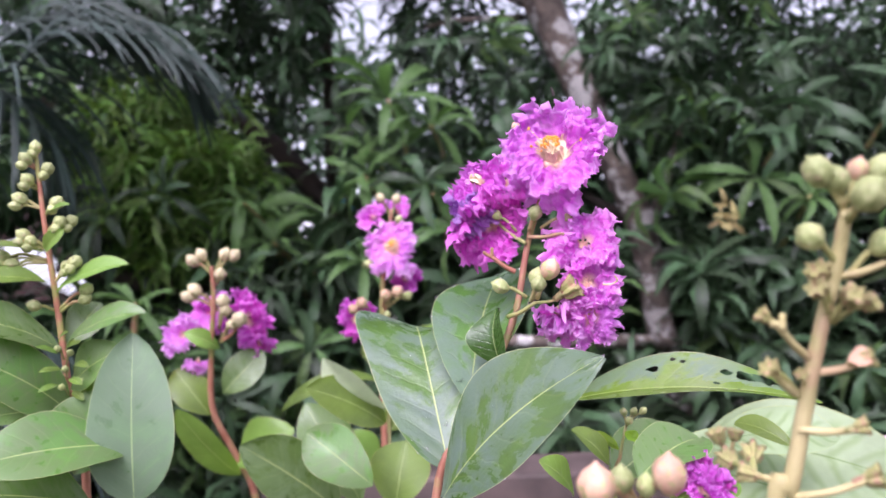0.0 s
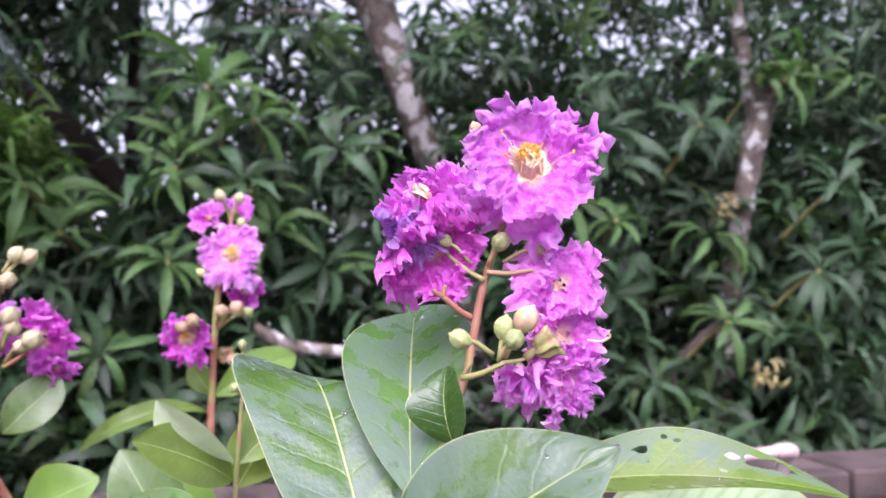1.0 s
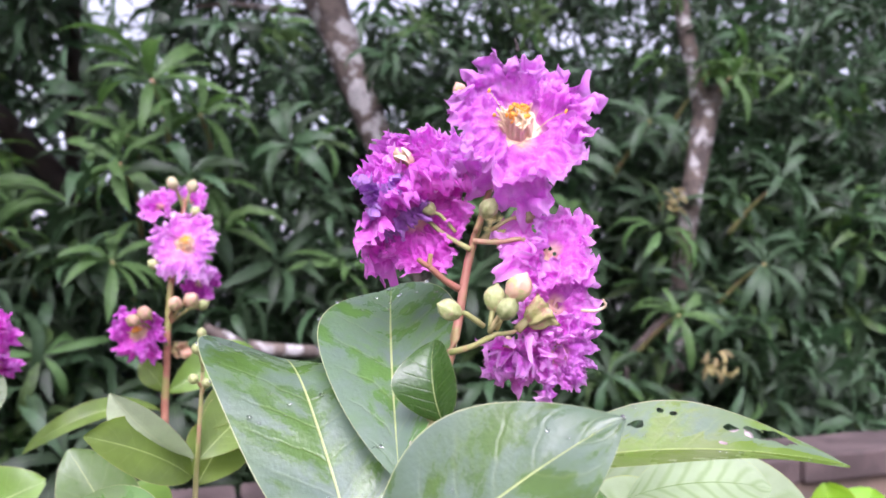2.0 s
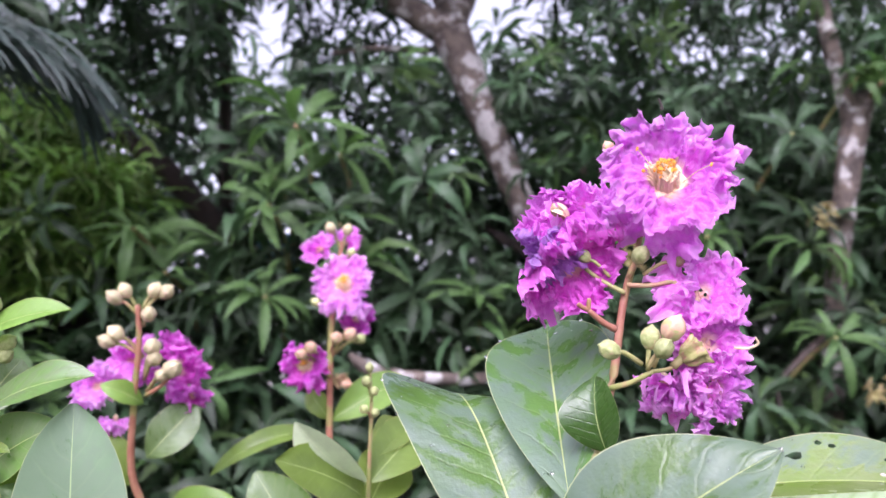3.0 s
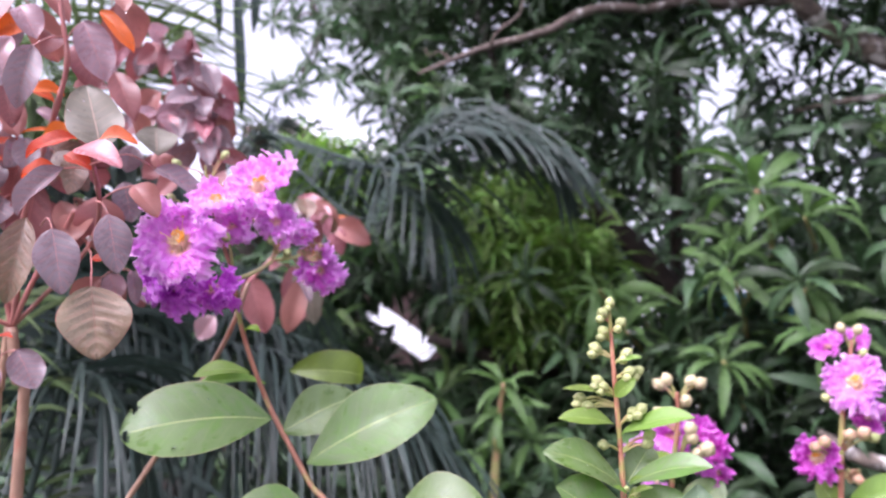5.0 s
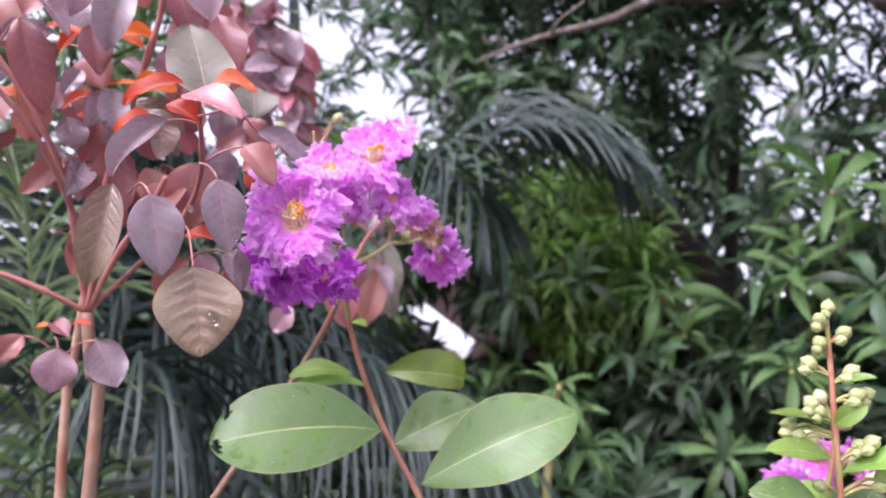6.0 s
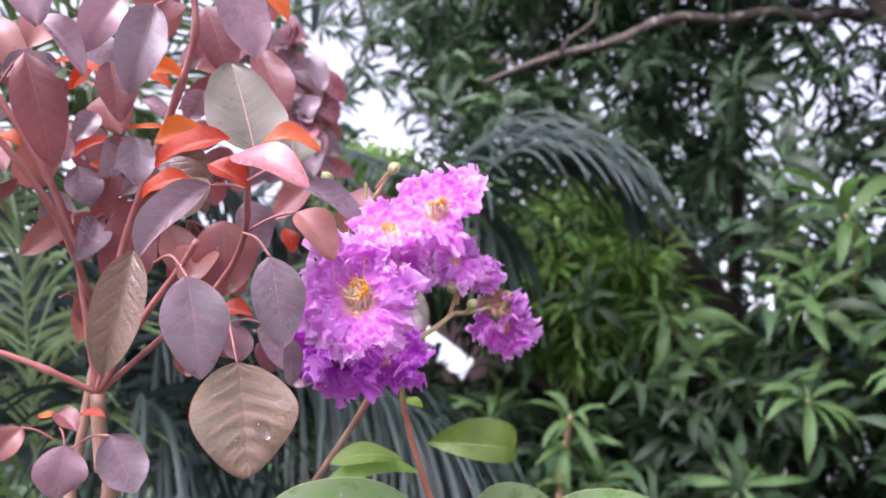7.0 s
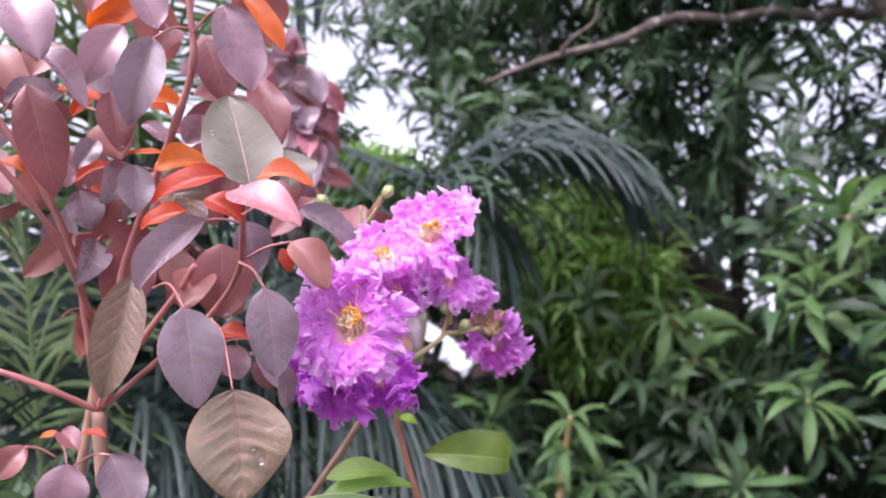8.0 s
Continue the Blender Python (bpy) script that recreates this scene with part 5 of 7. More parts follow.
LEAF_4 = leaf(A, (0.0632, 0.3952, 1.4555), (0.1703, 0.3506, 1.4577), 0.037, M_LEAF_SCAR, (0.25, 0, 1.7), 0.26, 0.42, 0.03, a=0.85, b=0.8, nu=230, nv=120,
     holes=((0.37, 0.58, 0.028, 0.09), (0.45, 0.80, 0.010, 0.05), (0.49, 0.73, 0.012, 0.05), (0.66, 0.55, 0.025, 0.09), (0.73, 0.55, 0.04, 0.17), (0.80, 0.62, 0.045, 0.22), (0.62, 0.15, 0.012, 0.04)))
sprinkle(A, LEAF_2, 42, 0.0009, 1)
sprinkle(A, LEAF_3, 26, 0.0008, 2)
sprinkle(A, LEAF_4, 14, 0.0007, 3)


# the bloom with two tiers further back
B = shoot([(-0.0863, 0.9369, 1.3394), (-0.0858, 0.9381, 1.4206), (-0.0822, 0.9373, 1.5240), (-0.0723, 0.9466, 1.5924), (-0.0696, 0.9491, 1.6203)], 0.0042, 0.0022, "crape-myrtle shoot with two tiers of light purple blooms")
flower(B, (-0.0680, 0.9295, 1.5692), (-0.05, -1, 0.15), 0.0336, M_PETAL_LILAC, 4, cup=0.3)
flower(B, (-0.0923, 0.9664, 1.6135), (-0.7, -0.4, 0.5), 0.0240, M_PETAL, 10, cup=0.6, centre=False)
flower(B, (-0.0637, 0.9805, 1.6213), (0.3, -0.4, 0.8), 0.0192, M_PETAL, 16, cup=0.8, centre=False)
flower(B, (-0.0533, 0.9512, 1.5340), (0.5, -0.7, -0.5), 0.0208, M_PETAL_DEEP, 22, cup=0.7, centre=False)
flower(B, (-0.1083, 0.9119, 1.4840), (-0.35, -1, 0.0), 0.0288, M_PETAL_DEEP, 28, cup=0.2)
flower(B, (-0.0733, 0.9454, 1.4645), (0.5, -0.8, -0.2), 0.012, M_BUD_PINK, 30, cup=0.8, centre=False)
for at, root, r, mt in (((-0.0812, 0.9355, 1.6332), (-0.0699, 0.9506, 1.6065), 0.0075, M_BUD_TAN), ((-0.0625, 0.9489, 1.6328), (-0.0699, 0.9506, 1.6065), 0.0072, M_BUD_TAN), ((-0.0591, 0.9321, 1.6052), (-0.0698, 0.9420, 1.5922), 0.006, M_BUD),
                        ((-0.0765, 0.9090, 1.5117), (-0.0828, 0.9351, 1.4973), 0.0085, M_BUD_PINK), ((-0.0622, 0.9111, 1.5150), (-0.0822, 0.9356, 1.4939), 0.009, M_BUD_PINK), ((-0.0514, 0.9236, 1.5100), (-0.0823, 0.9358, 1.4919), 0.007, M_BUD),
                        ((-0.1026, 0.8852, 1.5031), (-0.0848, 0.9326, 1.4708), 0.0085, M_BUD_PINK), ((-0.1122, 0.8823, 1.4968), (-0.0848, 0.9328, 1.4694), 0.0075, M_BUD_PINK), ((-0.0984, 0.9316, 1.5511), (-0.0819, 0.9358, 1.5376), 0.006, M_BUD)):
    bud(B, at, root, r, mt)
leaf(B, (-0.0857, 0.9377, 1.4239), (-0.1091, 0.9405, 1.4551), 0.024, M_LEAF_YOUNG, (0, 0, 0.2))
B2 = shoot([(-0.0543, 0.6658, 1.3758), (-0.0525, 0.6610, 1.4217), (-0.0502, 0.6562, 1.4675), (-0.0506, 0.6593, 1.4945)], 0.0018, 0.0010, "slender green crape-myrtle shoot with tiny buds", M_STEM_GREEN)
leaf(B2, (-0.0558, 0.6552, 1.4138), (-0.1026, 0.6245, 1.4627), 0.031, M_LEAF_PALE, (-0.2, -0.3, -0.4), 0.5, 0.5, 0.04)
leaf(B2, (-0.0565, 0.6563, 1.4025), (-0.1150, 0.6128, 1.4399), 0.039, M_LEAF_YOUNG, (-0.1, 0, 0.4), 0.4, 0.25, 0.05)
leaf(B, (-0.0831, 0.9383, 1.4226), (0.0016, 0.9686, 1.4607), 0.044, M_LEAF_YOUNG, (0, 0, 0.2), 0.5, 0.3, 0.05)
leaf(B, (-0.0887, 0.9393, 1.4052), (-0.2051, 0.9025, 1.3779), 0.022, M_LEAF_YOUNG, (0, 0, 0.6), 0.9, 0.4, 0.05)
leaf(B2, (-0.0513, 0.6622, 1.4125), (-0.0076, 0.7142, 1.4414), 0.046, M_LEAF_YOUNG, (0.2, 0, 0.3), 0.4, 0.25, 0.05)
leaf(B2, (-0.0523, 0.6725, 1.4285), (-0.0222, 0.7112, 1.4464), 0.028, M_LEAF_YOUNG, (0.2, 0, 0.3), 0.4, 0.25, 0.05)
leaf(B2, (-0.0535, 0.6676, 1.3931), (-0.0324, 0.7118, 1.4212), 0.045, M_LEAF_YOUNG, (0.2, 0, 0.1), 0.3, 0.2, 0.05)
leaf(B2, (-0.0598, 0.5833, 1.3685), (-0.1138, 0.6003, 1.4074), 0.042, M_LEAF_DRY, (-0.1, 0, 0.3), 0.3, 0.2, 0.05)
for at, root, r in (((-0.0510, 0.6530, 1.4950), (-0.0508, 0.6543, 1.4836), 0.0039), ((-0.0535, 0.6475, 1.4856), (-0.0505, 0.6554, 1.4744), 0.0046), ((-0.0483, 0.6492, 1.4783), (-0.0506, 0.6559, 1.4698), 0.0041), ((-0.0557, 0.6493, 1.4660), (-0.0504, 0.6572, 1.4583), 0.0041), ((-0.0477, 0.6510, 1.4629), (-0.0505, 0.6577, 1.4538), 0.0039)):
    bud(B2, at, root, r)

# the shoot with a low-hanging bloom and knobbly bud heads
C = shoot([(-0.2154, 0.8259, 1.2900), (-0.2348, 0.8226, 1.3427), (-0.2557, 0.8091, 1.3970), (-0.2533, 0.8004, 1.4607), (-0.2472, 0.7923, 1.5145), (-0.2482, 0.7903, 1.5492)], 0.0042, 0.0022, "crape-myrtle shoot with a drooping purple bloom and pale buds")
flower(C, (-0.2234, 0.8257, 1.4902), (0.5, -0.8, -0.1), 0.0299, M_PETAL_DEEP, 5, cup=0.6, centre=False)
flower(C, (-0.2584, 0.8293, 1.4969), (-0.2, -0.8, 0.3), 0.0282, M_PETAL, 11, cup=0.6, centre=False)
flower(C, (-0.2870, 0.8164, 1.4782), (-0.6, -0.8, 0.1), 0.0238, M_PETAL_LILAC, 17, cup=0.5, centre=False)
flower(C, (-0.2715, 0.8119, 1.4502), (-0.1, -0.6, -0.9), 0.0167, M_PETAL_LILAC, 23, cup=1.0, centre=False)
flower(C, (-0.2106, 0.8304, 1.4671), (0.4, -0.7, -0.6), 0.0194, M_PETAL_DEEP, 29, cup=0.8, centre=False)
for at, root, r in (((-0.2662, 0.7857, 1.5557), (-0.2476, 0.7958, 1.5391), 0.0080), ((-0.2589, 0.7913, 1.5617), (-0.2476, 0.7956, 1.5403), 0.0075), ((-0.2339, 0.7904, 1.5616), (-0.2451, 0.7955, 1.5451), 0.0075), ((-0.2246, 0.7922, 1.5598), (-0.2446, 0.7957, 1.5439), 0.0078),
                    ((-0.2381, 0.7870, 1.5404), (-0.2454, 0.7971, 1.5302), 0.0080), ((-0.2657, 0.7893, 1.5245), (-0.2454, 0.8001, 1.5036), 0.0085), ((-0.2728, 0.7888, 1.5180), (-0.2454, 0.8002, 1.5024), 0.0080), ((-0.2320, 0.7759, 1.5119), (-0.2451, 0.8021, 1.4858), 0.0090),
                    ((-0.2305, 0.7773, 1.5021), (-0.2452, 0.8024, 1.4828), 0.0080), ((-0.2157, 0.7757, 1.4927), (-0.2430, 0.8039, 1.4727), 0.0100), ((-0.2251, 0.7798, 1.4877), (-0.2431, 0.8041, 1.4715), 0.0070)):
    bud(C, at, root, r, M_BUD_TAN)
twiglet(C, (-0.2443, 0.8041, 1.4692), (-0.2173, 0.7862, 1.4873), 0.002, M_STEM)
leaf(C, (-0.2442, 0.8104, 1.4134), (-0.2035, 0.8226, 1.4561), 0.040, M_LEAF_DRY, (0.1, 0, 0.2), 0.3, 0.2, 0.05)
leaf(C, (-0.2462, 0.8046, 1.4620), (-0.2771, 0.7871, 1.4808), 0.020, M_LEAF_YOUNG, (0, 0, 0.3), 0.6, 0.3, 0.05)
leaf(C, (-0.2350, 0.8229, 1.3366), (-0.1679, 0.8017, 1.3744), 0.052, M_LEAF_YOUNG, (0.1, 0, 0.3), 0.4, 0.25, 0.06)
leaf(C, (-0.2590, 0.8093, 1.3911), (-0.2983, 0.8159, 1.4399), 0.040, M_LEAF_YOUNG, (-0.1, 0, 0.3), 0.4, 0.3, 0.06)
leaf(C, (-0.2264, 0.8034, 1.3290), (-0.2680, 0.7381, 1.4087), 0.034, M_LEAF_YOUNG, (-0.2, 0, -0.2), 0.3, 0.2, 0.05)
leaf(C, (-0.1032, 0.6856, 1.3212), (-0.1772, 0.6404, 1.3904), 0.058, M_LEAF_DRY, (-0.1, 0, 0.4), 0.35, 0.22, 0.05)
leaf(C, (-0.0883, 0.7262, 1.3167), (-0.1423, 0.7400, 1.4094), 0.052, M_LEAF_DRY, (0, 0, 0.3), 0.35, 0.22, 0.05)
leaf(C, (-0.0735, 0.7452, 1.3379), (-0.1105, 0.7423, 1.3779), 0.045, M_LEAF_YOUNG, (0, 0, 0.3), 0.35, 0.22, 0.05)
leaf(C, (-0.0471, 0.6253, 1.3391), (-0.0372, 0.6426, 1.3897), 0.050, M_LEAF_YOUNG, (0.1, 0, 0.3), 0.35, 0.22, 0.05)

# the tall spike of green buds
D = shoot([(-0.2376, 0.5004, 1.4127), (-0.2424, 0.4935, 1.4492), (-0.2459, 0.4855, 1.5069), (-0.2505, 0.4783, 1.5643), (-0.2545, 0.4756, 1.6095)], 0.0026, 0.0013, "crape-myrtle spike with tight green buds above oval leaves")
for at, root, r in (((-0.2537, 0.4742, 1.6141), (-0.2541, 0.4759, 1.6077), 0.0042), ((-0.2578, 0.4703, 1.6064), (-0.2543, 0.4767, 1.6005), 0.0044), ((-0.2456, 0.4731, 1.5999), (-0.2534, 0.4776, 1.5933), 0.0045), ((-0.2574, 0.4718, 1.5935), (-0.2535, 0.4783, 1.5868), 0.0044),
                    ((-0.2626, 0.4723, 1.5814), (-0.2520, 0.4779, 1.5751), 0.0048), ((-0.2417, 0.4761, 1.5785), (-0.2506, 0.4786, 1.5708), 0.0048), ((-0.2386, 0.4739, 1.5662), (-0.2501, 0.4798, 1.5607), 0.0046), ((-0.2342, 0.4787, 1.5670), (-0.2501, 0.4799, 1.5600), 0.0044),
                    ((-0.2609, 0.4731, 1.5585), (-0.2503, 0.4809, 1.5499), 0.0046), ((-0.2571, 0.4742, 1.5549), (-0.2504, 0.4810, 1.5492), 0.0042), ((-0.2724, 0.4696, 1.5457), (-0.2498, 0.4818, 1.5427), 0.0046), ((-0.2673, 0.4710, 1.5407), (-0.2498, 0.4820, 1.5409), 0.0044),
                    ) + (
                    ((-0.2314, 0.4780, 1.5407), (-0.2469, 0.4829, 1.5284), 0.0048), ((-0.2377, 0.4792, 1.5385), (-0.2469, 0.4830, 1.5277), 0.0038), ((-0.2258, 0.4809, 1.5233), (-0.2458, 0.4851, 1.5104), 0.0046), ((-0.2270, 0.4814, 1.5173), (-0.2459, 0.4853, 1.5086), 0.0044),
                    ((-0.2562, 0.4758, 1.5142), (-0.2473, 0.4848, 1.5104), 0.0042), ((-0.2390, 0.4715, 1.4869), (-0.2443, 0.4889, 1.4781), 0.0042), ((-0.2322, 0.4730, 1.4841), (-0.2437, 0.4895, 1.4746), 0.0044), ((-0.2342, 0.4707, 1.4742), (-0.2435, 0.4903, 1.4674), 0.0042),
                    ((-0.2368, 0.4715, 1.4632), (-0.2427, 0.4920, 1.4530), 0.0040), ((-0.2257, 0.4761, 1.4661), (-0.2427, 0.4921, 1.4523), 0.0040)):
    bud(D, at, root, r * (1.08 if at[2] > 1.5 else 0.66))
    side = Vector(((r * 7919) % 0.006 - 0.003, -0.002, -0.0045))
    if at[2] > 1.53:
        bud(D, Vector(at) + side, Vector(root), r * 0.85)
leaf(D, (-0.2505, 0.4781, 1.5481), (-0.2816, 0.4571, 1.5520), 0.008, M_LEAF_YOUNG, (0, 0, 1.4), 0.2, 0.3)
leaf(D, (-0.2495, 0.4762, 1.5481), (-0.2335, 0.4693, 1.5610), 0.012, M_LEAF_YOUNG, (0.4, 0, 0.6), 0.3, 0.3)
leaf(D, (-0.2476, 0.4738, 1.5720), (-0.2290, 0.4683, 1.5761), 0.006, M_LEAF_YOUNG, (0, 0, 1.0), 0.3, 0.3)
leaf(D, (-0.2492, 0.4784, 1.5286), (-0.2834, 0.4541, 1.5307), 0.017, M_LEAF_YOUNG, (0, 0, 1.0), 0.35, 0.3)
leaf(D, (-0.2450, 0.4819, 1.5220), (-0.1947, 0.4733, 1.5377), 0.018, M_LEAF_YOUNG, (0.1, 0, 1.0), 0.4, 0.3)
leaf(D, (-0.2451, 0.4838, 1.4866), (-0.2901, 0.4452, 1.5091), 0.030, M_LEAF_DRY, (0, 0, 0.8), 0.4, 0.25)
leaf(D, (-0.2388, 0.4827, 1.4879), (-0.1825, 0.4685, 1.5071), 0.022, M_LEAF_DRY, (0.1, 0, 0.9), 0.45, 0.3)
leaf(D, (-0.2422, 0.4912, 1.4885), (-0.2288, 0.5058, 1.5146), 0.024, M_LEAF_DRY, (0.2, 0, 0.3), 0.35, 0.2)
leaf(D, (-0.2423, 0.4888, 1.4460), (-0.2793, 0.4392, 1.4877), 0.045, M_LEAF_DRY, (-0.1, 0, 0.55), 0.35, 0.22)
leaf(D, (-0.2386, 0.4857, 1.4613), (-0.1995, 0.4732, 1.4854), 0.030, M_LEAF_DRY, (0.1, 0, 0.4), 0.4, 0.2)
leaf(D, (-0.1918, 0.4697, 1.3921), (-0.1928, 0.4738, 1.4948), 0.052, M_LEAF_SHEEN, (0.1, 0, 0.05), 0.25, 0.14, a=0.85)
leaf(D, (-0.1942, 0.4778, 1.4245), (-0.2599, 0.4165, 1.4274), 0.046, M_LEAF_DRY, (0, 0, 0.6), 0.3, 0.22)
leaf(D, (-0.2153, 0.4695, 1.3896), (-0.2735, 0.4273, 1.4098), 0.046, M_LEAF_DRY, (0, 0, 0.7), 0.3, 0.22)
leaf(D, (-0.2309, 0.4731, 1.4096), (-0.2104, 0.4755, 1.4603), 0.045, M_LEAF_DRY, (0.1, 0, 0.2), 0.3, 0.22)
leaf(D, (-0.2413, 0.4809, 1.4449), (-0.2798, 0.4336, 1.4460), 0.030, M_LEAF_DRY, (0, 0, 0.9), 0.4, 0.22)
leaf(D, (-0.2328, 0.4831, 1.4379), (-0.2086, 0.4948, 1.4605), 0.030, M_LEAF_YOUNG, (0, 0, 0.5), 0.4, 0.22)
for a, b, w in (((-0.2340, 0.4695, 1.4852), (-0.2199, 0.4620, 1.4912), 0.0052),
                ((-0.2381, 0.4689, 1.4839), (-0.2453, 0.4580, 1.4892), 0.0045),
                ((-0.2287, 0.4713, 1.4770), (-0.2162, 0.4644, 1.4757), 0.0052),
                ((-0.2363, 0.4703, 1.4742), (-0.2449, 0.4598, 1.4737), 0.0048),
                ((-0.2323, 0.4717, 1.4680), (-0.2204, 0.4648, 1.4649), 0.0052),
                ((-0.2385, 0.4710, 1.4646), (-0.2459, 0.4610, 1.4616), 0.0048),
                ((-0.2311, 0.4728, 1.4598), (-0.2199, 0.4660, 1.4555), 0.0048),
                ((-0.2366, 0.4684, 1.4907), (-0.2264, 0.4602, 1.4979), 0.0038)):
    leaf(D, a, b, w, M_LEAF_YOUNG, (0, 0, 0.6), 0.4, 0.3, nu=6, nv=4)
for px in ((-0.2625, 0.4557, 1.5025), (-0.2396, 0.4694, 1.5780), (-0.2294, 0.4710, 1.5429), (-0.2737, 0.4475, 1.5131)):
    drop_on(D, px, 0.0010)

E_TOP = 1.5176
# the thick spike of buds seen first on the far side of the main shoot
E = shoot([(0.0826, 0.1951, 1.4508), (0.0865, 0.1944, 1.4640), (0.0915, 0.1897, 1.4935), (0.0966, 0.1865, 1.5156), (0.0984, 0.1838, 1.5283)], 0.0021, 0.0015, "stout crape-myrtle spike with fat pinkish green buds", M_STEM_OLIVE, (0.05, 0.05))
for at, root, r, mt in (((0.0908, 0.1802, 1.5365), (0.0979, 0.1838, 1.5281), 0.0046, M_BUD), ((0.0953, 0.1814, 1.5348), (0.0982, 0.1838, 1.5290), 0.0038, M_BUD), ((0.1013, 0.1833, 1.5372), (0.0987, 0.1837, 1.5296), 0.0030, M_BUD_PINK), ((0.0994, 0.1757, 1.5305), (0.0983, 0.1830, 1.5257), 0.0052, M_BUD),
                        ((0.1067, 0.1834, 1.5370), (0.0989, 0.1839, 1.5264), 0.0044, M_BUD), ((0.0885, 0.1810, 1.5221), (0.0969, 0.1865, 1.5156), 0.0042, M_BUD), ((0.0907, 0.1825, 1.5138), (0.0950, 0.1870, 1.5066), 0.0036, M_BUD), ((0.0893, 0.1807, 1.5101), (0.0946, 0.1872, 1.5040), 0.0032, M_BUD_PINK),
                        ((0.0959, 0.1799, 1.5082), (0.0948, 0.1872, 1.5027), 0.0036, M_BUD), ((0.1007, 0.1811, 1.5067), (0.0951, 0.1873, 1.5024), 0.0030, M_BUD), ((0.1056, 0.1824, 1.5202), (0.0991, 0.1867, 1.5132), 0.0040, M_BUD), ((0.0808, 0.1876, 1.4922), (0.0880, 0.1911, 1.4863), 0.0030, M_BUD),
                        ) + (
                        ((0.0782, 0.2189, 1.4712), (0.0810, 0.2193, 1.4638), 0.0032, M_BUD), ((0.0828, 0.2189, 1.4714), (0.0813, 0.2194, 1.4635), 0.0026, M_BUD_PINK), ((0.0774, 0.2091, 1.4670), (0.0791, 0.1992, 1.4644), 0.0036, M_BUD), ((0.0835, 0.2091, 1.4682), (0.0798, 0.1992, 1.4644), 0.0038, M_BUD),
                        ((0.0869, 0.1858, 1.4909), (0.0898, 0.1911, 1.4869), 0.0020, M_BUD)):
    if at[2] < E_TOP:
        calyx(E, at, root, r * 0.66)
    else:
        bud(E, at, root, r * 0.92, mt)
for at, root, r in (((0.0787, 0.1849, 1.5047), (0.0817, 0.1851, 1.5023), 0.0024), ((0.1013, 0.1848, 1.4942), (0.0978, 0.1869, 1.4928), 0.0030), ((0.0989, 0.1847, 1.4792), (0.0955, 0.1857, 1.4783), 0.0026), ((0.0773, 0.1971, 1.4666), (0.0803, 0.1952, 1.4659), 0.0034), ((0.1008, 0.1843, 1.4679), (0.0970, 0.1864, 1.4664), 0.0034)):
    calyx(E, at, root, r * 0.66)
for a, b in (((0.0915, 0.1897, 1.4935), (0.0816, 0.1850, 1.5027)), ((0.0816, 0.1850, 1.5027), (0.0799, 0.1850, 1.5031)), ((0.0828, 0.1851, 1.5017), (0.0829, 0.1849, 1.5052)), ((0.0921, 0.1899, 1.4909), (0.1012, 0.1859, 1.4936)), ((0.0877, 0.1916, 1.4777), (0.0982, 0.1847, 1.4786)), ((0.0865, 0.1943, 1.4654), (0.0784, 0.1971, 1.4663)),
             ((0.0968, 0.1867, 1.5130), (0.1058, 0.1826, 1.5158)), ((0.0857, 0.1945, 1.4614), (0.0997, 0.1844, 1.4674)), ((0.0880, 0.1911, 1.4857), (0.0811, 0.1877, 1.4915))):
    twiglet(E, a, b, 0.0010, M_STEM_OLIVE)
leaf(E, (0.0973, 0.1858, 1.4937), (0.1026, 0.1838, 1.4947), 0.006, M_BUD_PINK, (0, 0, 0.6), 0.5, name="withered_petal", nu=6, nv=4)

# a low cluster of half-open buds between the two
Q = shoot([(0.0517, 0.2102, 1.4411), (0.0528, 0.2095, 1.4527), (0.0552, 0.2092, 1.4584)], 0.0022, 0.0012, "low crape-myrtle tip with peach-coloured half-open buds", M_STEM_GREEN)
for at, r, mt in (((0.0409, 0.1966, 1.4647), 0.0056, M_BUD_PINK), ((0.0586, 0.1968, 1.4668), 0.0052, M_BUD_PINK), ((0.0485, 0.2038, 1.4643), 0.0038, M_BUD), ((0.0548, 0.2040, 1.4626), 0.0032, M_BUD)):
    bud(Q, at, (0.0539, 0.2094, 1.4548), r, mt, (0, -0.1, 1))
flower(Q, (0.0932, 0.2810, 1.4395), (0.1, -0.7, 0.6), 0.012, M_PETAL_DEEP, 8, cup=0.7, centre=False)
R = shoot([(0.0943, 0.4418, 1.3898), (0.0981, 0.4403, 1.4172), (0.1043, 0.4436, 1.4378)], 0.0012, 0.0008, "thin crape-myrtle tip with lime leaves and tiny buds", M_STEM_GREEN)
for at in ((0.1010, 0.4391, 1.4413), (0.1064, 0.4379, 1.4416), (0.1113, 0.4369, 1.4419), (0.1038, 0.4386, 1.4362)):
    bud(R, at, (0.1025, 0.4410, 1.4330), 0.0026)
leaf(R, (0.0974, 0.4403, 1.4200), (0.0807, 0.4333, 1.4295), 0.010, M_LIME, (0, 0, 0.8), 0.4, 0.3)
leaf(R, (0.1014, 0.4393, 1.4303), (0.1066, 0.4332, 1.4258), 0.007, M_LIME, (0, 0, 0.8), 0.4, 0.3)
leaf(R, (0.0973, 0.4614, 1.3984), (0.1460, 0.4917, 1.4170), 0.045, M_LEAF_DRY, (0.1, 0, 0.4), 0.3, 0.2)
leaf(R, (0.0687, 0.3208, 1.4387), (0.0518, 0.3094, 1.4569), 0.012, M_LEAF_YOUNG, (0, 0, 0.7), 0.4, 0.3)

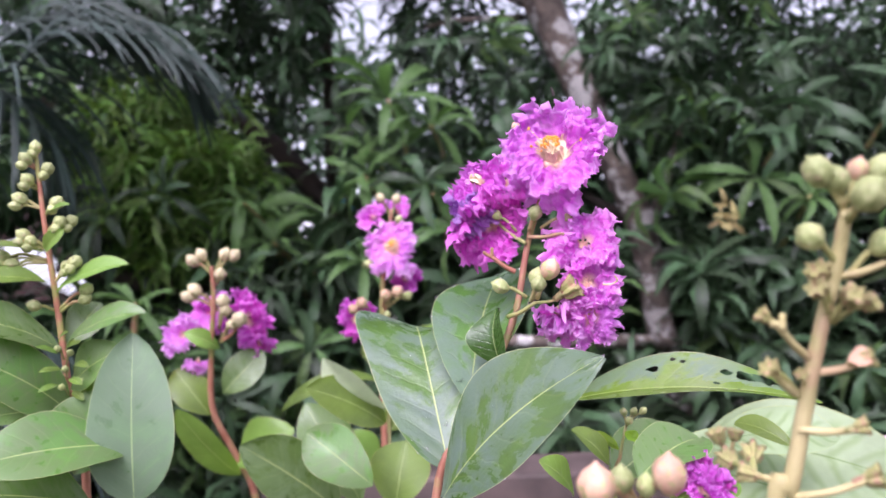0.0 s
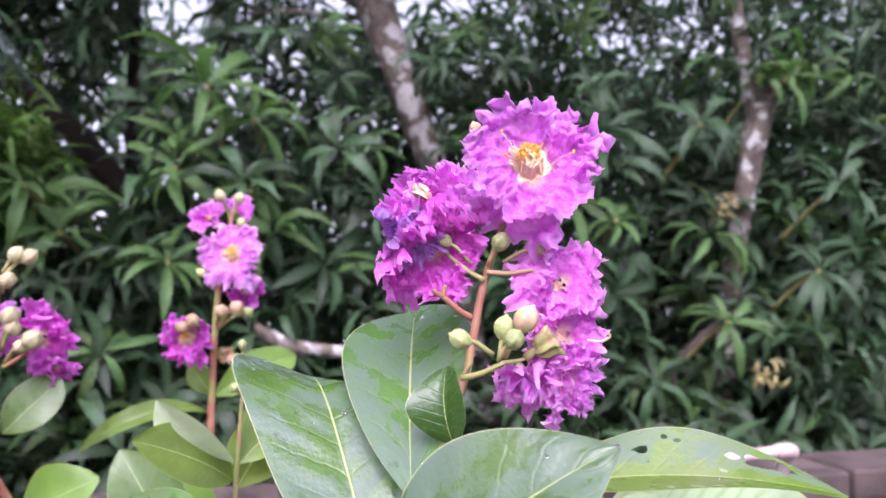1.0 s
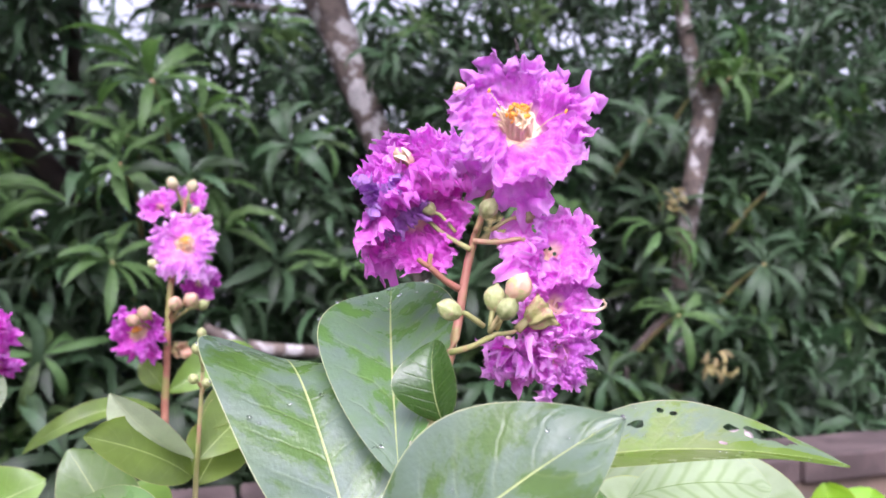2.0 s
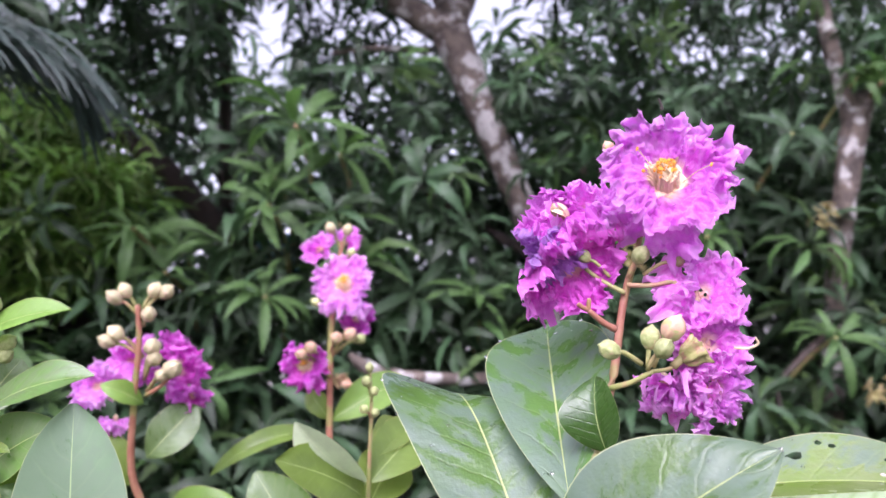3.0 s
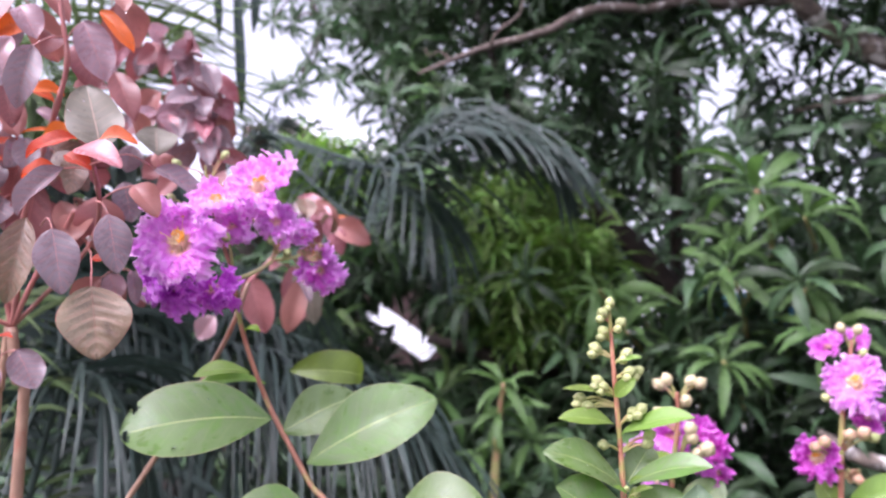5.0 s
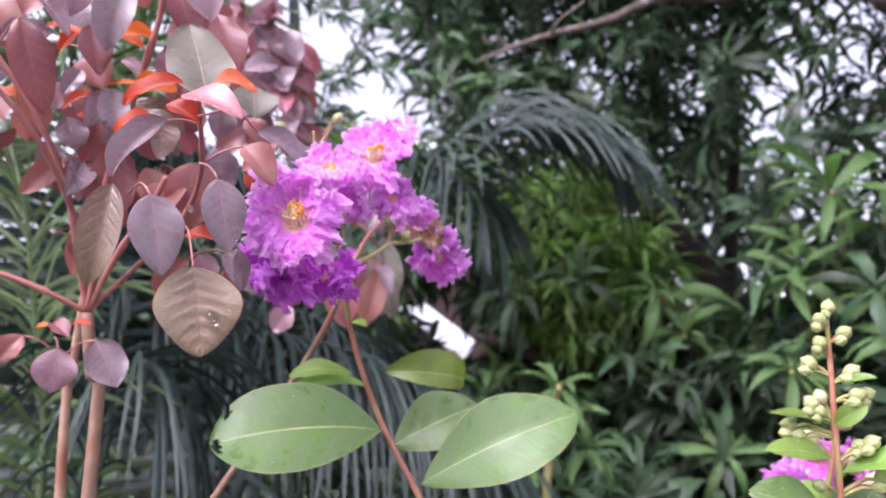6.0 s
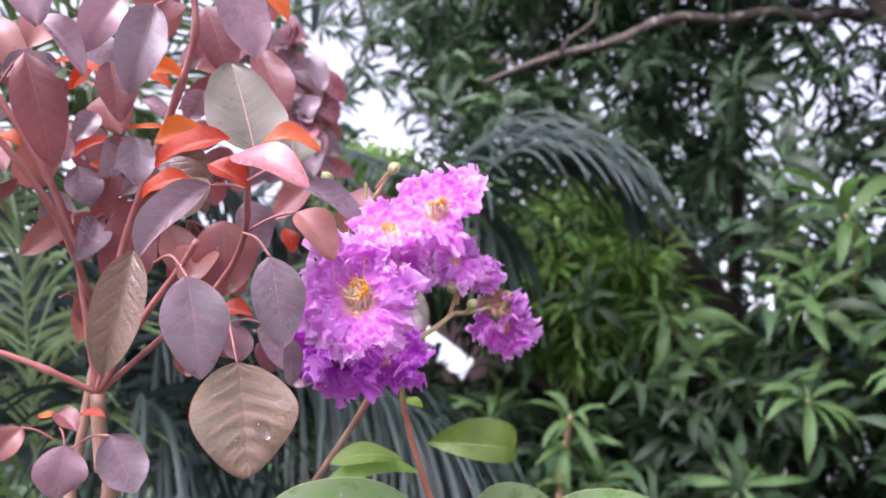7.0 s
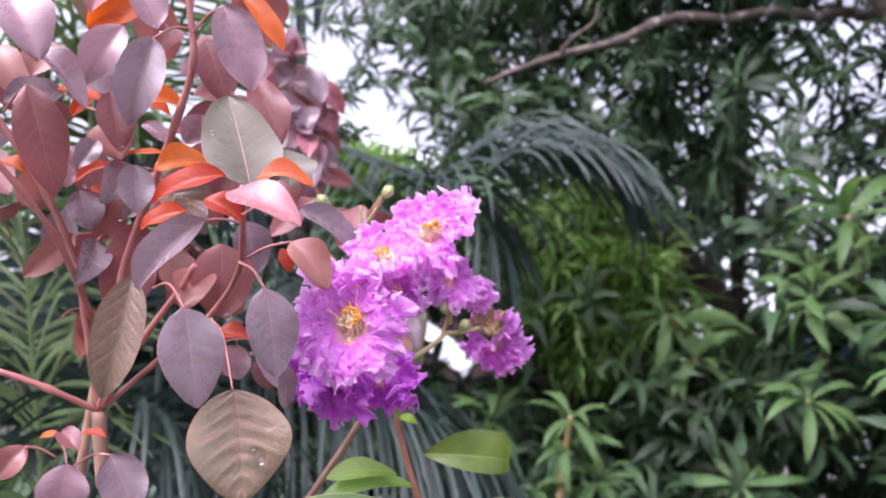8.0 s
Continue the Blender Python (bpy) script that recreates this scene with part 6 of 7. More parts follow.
leaf(R, (0.0534, 0.3211, 1.4283), (0.0391, 0.3099, 1.4454), 0.014, M_LEAF_YOUNG, (0, 0, 0.7), 0.4, 0.3)
leaf(Q, (0.0705, 0.2804, 1.4443), (0.0990, 0.3003, 1.4539), 0.026, M_LEAF_DRY, (0, 0, 0.6), 0.4, 0.25)
leaf(Q, (0.1256, 0.2807, 1.4537), (0.1125, 0.3002, 1.4594), 0.009, M_LEAF_YOUNG, (0, 0, 0.9), 0.5, 0.3)
leaf(Q, (0.0820, 0.2813, 1.4329), (0.1080, 0.2912, 1.4403), 0.022, M_LEAF_YOUNG, (0, 0, 0.7), 0.4, 0.25)
# broad pale ribbed leaves and a lime shrub low down by the wall
W = thing("broad_leaf_plant", (0.35, 0.62, 0), "plant with broad pale green ribbed leaves beside the shrubs", "plant")
stem(W, [(0.35, 0.62, 0.0), (0.34, 0.60, 0.7), (0.33, 0.58, 1.2), (0.2727, 0.5705, 1.3073)], 0.012, 0.006, M_STEM_GREEN)
leaf(W, (0.1820, 0.5665, 1.3942), (0.2939, 0.4928, 1.3779), 0.070, M_BLADE, (0.0, 0, 0.5), 0.6, 0.2, 0.04, nu=22, nv=12, a=1.1, b=0.6, pucker=0.02)
leaf(W, (0.2379, 0.4945, 1.3640), (0.1368, 0.5146, 1.3924), 0.060, M_BLADE, (-0.1, 0, 0.7), 0.5, 0.2, 0.05, nu=20, nv=12)
leaf(W, (0.1569, 0.5317, 1.3611), (0.1755, 0.5474, 1.3957), 0.050, M_LEAF_DRY, (0.0, 0, 0.5), 0.4, 0.25, 0.05, nu=16, nv=10)
leaf(W, (0.1696, 0.4980, 1.4078), (0.2311, 0.4588, 1.4172), 0.040, M_BLADE, (0.0, 0, 0.9), 0.5, 0.2, 0.04, nu=20, nv=12)
L = thing("lime_shrub", (0.62, 0.66, 0), "small shrub with bright lime-green leaves", "shrub")
stem(L, [(0.62, 0.66, 0.0), (0.6, 0.65, 0.8), (0.56, 0.62, 1.25), (0.5132, 0.7059, 1.2625)], 0.008, 0.003, M_STEM_GREEN)
for a, b, w in (((0.5132, 0.7059, 1.2625), (0.4567, 0.6955, 1.3240), 0.05), ((0.5241, 0.7033, 1.2727), (0.5084, 0.7049, 1.3377), 0.05), ((0.4824, 0.6917, 1.2656), (0.4155, 0.6635, 1.3121), 0.045), ((0.5344, 0.7014, 1.2668), (0.5746, 0.7120, 1.3244), 0.05), ((0.5331, 0.7137, 1.2918), (0.5236, 0.7136, 1.3349), 0.04)):
    leaf(L, a, b, w, M_LIME, (0, 0, 0.5), 0.4, 0.2)

# the shoot with the large round bloom beside the copper bush
F = shoot([(-0.4857, 0.4951, 1.4208), (-0.5133, 0.4922, 1.4592), (-0.5528, 0.4795, 1.5210), (-0.5688, 0.4559, 1.5809), (-0.5660, 0.4324, 1.6275), (-0.5798, 0.4174, 1.6787), (-0.5849, 0.4096, 1.7064)], 0.0026, 0.0013, "tall crape-myrtle shoot with a full violet bloom head")
flower(F, (-0.5355, 0.3395, 1.6380), (0.42, -0.9, 0.12), 0.0305, M_PETAL_LILAC, 6, cup=0.25)
flower(F, (-0.5493, 0.4377, 1.7050), (0.30, -0.9, 0.35), 0.0315, M_PETAL_LILAC, 12, cup=0.3)
flower(F, (-0.5564, 0.3972, 1.6808), (0.1, -0.85, 0.45), 0.026, M_PETAL_LILAC, 18, cup=0.4)
flower(F, (-0.5567, 0.3750, 1.6642), (0.3, -0.8, 0.5), 0.020, M_PETAL_LILAC, 24, cup=0.6, centre=False)
flower(F, (-0.5428, 0.4541, 1.6781), (0.6, -0.7, -0.1), 0.022, M_PETAL_LILAC, 30, cup=0.5, centre=False)
flower(F, (-0.5588, 0.3657, 1.6158), (0.2, -0.6, -0.7), 0.026, M_PETAL_VIOLET, 36, cup=0.6, centre=False)
flower(F, (-0.5454, 0.3845, 1.6137), (0.5, -0.5, -0.7), 0.024, M_PETAL_VIOLET, 42, cup=0.6, centre=False)
flower(F, (-0.5723, 0.3636, 1.6192), (-0.1, -0.8, -0.4), 0.020, M_PETAL_VIOLET, 48, cup=0.6, centre=False)
flower(F, (-0.5474, 0.4664, 1.6793), (0.5, -0.8, 0.1), 0.021, M_PETAL_LILAC, 60, cup=0.5, centre=False)
flower(F, (-0.5574, 0.4178, 1.6665), (0.6, -0.8, 0.0), 0.021, M_PETAL_LILAC, 66, cup=0.5, centre=False)
flower(F, (-0.5325, 0.4826, 1.6705), (0.6, -0.7, 0.2), 0.014, M_PETAL_LILAC, 72, cup=0.7, centre=False)
flower(F, (-0.5258, 0.5034, 1.6455), (0.5, -0.8, -0.35), 0.0255, M_PETAL, 54, cup=0.5, centre=False)
flower(F, (-0.5261, 0.4901, 1.6548), (0.3, -0.8, 0.4), 0.012, M_BUD_PINK, 57, cup=0.9)
twiglet(F, (-0.5499, 0.4203, 1.6241), (-0.5385, 0.4511, 1.6448), 0.0018)
twiglet(F, (-0.5385, 0.4511, 1.6448), (-0.5212, 0.4648, 1.6507), 0.0016)
twiglet(F, (-0.5417, 0.4502, 1.6408), (-0.5355, 0.4493, 1.6630), 0.0014)
twiglet(F, (-0.5816, 0.4139, 1.6926), (-0.6059, 0.3961, 1.7200), 0.0016)
twiglet(F, (-0.5833, 0.4104, 1.7066), (-0.5724, 0.4123, 1.7272), 0.0015)
twiglet(F, (-0.5849, 0.4096, 1.7064), (-0.5858, 0.4068, 1.7190), 0.0012)
for at, root, r, mt in (((-0.6068, 0.3956, 1.7196), (-0.5978, 0.4021, 1.7103), 0.0046, M_BUD), ((-0.5694, 0.4113, 1.7287), (-0.5802, 0.4103, 1.7158), 0.0046, M_BUD), ((-0.5370, 0.4433, 1.6603), (-0.5369, 0.4509, 1.6503), 0.0046, M_BUD), ((-0.5335, 0.4470, 1.6628), (-0.5363, 0.4512, 1.6504), 0.0040, M_BUD), ((-0.5269, 0.4526, 1.6510), (-0.5320, 0.4544, 1.6455), 0.0042, M_BUD), ((-0.5965, 0.3842, 1.6868), (-0.5857, 0.3916, 1.6778), 0.0040, M_BUD), ((-0.5501, 0.4014, 1.6558), (-0.5590, 0.4230, 1.6358), 0.005, M_BUD)):
    bud(F, at, root, r, mt)
leaf(F, (-0.6308, 0.6121, 1.5480), (-0.5768, 0.6757, 1.5444), 0.047, M_LEAF_YOUNG, (0.1, 0, 0.15), 0.6, 0.2, 0.05, tip_bend=0.35, lop=0.6, nu=22, nv=12)
leaf(F, (-0.5820, 0.5111, 1.5371), (-0.6310, 0.4647, 1.5250), 0.018, M_LEAF_YOUNG, (0, 0, 1.2), 0.6, 0.3)
leaf(F, (-0.5848, 0.4781, 1.5837), (-0.5668, 0.4762, 1.5832), 0.008, M_LIME, (0, 0, 0.9), 0.9, 0.3)
sprinkle(F, leaf(F, (-0.5467, 0.4790, 1.5084), (-0.6306, 0.3919, 1.4916), 0.072, M_LEAF_DRY, (-0.1, 0, 0.5), 0.4, 0.2, 0.04, a=1.35, b=0.58, nu=60, nv=32, holes=((0.97, 0.3, 0.03, 0.5), (0.90, -0.9, 0.03, 0.2))), 14, 0.0012, 5)
leaf(F, (-0.5388, 0.4846, 1.4977), (-0.4926, 0.5285, 1.5318), 0.044, M_LEAF_DRY, (0.1, 0, 0.4), 0.35, 0.22, 0.05)
leaf(F, (-0.5144, 0.4891, 1.4735), (-0.4150, 0.5312, 1.5342), 0.062, M_LEAF_DRY, (0.1, 0, 0.5), 0.35, 0.18, 0.04, a=1.35, b=0.58, nu=18, nv=10)

leaf(F, (-0.4386, 0.5026, 1.4316), (-0.3579, 0.5124, 1.4579), 0.052, M_LEAF_DRY, (0.1, 0, 0.7), 0.4, 0.22)
leaf(F, (-0.4931, 0.4875, 1.4235), (-0.5440, 0.4380, 1.4426), 0.040, M_LEAF_DRY, (-0.1, 0, 0.7), 0.4, 0.22)
leaf(F, (-0.5887, 0.4941, 1.5466), (-0.6261, 0.4627, 1.5407), 0.018, M_LEAF_YOUNG, (0, 0, 1.0), 0.5, 0.25)

# ---- copper bush ----
K = thing("copper_bush", (-0.7312, 0.4206, 1.2310), "copper-leaved bush with wine-red, orange and grey-purple wet leaves", "shrub")
K.location.z = 0
WORLD_OF[K] = Matrix.Translation(K.location)
kx, ky = K.location.xy
NODE = (-0.7320, 0.3567, 1.5745)
stem(K, [(kx, ky, 0), (kx, ky, 0.8), (-0.7277, 0.3766, 1.4788), (-0.7293, 0.3667, 1.5281), NODE], (0.011, 0.009, 0.0048, 0.0042, 0.0046), None, M_COP_BARK, "main_stem", 12, 0.04, 8)
stem(K, [(kx - 0.03, ky + 0.02, 0), (kx - 0.03, ky + 0.02, 0.9), (-0.7756, 0.3879, 1.4673), (-0.7695, 0.3806, 1.5244), (-0.7617, 0.3741, 1.5817), (-0.7568, 0.3724, 1.6048)], (0.009, 0.007, 0.0038, 0.0034, 0.0030, 0.0026), None, M_COP_BARK, "main_stem", 12, 0.04, 8)
stem(K, [NODE, (-0.7318, 0.3346, 1.6327), (-0.7324, 0.3230, 1.6628), (-0.7343, 0.2980, 1.6995), (-0.7503, 0.2709, 1.7386), (-0.7682, 0.2568, 1.7642)], 0.0024, 0.0018, M_COP_STEM, "branch", 10, 0.04, 6, (0.35, 0.6))
stem(K, [(-0.7271, 0.3376, 1.6297), (-0.7082, 0.2946, 1.6683), (-0.7092, 0.2664, 1.6940), (-0.7184, 0.2465, 1.7136)], 0.0020, 0.0017, M_COP_STEM, "branch", 10, 0.04, 6, (0.4, 0.7))
stem(K, [NODE, (-0.7423, 0.3261, 1.5870), (-0.7585, 0.3046, 1.5949), (-0.7750, 0.2839, 1.5985)], 0.0020, 0.0017, M_COP_STEM, "branch", 10, 0.04, 6, (0.33,))
stem(K, [NODE, (-0.7132, 0.3435, 1.6067), (-0.6991, 0.3299, 1.6578), (-0.6773, 0.3214, 1.7043), (-0.6558, 0.3136, 1.7454), (-0.6432, 0.3082, 1.7796), (-0.6459, 0.3004, 1.8141), (-0.6479, 0.2941, 1.8423)], 0.0025, 0.0017, M_COP_STEM, "branch", 10, 0.04, 6, (0.42, 0.58, 0.72))
stem(K, [NODE, (-0.6967, 0.3452, 1.6133), (-0.6557, 0.3364, 1.6535), (-0.6410, 0.3303, 1.6661)], 0.0024, 0.0017, M_COP_STEM, "branch", 10, 0.04, 6, (0.4, 0.8))
stem(K, [NODE, (-0.6971, 0.3582, 1.6036), (-0.6409, 0.3469, 1.6389), (-0.5908, 0.3119, 1.6611), (-0.5645, 0.2817, 1.6822), (-0.5546, 0.2677, 1.6932)], 0.0020, 0.0013, M_COP_STEM, "branch", 10, 0.04, 6, (0.45, 0.7))
stem(K, [(-0.7468, 0.5095, 1.4006), (-0.7006, 0.5177, 1.4788), (-0.6341, 0.5098, 1.5766), (-0.6133, 0.5099, 1.6321)], 0.0030, 0.0024, M_COP_BARK, "branch", 10, 0.04, 6)
stem(K, [(kx + 0.05, ky + 0.05, 0), (kx + 0.06, ky + 0.05, 0.8), (-0.7794, 0.5036, 1.3456), (-0.7468, 0.5095, 1.4006)], 0.006, 0.0036, M_COP_BARK, "main_stem", 10, 0.04, 6)
leaf(K, (-0.5678, 0.2947, 1.6027), (-0.5544, 0.2958, 1.5539), 0.0455, M_COP_BROWN, (0.1, 0, 0.0), 0.22, 0.06, 0.03, stalk=(-0.6403, 0.3473, 1.6383), a=0.85, b=0.64, pucker=0.020, nu=36, nv=18)
leaf(K, (-0.5485, 0.2846, 1.6499), (-0.5397, 0.2907, 1.6111), 0.0235, M_COP_GREY, (0.1, 0, 0.1), 0.25, 0.08, 0.03, stalk=(-0.5762, 0.2962, 1.6631), a=0.9, b=0.64)
leaf(K, (-0.5769, 0.2663, 1.6374), (-0.5650, 0.2713, 1.5947), 0.0275, M_COP_GREY, (-0.05, 0, 0.05), 0.25, 0.1, 0.03, stalk=(-0.6461, 0.3078, 1.6497), a=0.85, b=0.64, pucker=0.006)
leaf(K, (-0.6557, 0.3018, 1.6547), (-0.6612, 0.2996, 1.5893), 0.0260, M_COP_BROWN, (-0.2, 0, 0.0), 0.3, 0.3, 0.03, a=0.9)
leaf(K, (-0.5649, 0.2598, 1.6759), (-0.5857, 0.2470, 1.6425), 0.0180, M_COP_GREY, (-0.2, 0, 0.8), 0.3, 0.5, 0.04, stalk=(-0.5551, 0.2704, 1.6770))
leaf(K, (-0.5683, 0.2881, 1.6985), (-0.5929, 0.2892, 1.7468), 0.0385, M_COP_GREEN, (0.1, 0, 0.05), 0.15, 0.02, 0.03, a=0.80, b=0.62, nu=20, nv=12)
leaf(K, (-0.6444, 0.4076, 1.7335), (-0.6600, 0.4168, 1.7632), 0.0360, M_COP_GREEN, (0.1, 0, 0.05), 0.2, 0.1, 0.03, a=1.0, b=0.7)
leaf(K, (-0.5496, 0.2543, 1.6869), (-0.5133, 0.2609, 1.6740), 0.0200, M_COP_ROSE, (0.1, 0, 0.7), 0.3, 0.15, 0.03)
leaf(K, (-0.6540, 0.3181, 1.7572), (-0.6706, 0.2981, 1.7564), 0.0130, M_COP_ORANGE, (0, 0, 0.7), 0.4, 0.3)
leaf(K, (-0.7213, 0.2823, 1.7596), (-0.6949, 0.2971, 1.7547), 0.0080, M_COP_ORANGE, (0, 0, 0.9), 0.4, 0.3)
leaf(K, (-0.6425, 0.3298, 1.7267), (-0.6625, 0.3094, 1.7181), 0.0190, M_COP_ORANGE, (0, 0, 0.7), 0.4, 0.3)
leaf(K, (-0.6999, 0.2984, 1.7334), (-0.7021, 0.2895, 1.7132), 0.0130, M_COP_GREY, (0, 0, 0.4), 0.4, 0.3)
leaf(K, (-0.5574, 0.2600, 1.6958), (-0.5814, 0.2447, 1.6796), 0.0140, M_COP_ORANGE, (-0.1, 0, 0.9), 0.5, 0.3)
leaf(K, (-0.5486, 0.2700, 1.6975), (-0.5262, 0.2820, 1.6967), 0.0130, M_COP_ORANGE, (0.1, 0, 0.9), 0.5, 0.3)
leaf(K, (-0.5731, 0.2648, 1.6871), (-0.5575, 0.2746, 1.6787), 0.0130, M_COP_ORANGE, (0.1, 0, 0.5), 0.4, 0.3)
leaf(K, (-0.5842, 0.2658, 1.6814), (-0.6025, 0.2581, 1.6710), 0.0120, M_COP_ORANGE, (0, 0, 0.9), 0.4, 0.3)
leaf(K, (-0.6081, 0.3740, 1.7092), (-0.5785, 0.4047, 1.6891), 0.0200, M_COP_GREY, (0.2, 0, 0.7), 0.3, 0.25, stalk=(-0.5540, 0.2703, 1.6808))
leaf(K, (-0.5573, 0.3095, 1.6763), (-0.5379, 0.3179, 1.6545), 0.0190, M_COP_RED, (0.2, 0, 0.3), 0.4, 0.25, stalk=(-0.5833, 0.3038, 1.6643))
leaf(K, (-0.6063, 0.2897, 1.7985), (-0.5926, 0.3049, 1.7557), 0.0275, M_COP_PINK, (0.1, 0, 0.2), 0.3, 0.15, stalk=(-0.6439, 0.3049, 1.7953))
leaf(K, (-0.6199, 0.3129, 1.8200), (-0.5976, 0.3302, 1.7902), 0.0140, M_COP_ORANGE, (0.2, 0, 0.4), 0.4, 0.3)
leaf(K, (-0.6395, 0.2760, 1.7785), (-0.6467, 0.2753, 1.7307), 0.0240, M_COP_GREY, (-0.2, 0, 0.2), 0.35, 0.35, stalk=(-0.6454, 0.3036, 1.7983))
leaf(K, (-0.6619, 0.2739, 1.7879), (-0.6729, 0.2636, 1.7508), 0.0200, M_COP_PINK, (-0.1, 0, 0.4), 0.35, 0.3)
leaf(K, (-0.6889, 0.2259, 1.7850), (-0.6640, 0.2339, 1.7511), 0.0290, M_COP_PINK, (0, 0, 0.3), 0.3, 0.2)
leaf(K, (-0.6890, 0.2466, 1.7658), (-0.6615, 0.2608, 1.7363), 0.0160, M_COP_PINK, (0.2, 0, 0.6), 0.3, 0.4)
leaf(K, (-0.6981, 0.2508, 1.7481), (-0.6934, 0.2747, 1.6942), 0.0255, M_COP_RED, (0, 0, 0.05), 0.3, 0.15, stalk=(-0.7192, 0.2536, 1.7351))
leaf(K, (-0.6677, 0.2777, 1.7512), (-0.6585, 0.2827, 1.7195), 0.0200, M_COP_RED, (0, 0, 0.2), 0.3, 0.2)
leaf(K, (-0.6639, 0.2976, 1.7163), (-0.6588, 0.2995, 1.6894), 0.0200, M_COP_GREY, (0, 0, 0.1), 0.3, 0.2)
leaf(K, (-0.7044, 0.3188, 1.5480), (-0.7046, 0.3183, 1.5193), 0.0270, M_COP_PINK, (0, 0, 0.2), 0.2, 0.1, stalk=(-0.7251, 0.3296, 1.5549))
leaf(K, (-0.6825, 0.3289, 1.5558), (-0.6658, 0.3374, 1.5267), 0.0270, M_COP_GREY, (0.1, 0, 0.2), 0.2, 0.1, stalk=(-0.7190, 0.3348, 1.5439))
leaf(K, (-0.7350, 0.3131, 1.5543), (-0.7409, 0.3020, 1.5352), 0.0170, M_COP_RED, (0, 0, 0.5), 0.4, 0.3, stalk=(-0.7280, 0.3293, 1.5479))
leaf(K, (-0.7058, 0.3266, 1.5639), (-0.6846, 0.3261, 1.5650), 0.0070, M_COP_ORANGE, (0, 0, 0.8), 0.4, 0.3)
leaf(K, (-0.7167, 0.3208, 1.5644), (-0.6982, 0.3207, 1.5556), 0.0130, M_COP_RED, (0, 0, 0.4), 0.4, 0.3)
leaf(K, (-0.7178, 0.3204, 1.5633), (-0.7271, 0.3162, 1.5597), 0.0050, M_COP_ORANGE, (0, 0, 0.8), 0.4, 0.3)
leaf(K, (-0.6191, 0.3326, 1.7778), (-0.5984, 0.3395, 1.7377), 0.0220, M_COP_RED, (0.2, 0, 0.1), 0.3, 0.2)
leaf(K, (-0.6532, 0.3214, 1.8036), (-0.6402, 0.3353, 1.7653), 0.0260, M_COP_RED, (0.1, 0, 0.1), 0.3, 0.1)
leaf(K, (-0.6781, 0.2952, 1.8128), (-0.6968, 0.2776, 1.7927), 0.0200, M_COP_ORANGE, (0, 0, 0.5), 0.4, 0.3)
leaf(K, (-0.6561, 0.2727, 1.8111), (-0.6410, 0.2796, 1.7856), 0.0220, M_COP_PINK, (0, 0, 0.4), 0.3, 0.2)
leaf(K, (-0.5636, 0.3227, 1.6177), (-0.5653, 0.3320, 1.5939), 0.0110, M_COP_GREY, (0.5, 0, 0.1), 0.3, 0.2)
leaf(K, (-0.6305, 0.3426, 1.6293), (-0.6128, 0.3522, 1.6281), 0.0120, M_COP_ORANGE, (0.2, 0, 0.8), 0.4, 0.3)
leaf(K, (-0.7019, 0.3389, 1.6941), (-0.7147, 0.3434, 1.6339), 0.0324, M_COP_RED, (0, 0, 0.1), 0.25, 0.12)
leaf(K, (-0.6495, 0.3569, 1.6837), (-0.6490, 0.3653, 1.6398), 0.0379, M_COP_RED, (0, 0, 0.1), 0.25, 0.10)
leaf(K, (-0.6934, 0.3571, 1.6819), (-0.6840, 0.3683, 1.6479), 0.0237, M_COP_RED, (0.1, 0, 0.1), 0.3, 0.2)
leaf(K, (-0.6932, 0.3079, 1.7629), (-0.6700, 0.3218, 1.7538), 0.0101, M_COP_ORANGE, (0.1, 0, 0.8), 0.5, 0.3)
leaf(K, (-0.7091, 0.2993, 1.7641), (-0.7220, 0.2955, 1.7481), 0.0101, M_COP_ORANGE, (-0.1, 0, 0.7), 0.5, 0.3)
leaf(K, (-0.6758, 0.3508, 1.7658), (-0.6852, 0.3494, 1.7471), 0.0173, M_COP_PINK, (0.1, 0, 0.3), 0.3, 0.2)
leaf(K, (-0.7096, 0.3348, 1.7565), (-0.6935, 0.3452, 1.7462), 0.0122, M_COP_PINK, (0.1, 0, 0.6), 0.3, 0.2)
leaf(K, (-0.6807, 0.3312, 1.7342), (-0.7063, 0.3188, 1.7283), 0.0055, M_COP_ORANGE, (0, 0, 0.9), 0.4, 0.3)
leaf(K, (-0.7300, 0.3093, 1.7122), (-0.7039, 0.3206, 1.7259), 0.0089, M_COP_ORANGE, (0, 0, 0.8), 0.4, 0.3)
leaf(K, (-0.7202, 0.3148, 1.7106), (-0.7103, 0.3212, 1.7042), 0.0089, M_COP_ORANGE, (0, 0, 0.6), 0.4, 0.3)
leaf(K, (-0.7150, 0.2931, 1.7188), (-0.7160, 0.2953, 1.7045), 0.0099, M_COP_PINK, (0, 0, 0.3), 0.3, 0.2)
leaf(K, (-0.7269, 0.3119, 1.7071), (-0.7205, 0.3195, 1.6841), 0.0213, M_COP_GREY, (0, 0, 0.2), 0.3, 0.15)
leaf(K, (-0.7326, 0.3419, 1.7145), (-0.7411, 0.3435, 1.6818), 0.0242, M_COP_RED, (0, 0, 0.2), 0.3, 0.15)
leaf(K, (-0.7600, 0.2810, 1.7182), (-0.7474, 0.2887, 1.7126), 0.0121, M_COP_ORANGE, (0, 0, 0.8), 0.4, 0.3)
leaf(K, (-0.7852, 0.3394, 1.7025), (-0.7821, 0.3478, 1.6660), 0.0229, M_COP_GREY, (0, 0, 0.2), 0.3, 0.2)
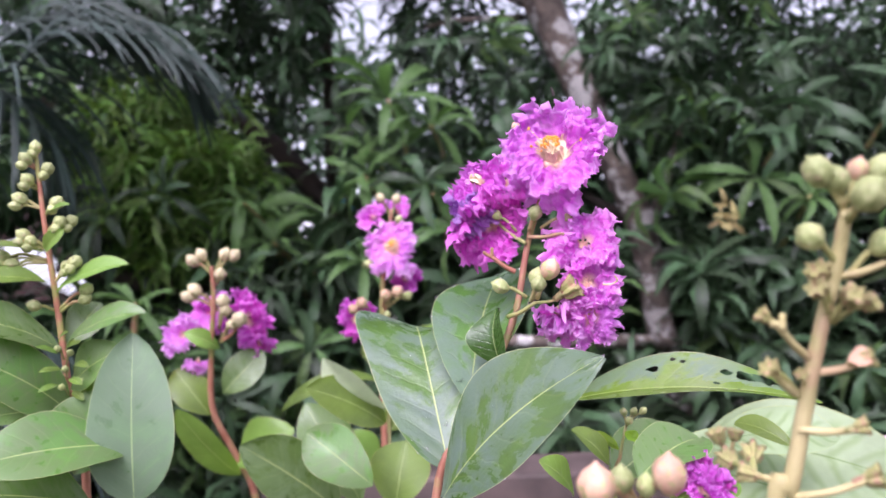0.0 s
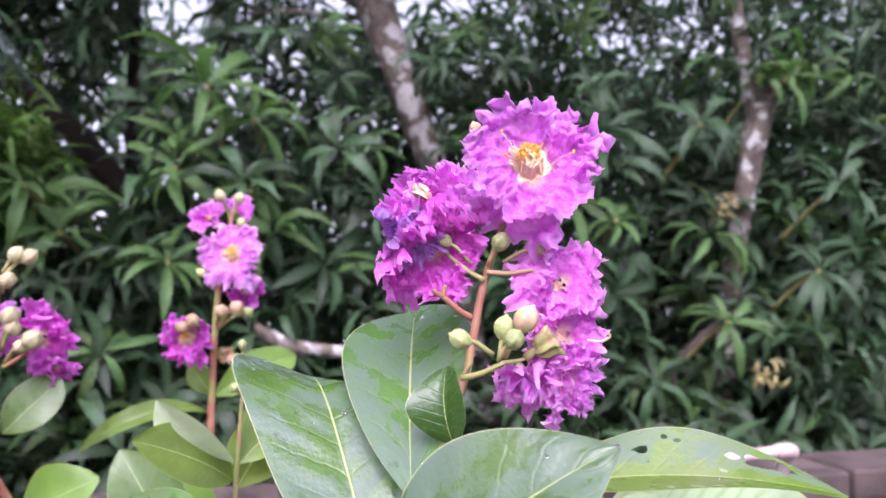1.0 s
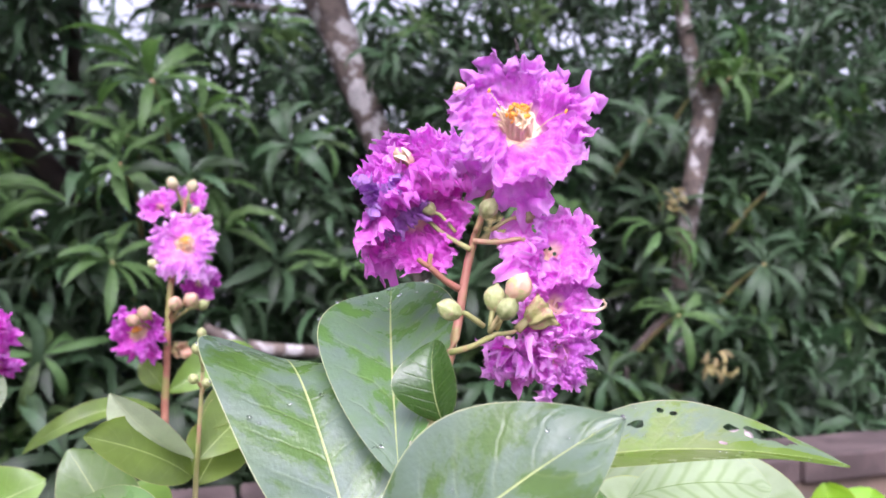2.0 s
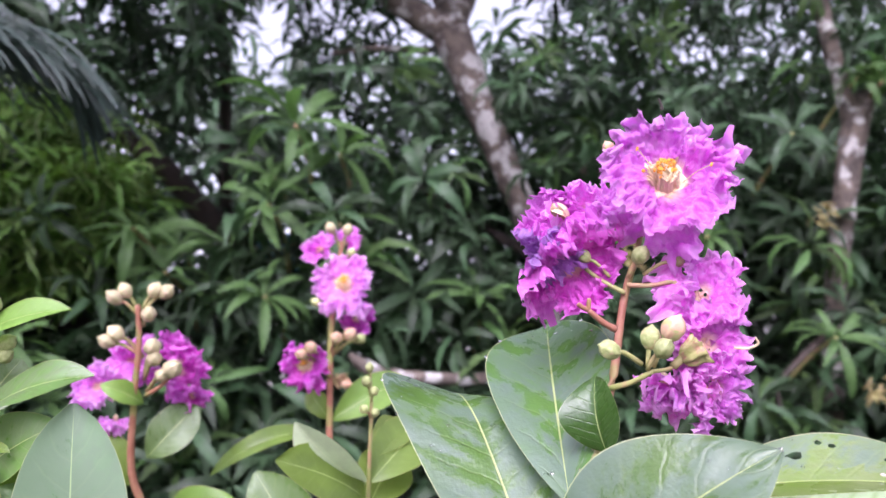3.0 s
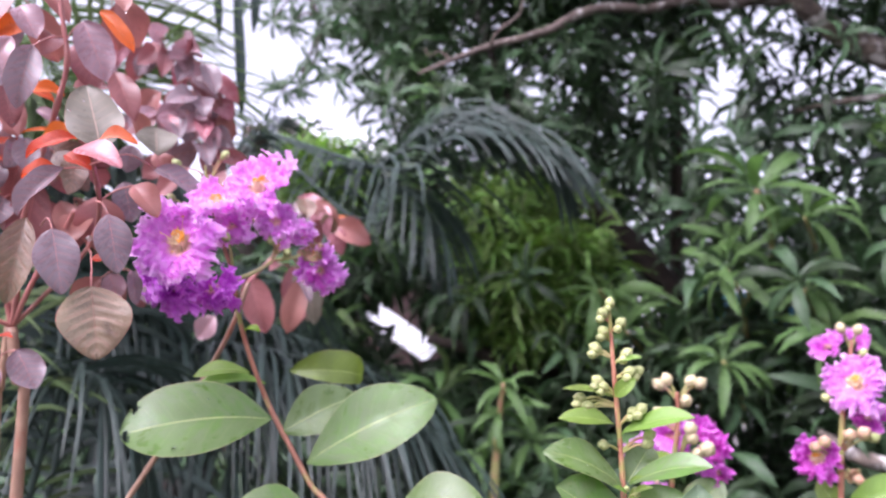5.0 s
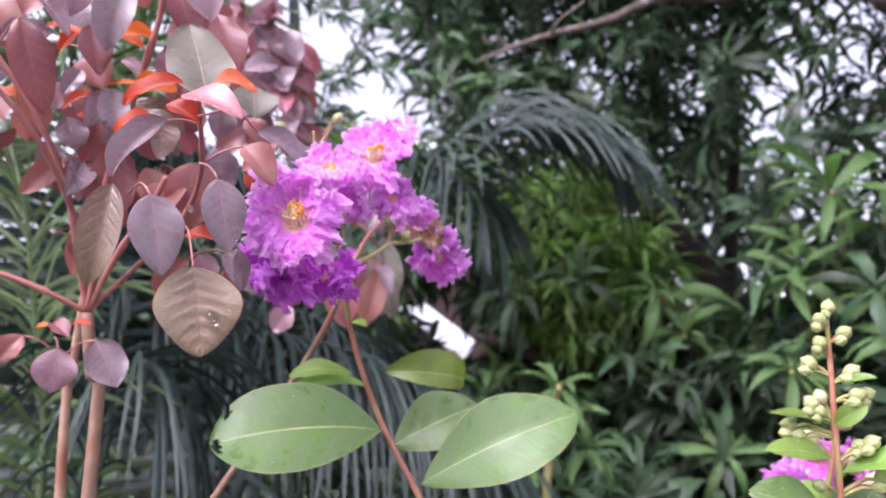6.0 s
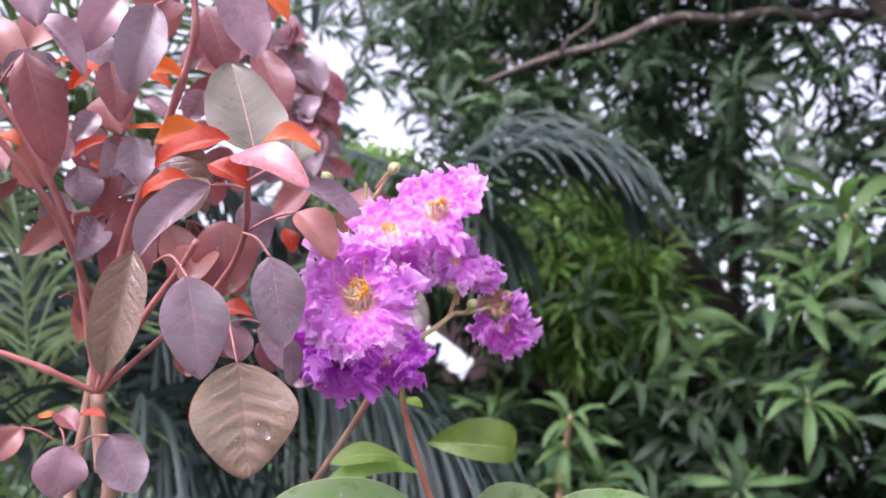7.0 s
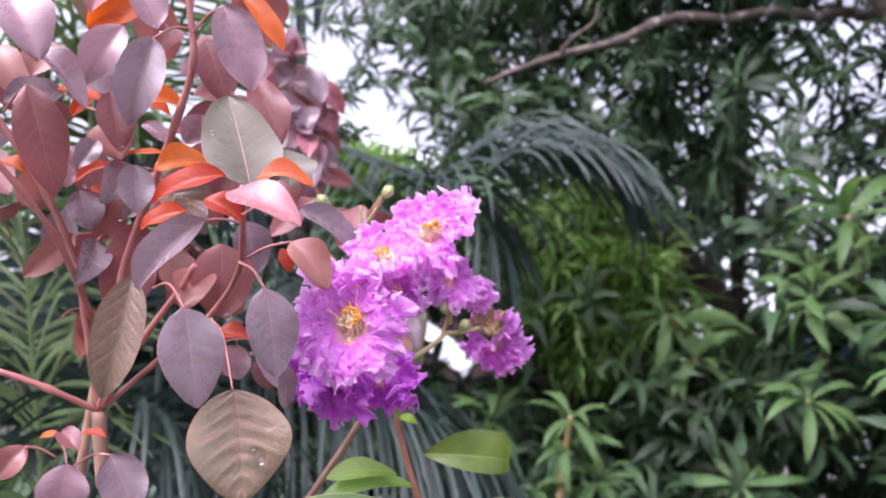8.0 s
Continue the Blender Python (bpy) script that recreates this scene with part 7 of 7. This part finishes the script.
leaf(K, (-0.6710, 0.3985, 1.7073), (-0.6651, 0.4080, 1.6726), 0.0268, M_COP_GREY, (0.1, 0, 0.2), 0.3, 0.15)
leaf(K, (-0.6497, 0.4126, 1.6916), (-0.6441, 0.4184, 1.6764), 0.0115, M_COP_ORANGE, (0.1, 0, 0.3), 0.3, 0.2)
leaf(K, (-0.6594, 0.3858, 1.6234), (-0.6528, 0.3931, 1.6029), 0.0201, M_COP_PINK, (0.1, 0, 0.2), 0.3, 0.15)
leaf(K, (-0.6508, 0.4033, 1.6150), (-0.6414, 0.4114, 1.5980), 0.0147, M_COP_RED, (0.1, 0, 0.2), 0.3, 0.15)
leaf(K, (-0.6903, 0.3935, 1.7432), (-0.7013, 0.3922, 1.7195), 0.0229, M_COP_RED, (0.1, 0, 0.3), 0.3, 0.2)
leaf(K, (-0.6869, 0.4172, 1.7483), (-0.6920, 0.4192, 1.7235), 0.0223, M_COP_GREY, (0.1, 0, 0.3), 0.3, 0.2)
leaf(K, (-0.6989, 0.3857, 1.7600), (-0.7107, 0.3837, 1.7388), 0.0191, M_COP_RED, (0, 0, 0.3), 0.3, 0.2)
leaf(K, (-0.6904, 0.4491, 1.7512), (-0.6827, 0.4573, 1.7293), 0.0202, M_COP_RED, (0.2, 0, 0.3), 0.3, 0.2)
leaf(K, (-0.954, 1.143, 1.828), (-0.894, 1.200, 1.795), 0.052, M_COP_RED, (0.3, 0, 0.2), 0.4, 0.2)
leaf(K, (-0.955, 1.144, 1.825), (-0.934, 1.163, 1.767), 0.036, M_COP_ROSE, (0.0, 0, 0.3), 0.4, 0.2)
leaf(K, (-0.960, 1.161, 1.838), (-0.922, 1.181, 1.829), 0.026, M_COP_ORANGE, (0.0, 0, 0.9), 0.4, 0.2)
leaf(K, (-0.8101, 0.8671, 1.6830), (-0.8324, 0.8713, 1.5981), 0.038, M_COP_RED, (0.0, 0, 0.2), 0.3, 0.2)
leaf(K, (-0.8239, 0.8936, 1.6864), (-0.8179, 0.9201, 1.6151), 0.030, M_COP_GREEN, (0.4, 0, 0.2), 0.3, 0.2)
leaf(K, (-0.7852, 0.7141, 1.6645), (-0.7659, 0.7359, 1.5918), 0.042, M_COP_RED, (0.0, 0, 0.2), 0.3, 0.2)
leaf(K, (-0.8268, 0.7039, 1.6102), (-0.8476, 0.6995, 1.5793), 0.030, M_COP_PINK, (0.0, 0, 0.2), 0.3, 0.2)
leaf(K, (-0.9058, 0.9783, 1.8418), (-0.8436, 0.9767, 1.7666), 0.050, M_COP_ROSE, (0.2, 0, 0.3), 0.4, 0.2)
leaf(K, (-0.9226, 0.9768, 1.8293), (-0.8806, 0.9723, 1.7502), 0.044, M_COP_GREY, (0.0, 0, 0.3), 0.4, 0.2)
leaf(K, (-0.8662, 0.9552, 1.7425), (-0.8646, 0.9689, 1.6216), 0.055, M_COP_GREEN, (0.1, 0, 0.1), 0.3, 0.2)
leaf(K, (-0.8797, 0.9360, 1.7112), (-0.8699, 0.9483, 1.6163), 0.050, M_COP_RED, (0.1, 0, 0.1), 0.3, 0.2)
stem(K, [(-0.6133, 0.5099, 1.6321), (-0.7254, 0.7027, 1.6997), (-0.887, 1.002, 1.793), (-0.953, 1.144, 1.827)], 0.0022, 0.0014, M_COP_STEM, "branch", 8)
stem(K, [(-0.7254, 0.7027, 1.6997), (-0.7658, 0.7970, 1.6917), (-0.8085, 0.8682, 1.6814)], 0.0017, 0.0010, M_COP_STEM, "branch", 8)
stem(K, [(-0.887, 1.002, 1.793), (-0.8920, 1.0066, 1.7918), (-0.9017, 0.9794, 1.8376)], 0.0020, 0.0013, M_COP_STEM, "branch", 8)

stem(K, [(-0.7254, 0.7027, 1.6997), (-0.83, 0.70, 1.79), (-0.90, 0.69, 1.89), (-0.915, 0.675, 1.98)], 0.0016, 0.0010, M_COP_STEM, "branch", 8)


def inner_leaves():
    """The mass of older leaves inside the copper bush, whorl by whorl."""
    rng = random.Random(12)
    mats = [M_COP_RED, M_COP_GREY, M_COP_RED, M_COP_GREY, M_COP_RED, M_COP_RED, M_COP_BROWN, M_COP_RED]
    # whorl centre, leaves, size
    hubs = [((-0.7334, 0.3101, 1.7606), 3, 0.9), ((-0.7131, 0.3383, 1.7279), 4, 0.9), ((-0.7372, 0.3450, 1.6851), 5, 0.9), ((-0.6838, 0.3616, 1.6851), 5, 0.9), ((-0.6645, 0.3740, 1.6730), 4, 0.9), ((-0.7028, 0.3383, 1.8188), 2, 0.9), ((-0.7802, 0.3125, 1.7382), 4, 1.0), ((-0.7810, 0.3546, 1.6322), 2, 0.9), ((-0.6705, 0.3854, 1.7796), 3, 0.8),
            ] + [
            ((-0.929, 0.669, 1.982), 5, 0.80), ((-0.896, 0.687, 1.968), 6, 0.80), ((-0.922, 0.681, 1.935), 6, 0.80), ((-0.893, 0.697, 1.921), 7, 0.80), ((-0.916, 0.693, 1.884), 6, 0.80), ((-0.890, 0.706, 1.878), 7, 0.80), ((-0.937, 0.680, 1.895), 5, 0.80), ((-0.882, 0.704, 1.868), 4, 0.80), ((-0.897, 0.703, 1.841), 4, 0.80), ((-0.867, 0.703, 1.911), 4, 0.80), ((-0.920, 0.671, 1.984), 4, 0.80), ((-0.970, 0.651, 1.989), 4, 0.80), ((-0.6614, 0.3953, 1.6283), 3, 0.9), ((-0.6996, 0.3689, 1.7246), 4, 0.9), ((-0.7587, 0.3008, 1.8007), 2, 0.9), ((-0.6779, 0.5031, 1.7413), 5, 0.9), ((-0.8122, 0.3291, 1.6815), 1, 1.0), ((-0.8257, 0.2922, 1.7188), 3, 1.0), ((-0.7994, 0.2697, 1.7915), 6, 1.0), ((-0.7187, 0.3015, 1.8486), 5, 1.0), ((-0.6571, 0.3424, 1.8647), 4, 1.0),
            ((-0.8429, 0.9399, 1.8024), 3, 0.75), ((-0.8877, 0.9535, 1.8350), 3, 0.75), ((-0.8188, 0.8575, 1.6921), 2, 0.7), ((-0.9022, 0.9821, 1.8125), 2, 0.8)]
    pale = [M_COP_GREY, M_COP_PINK, M_COP_RED, M_COP_PINK, M_COP_ROSE]
    for hub, n, size in hubs:
        hub = Vector(hub)
        kinds = pale if 0.6 < hub.y < 0.8 else mats
        # leaf size grows with distance from the camera, to fit its view
        big = 1.0 + 0.9 * max(0.0, min(1.0, (hub - VIEWPOINT).length * 1.6 - 1.0))
        big *= size
        for i in range(n):
            a = rng.uniform(0, 6.28)
            out = Vector((math.cos(a), math.sin(a), rng.uniform(-0.5, 0.5))).normalized()
            base = hub + out * rng.uniform(0.010, 0.022) * big
            d = (out + Vector((0, 0, -rng.uniform(0.3, 1.6)))).normalized() * rng.uniform(0.030, 0.046) * big
            ob = leaf(K, base, base + d, rng.uniform(0.017, 0.026) * big, rng.choice(kinds), (rng.uniform(-0.5, 0.5), 0, rng.uniform(0, 0.6)), rng.uniform(0.2, 0.7), rng.uniform(0.08, 0.35), rng.uniform(0.03, 0.06), stalk=hub, nu=8, nv=6)
            if i % 3 == 0:
                sprinkle(K, ob, 2, 0.0008, i)


for k_leaf in [c for c in K.children if c.name.startswith("leaf")]:
    sprinkle(K, k_leaf, 3, 0.0006, len(k_leaf.name))
inner_leaves()
for px, r in (((-0.5811, 0.2985, 1.6369), 0.0022), ((-0.6705, 0.3230, 1.6218), 0.0014), ((-0.5520, 0.2975, 1.5764), 0.0030), ((-0.5494, 0.2984, 1.5730), 0.0022), ((-0.5742, 0.2642, 1.7183), 0.0012), ((-0.5349, 0.2565, 1.6859), 0.0011), ((-0.5282, 0.2586, 1.6814), 0.0010), ((-0.6526, 0.2799, 1.7202), 0.0014), ((-0.6704, 0.2746, 1.6983), 0.0012), ((-0.6119, 0.3541, 1.6203), 0.0013),
              ((-0.6178, 0.3152, 1.6277), 0.0010), ((-0.5698, 0.2706, 1.7271), 0.0010)):
    drop_on(K, px, r)
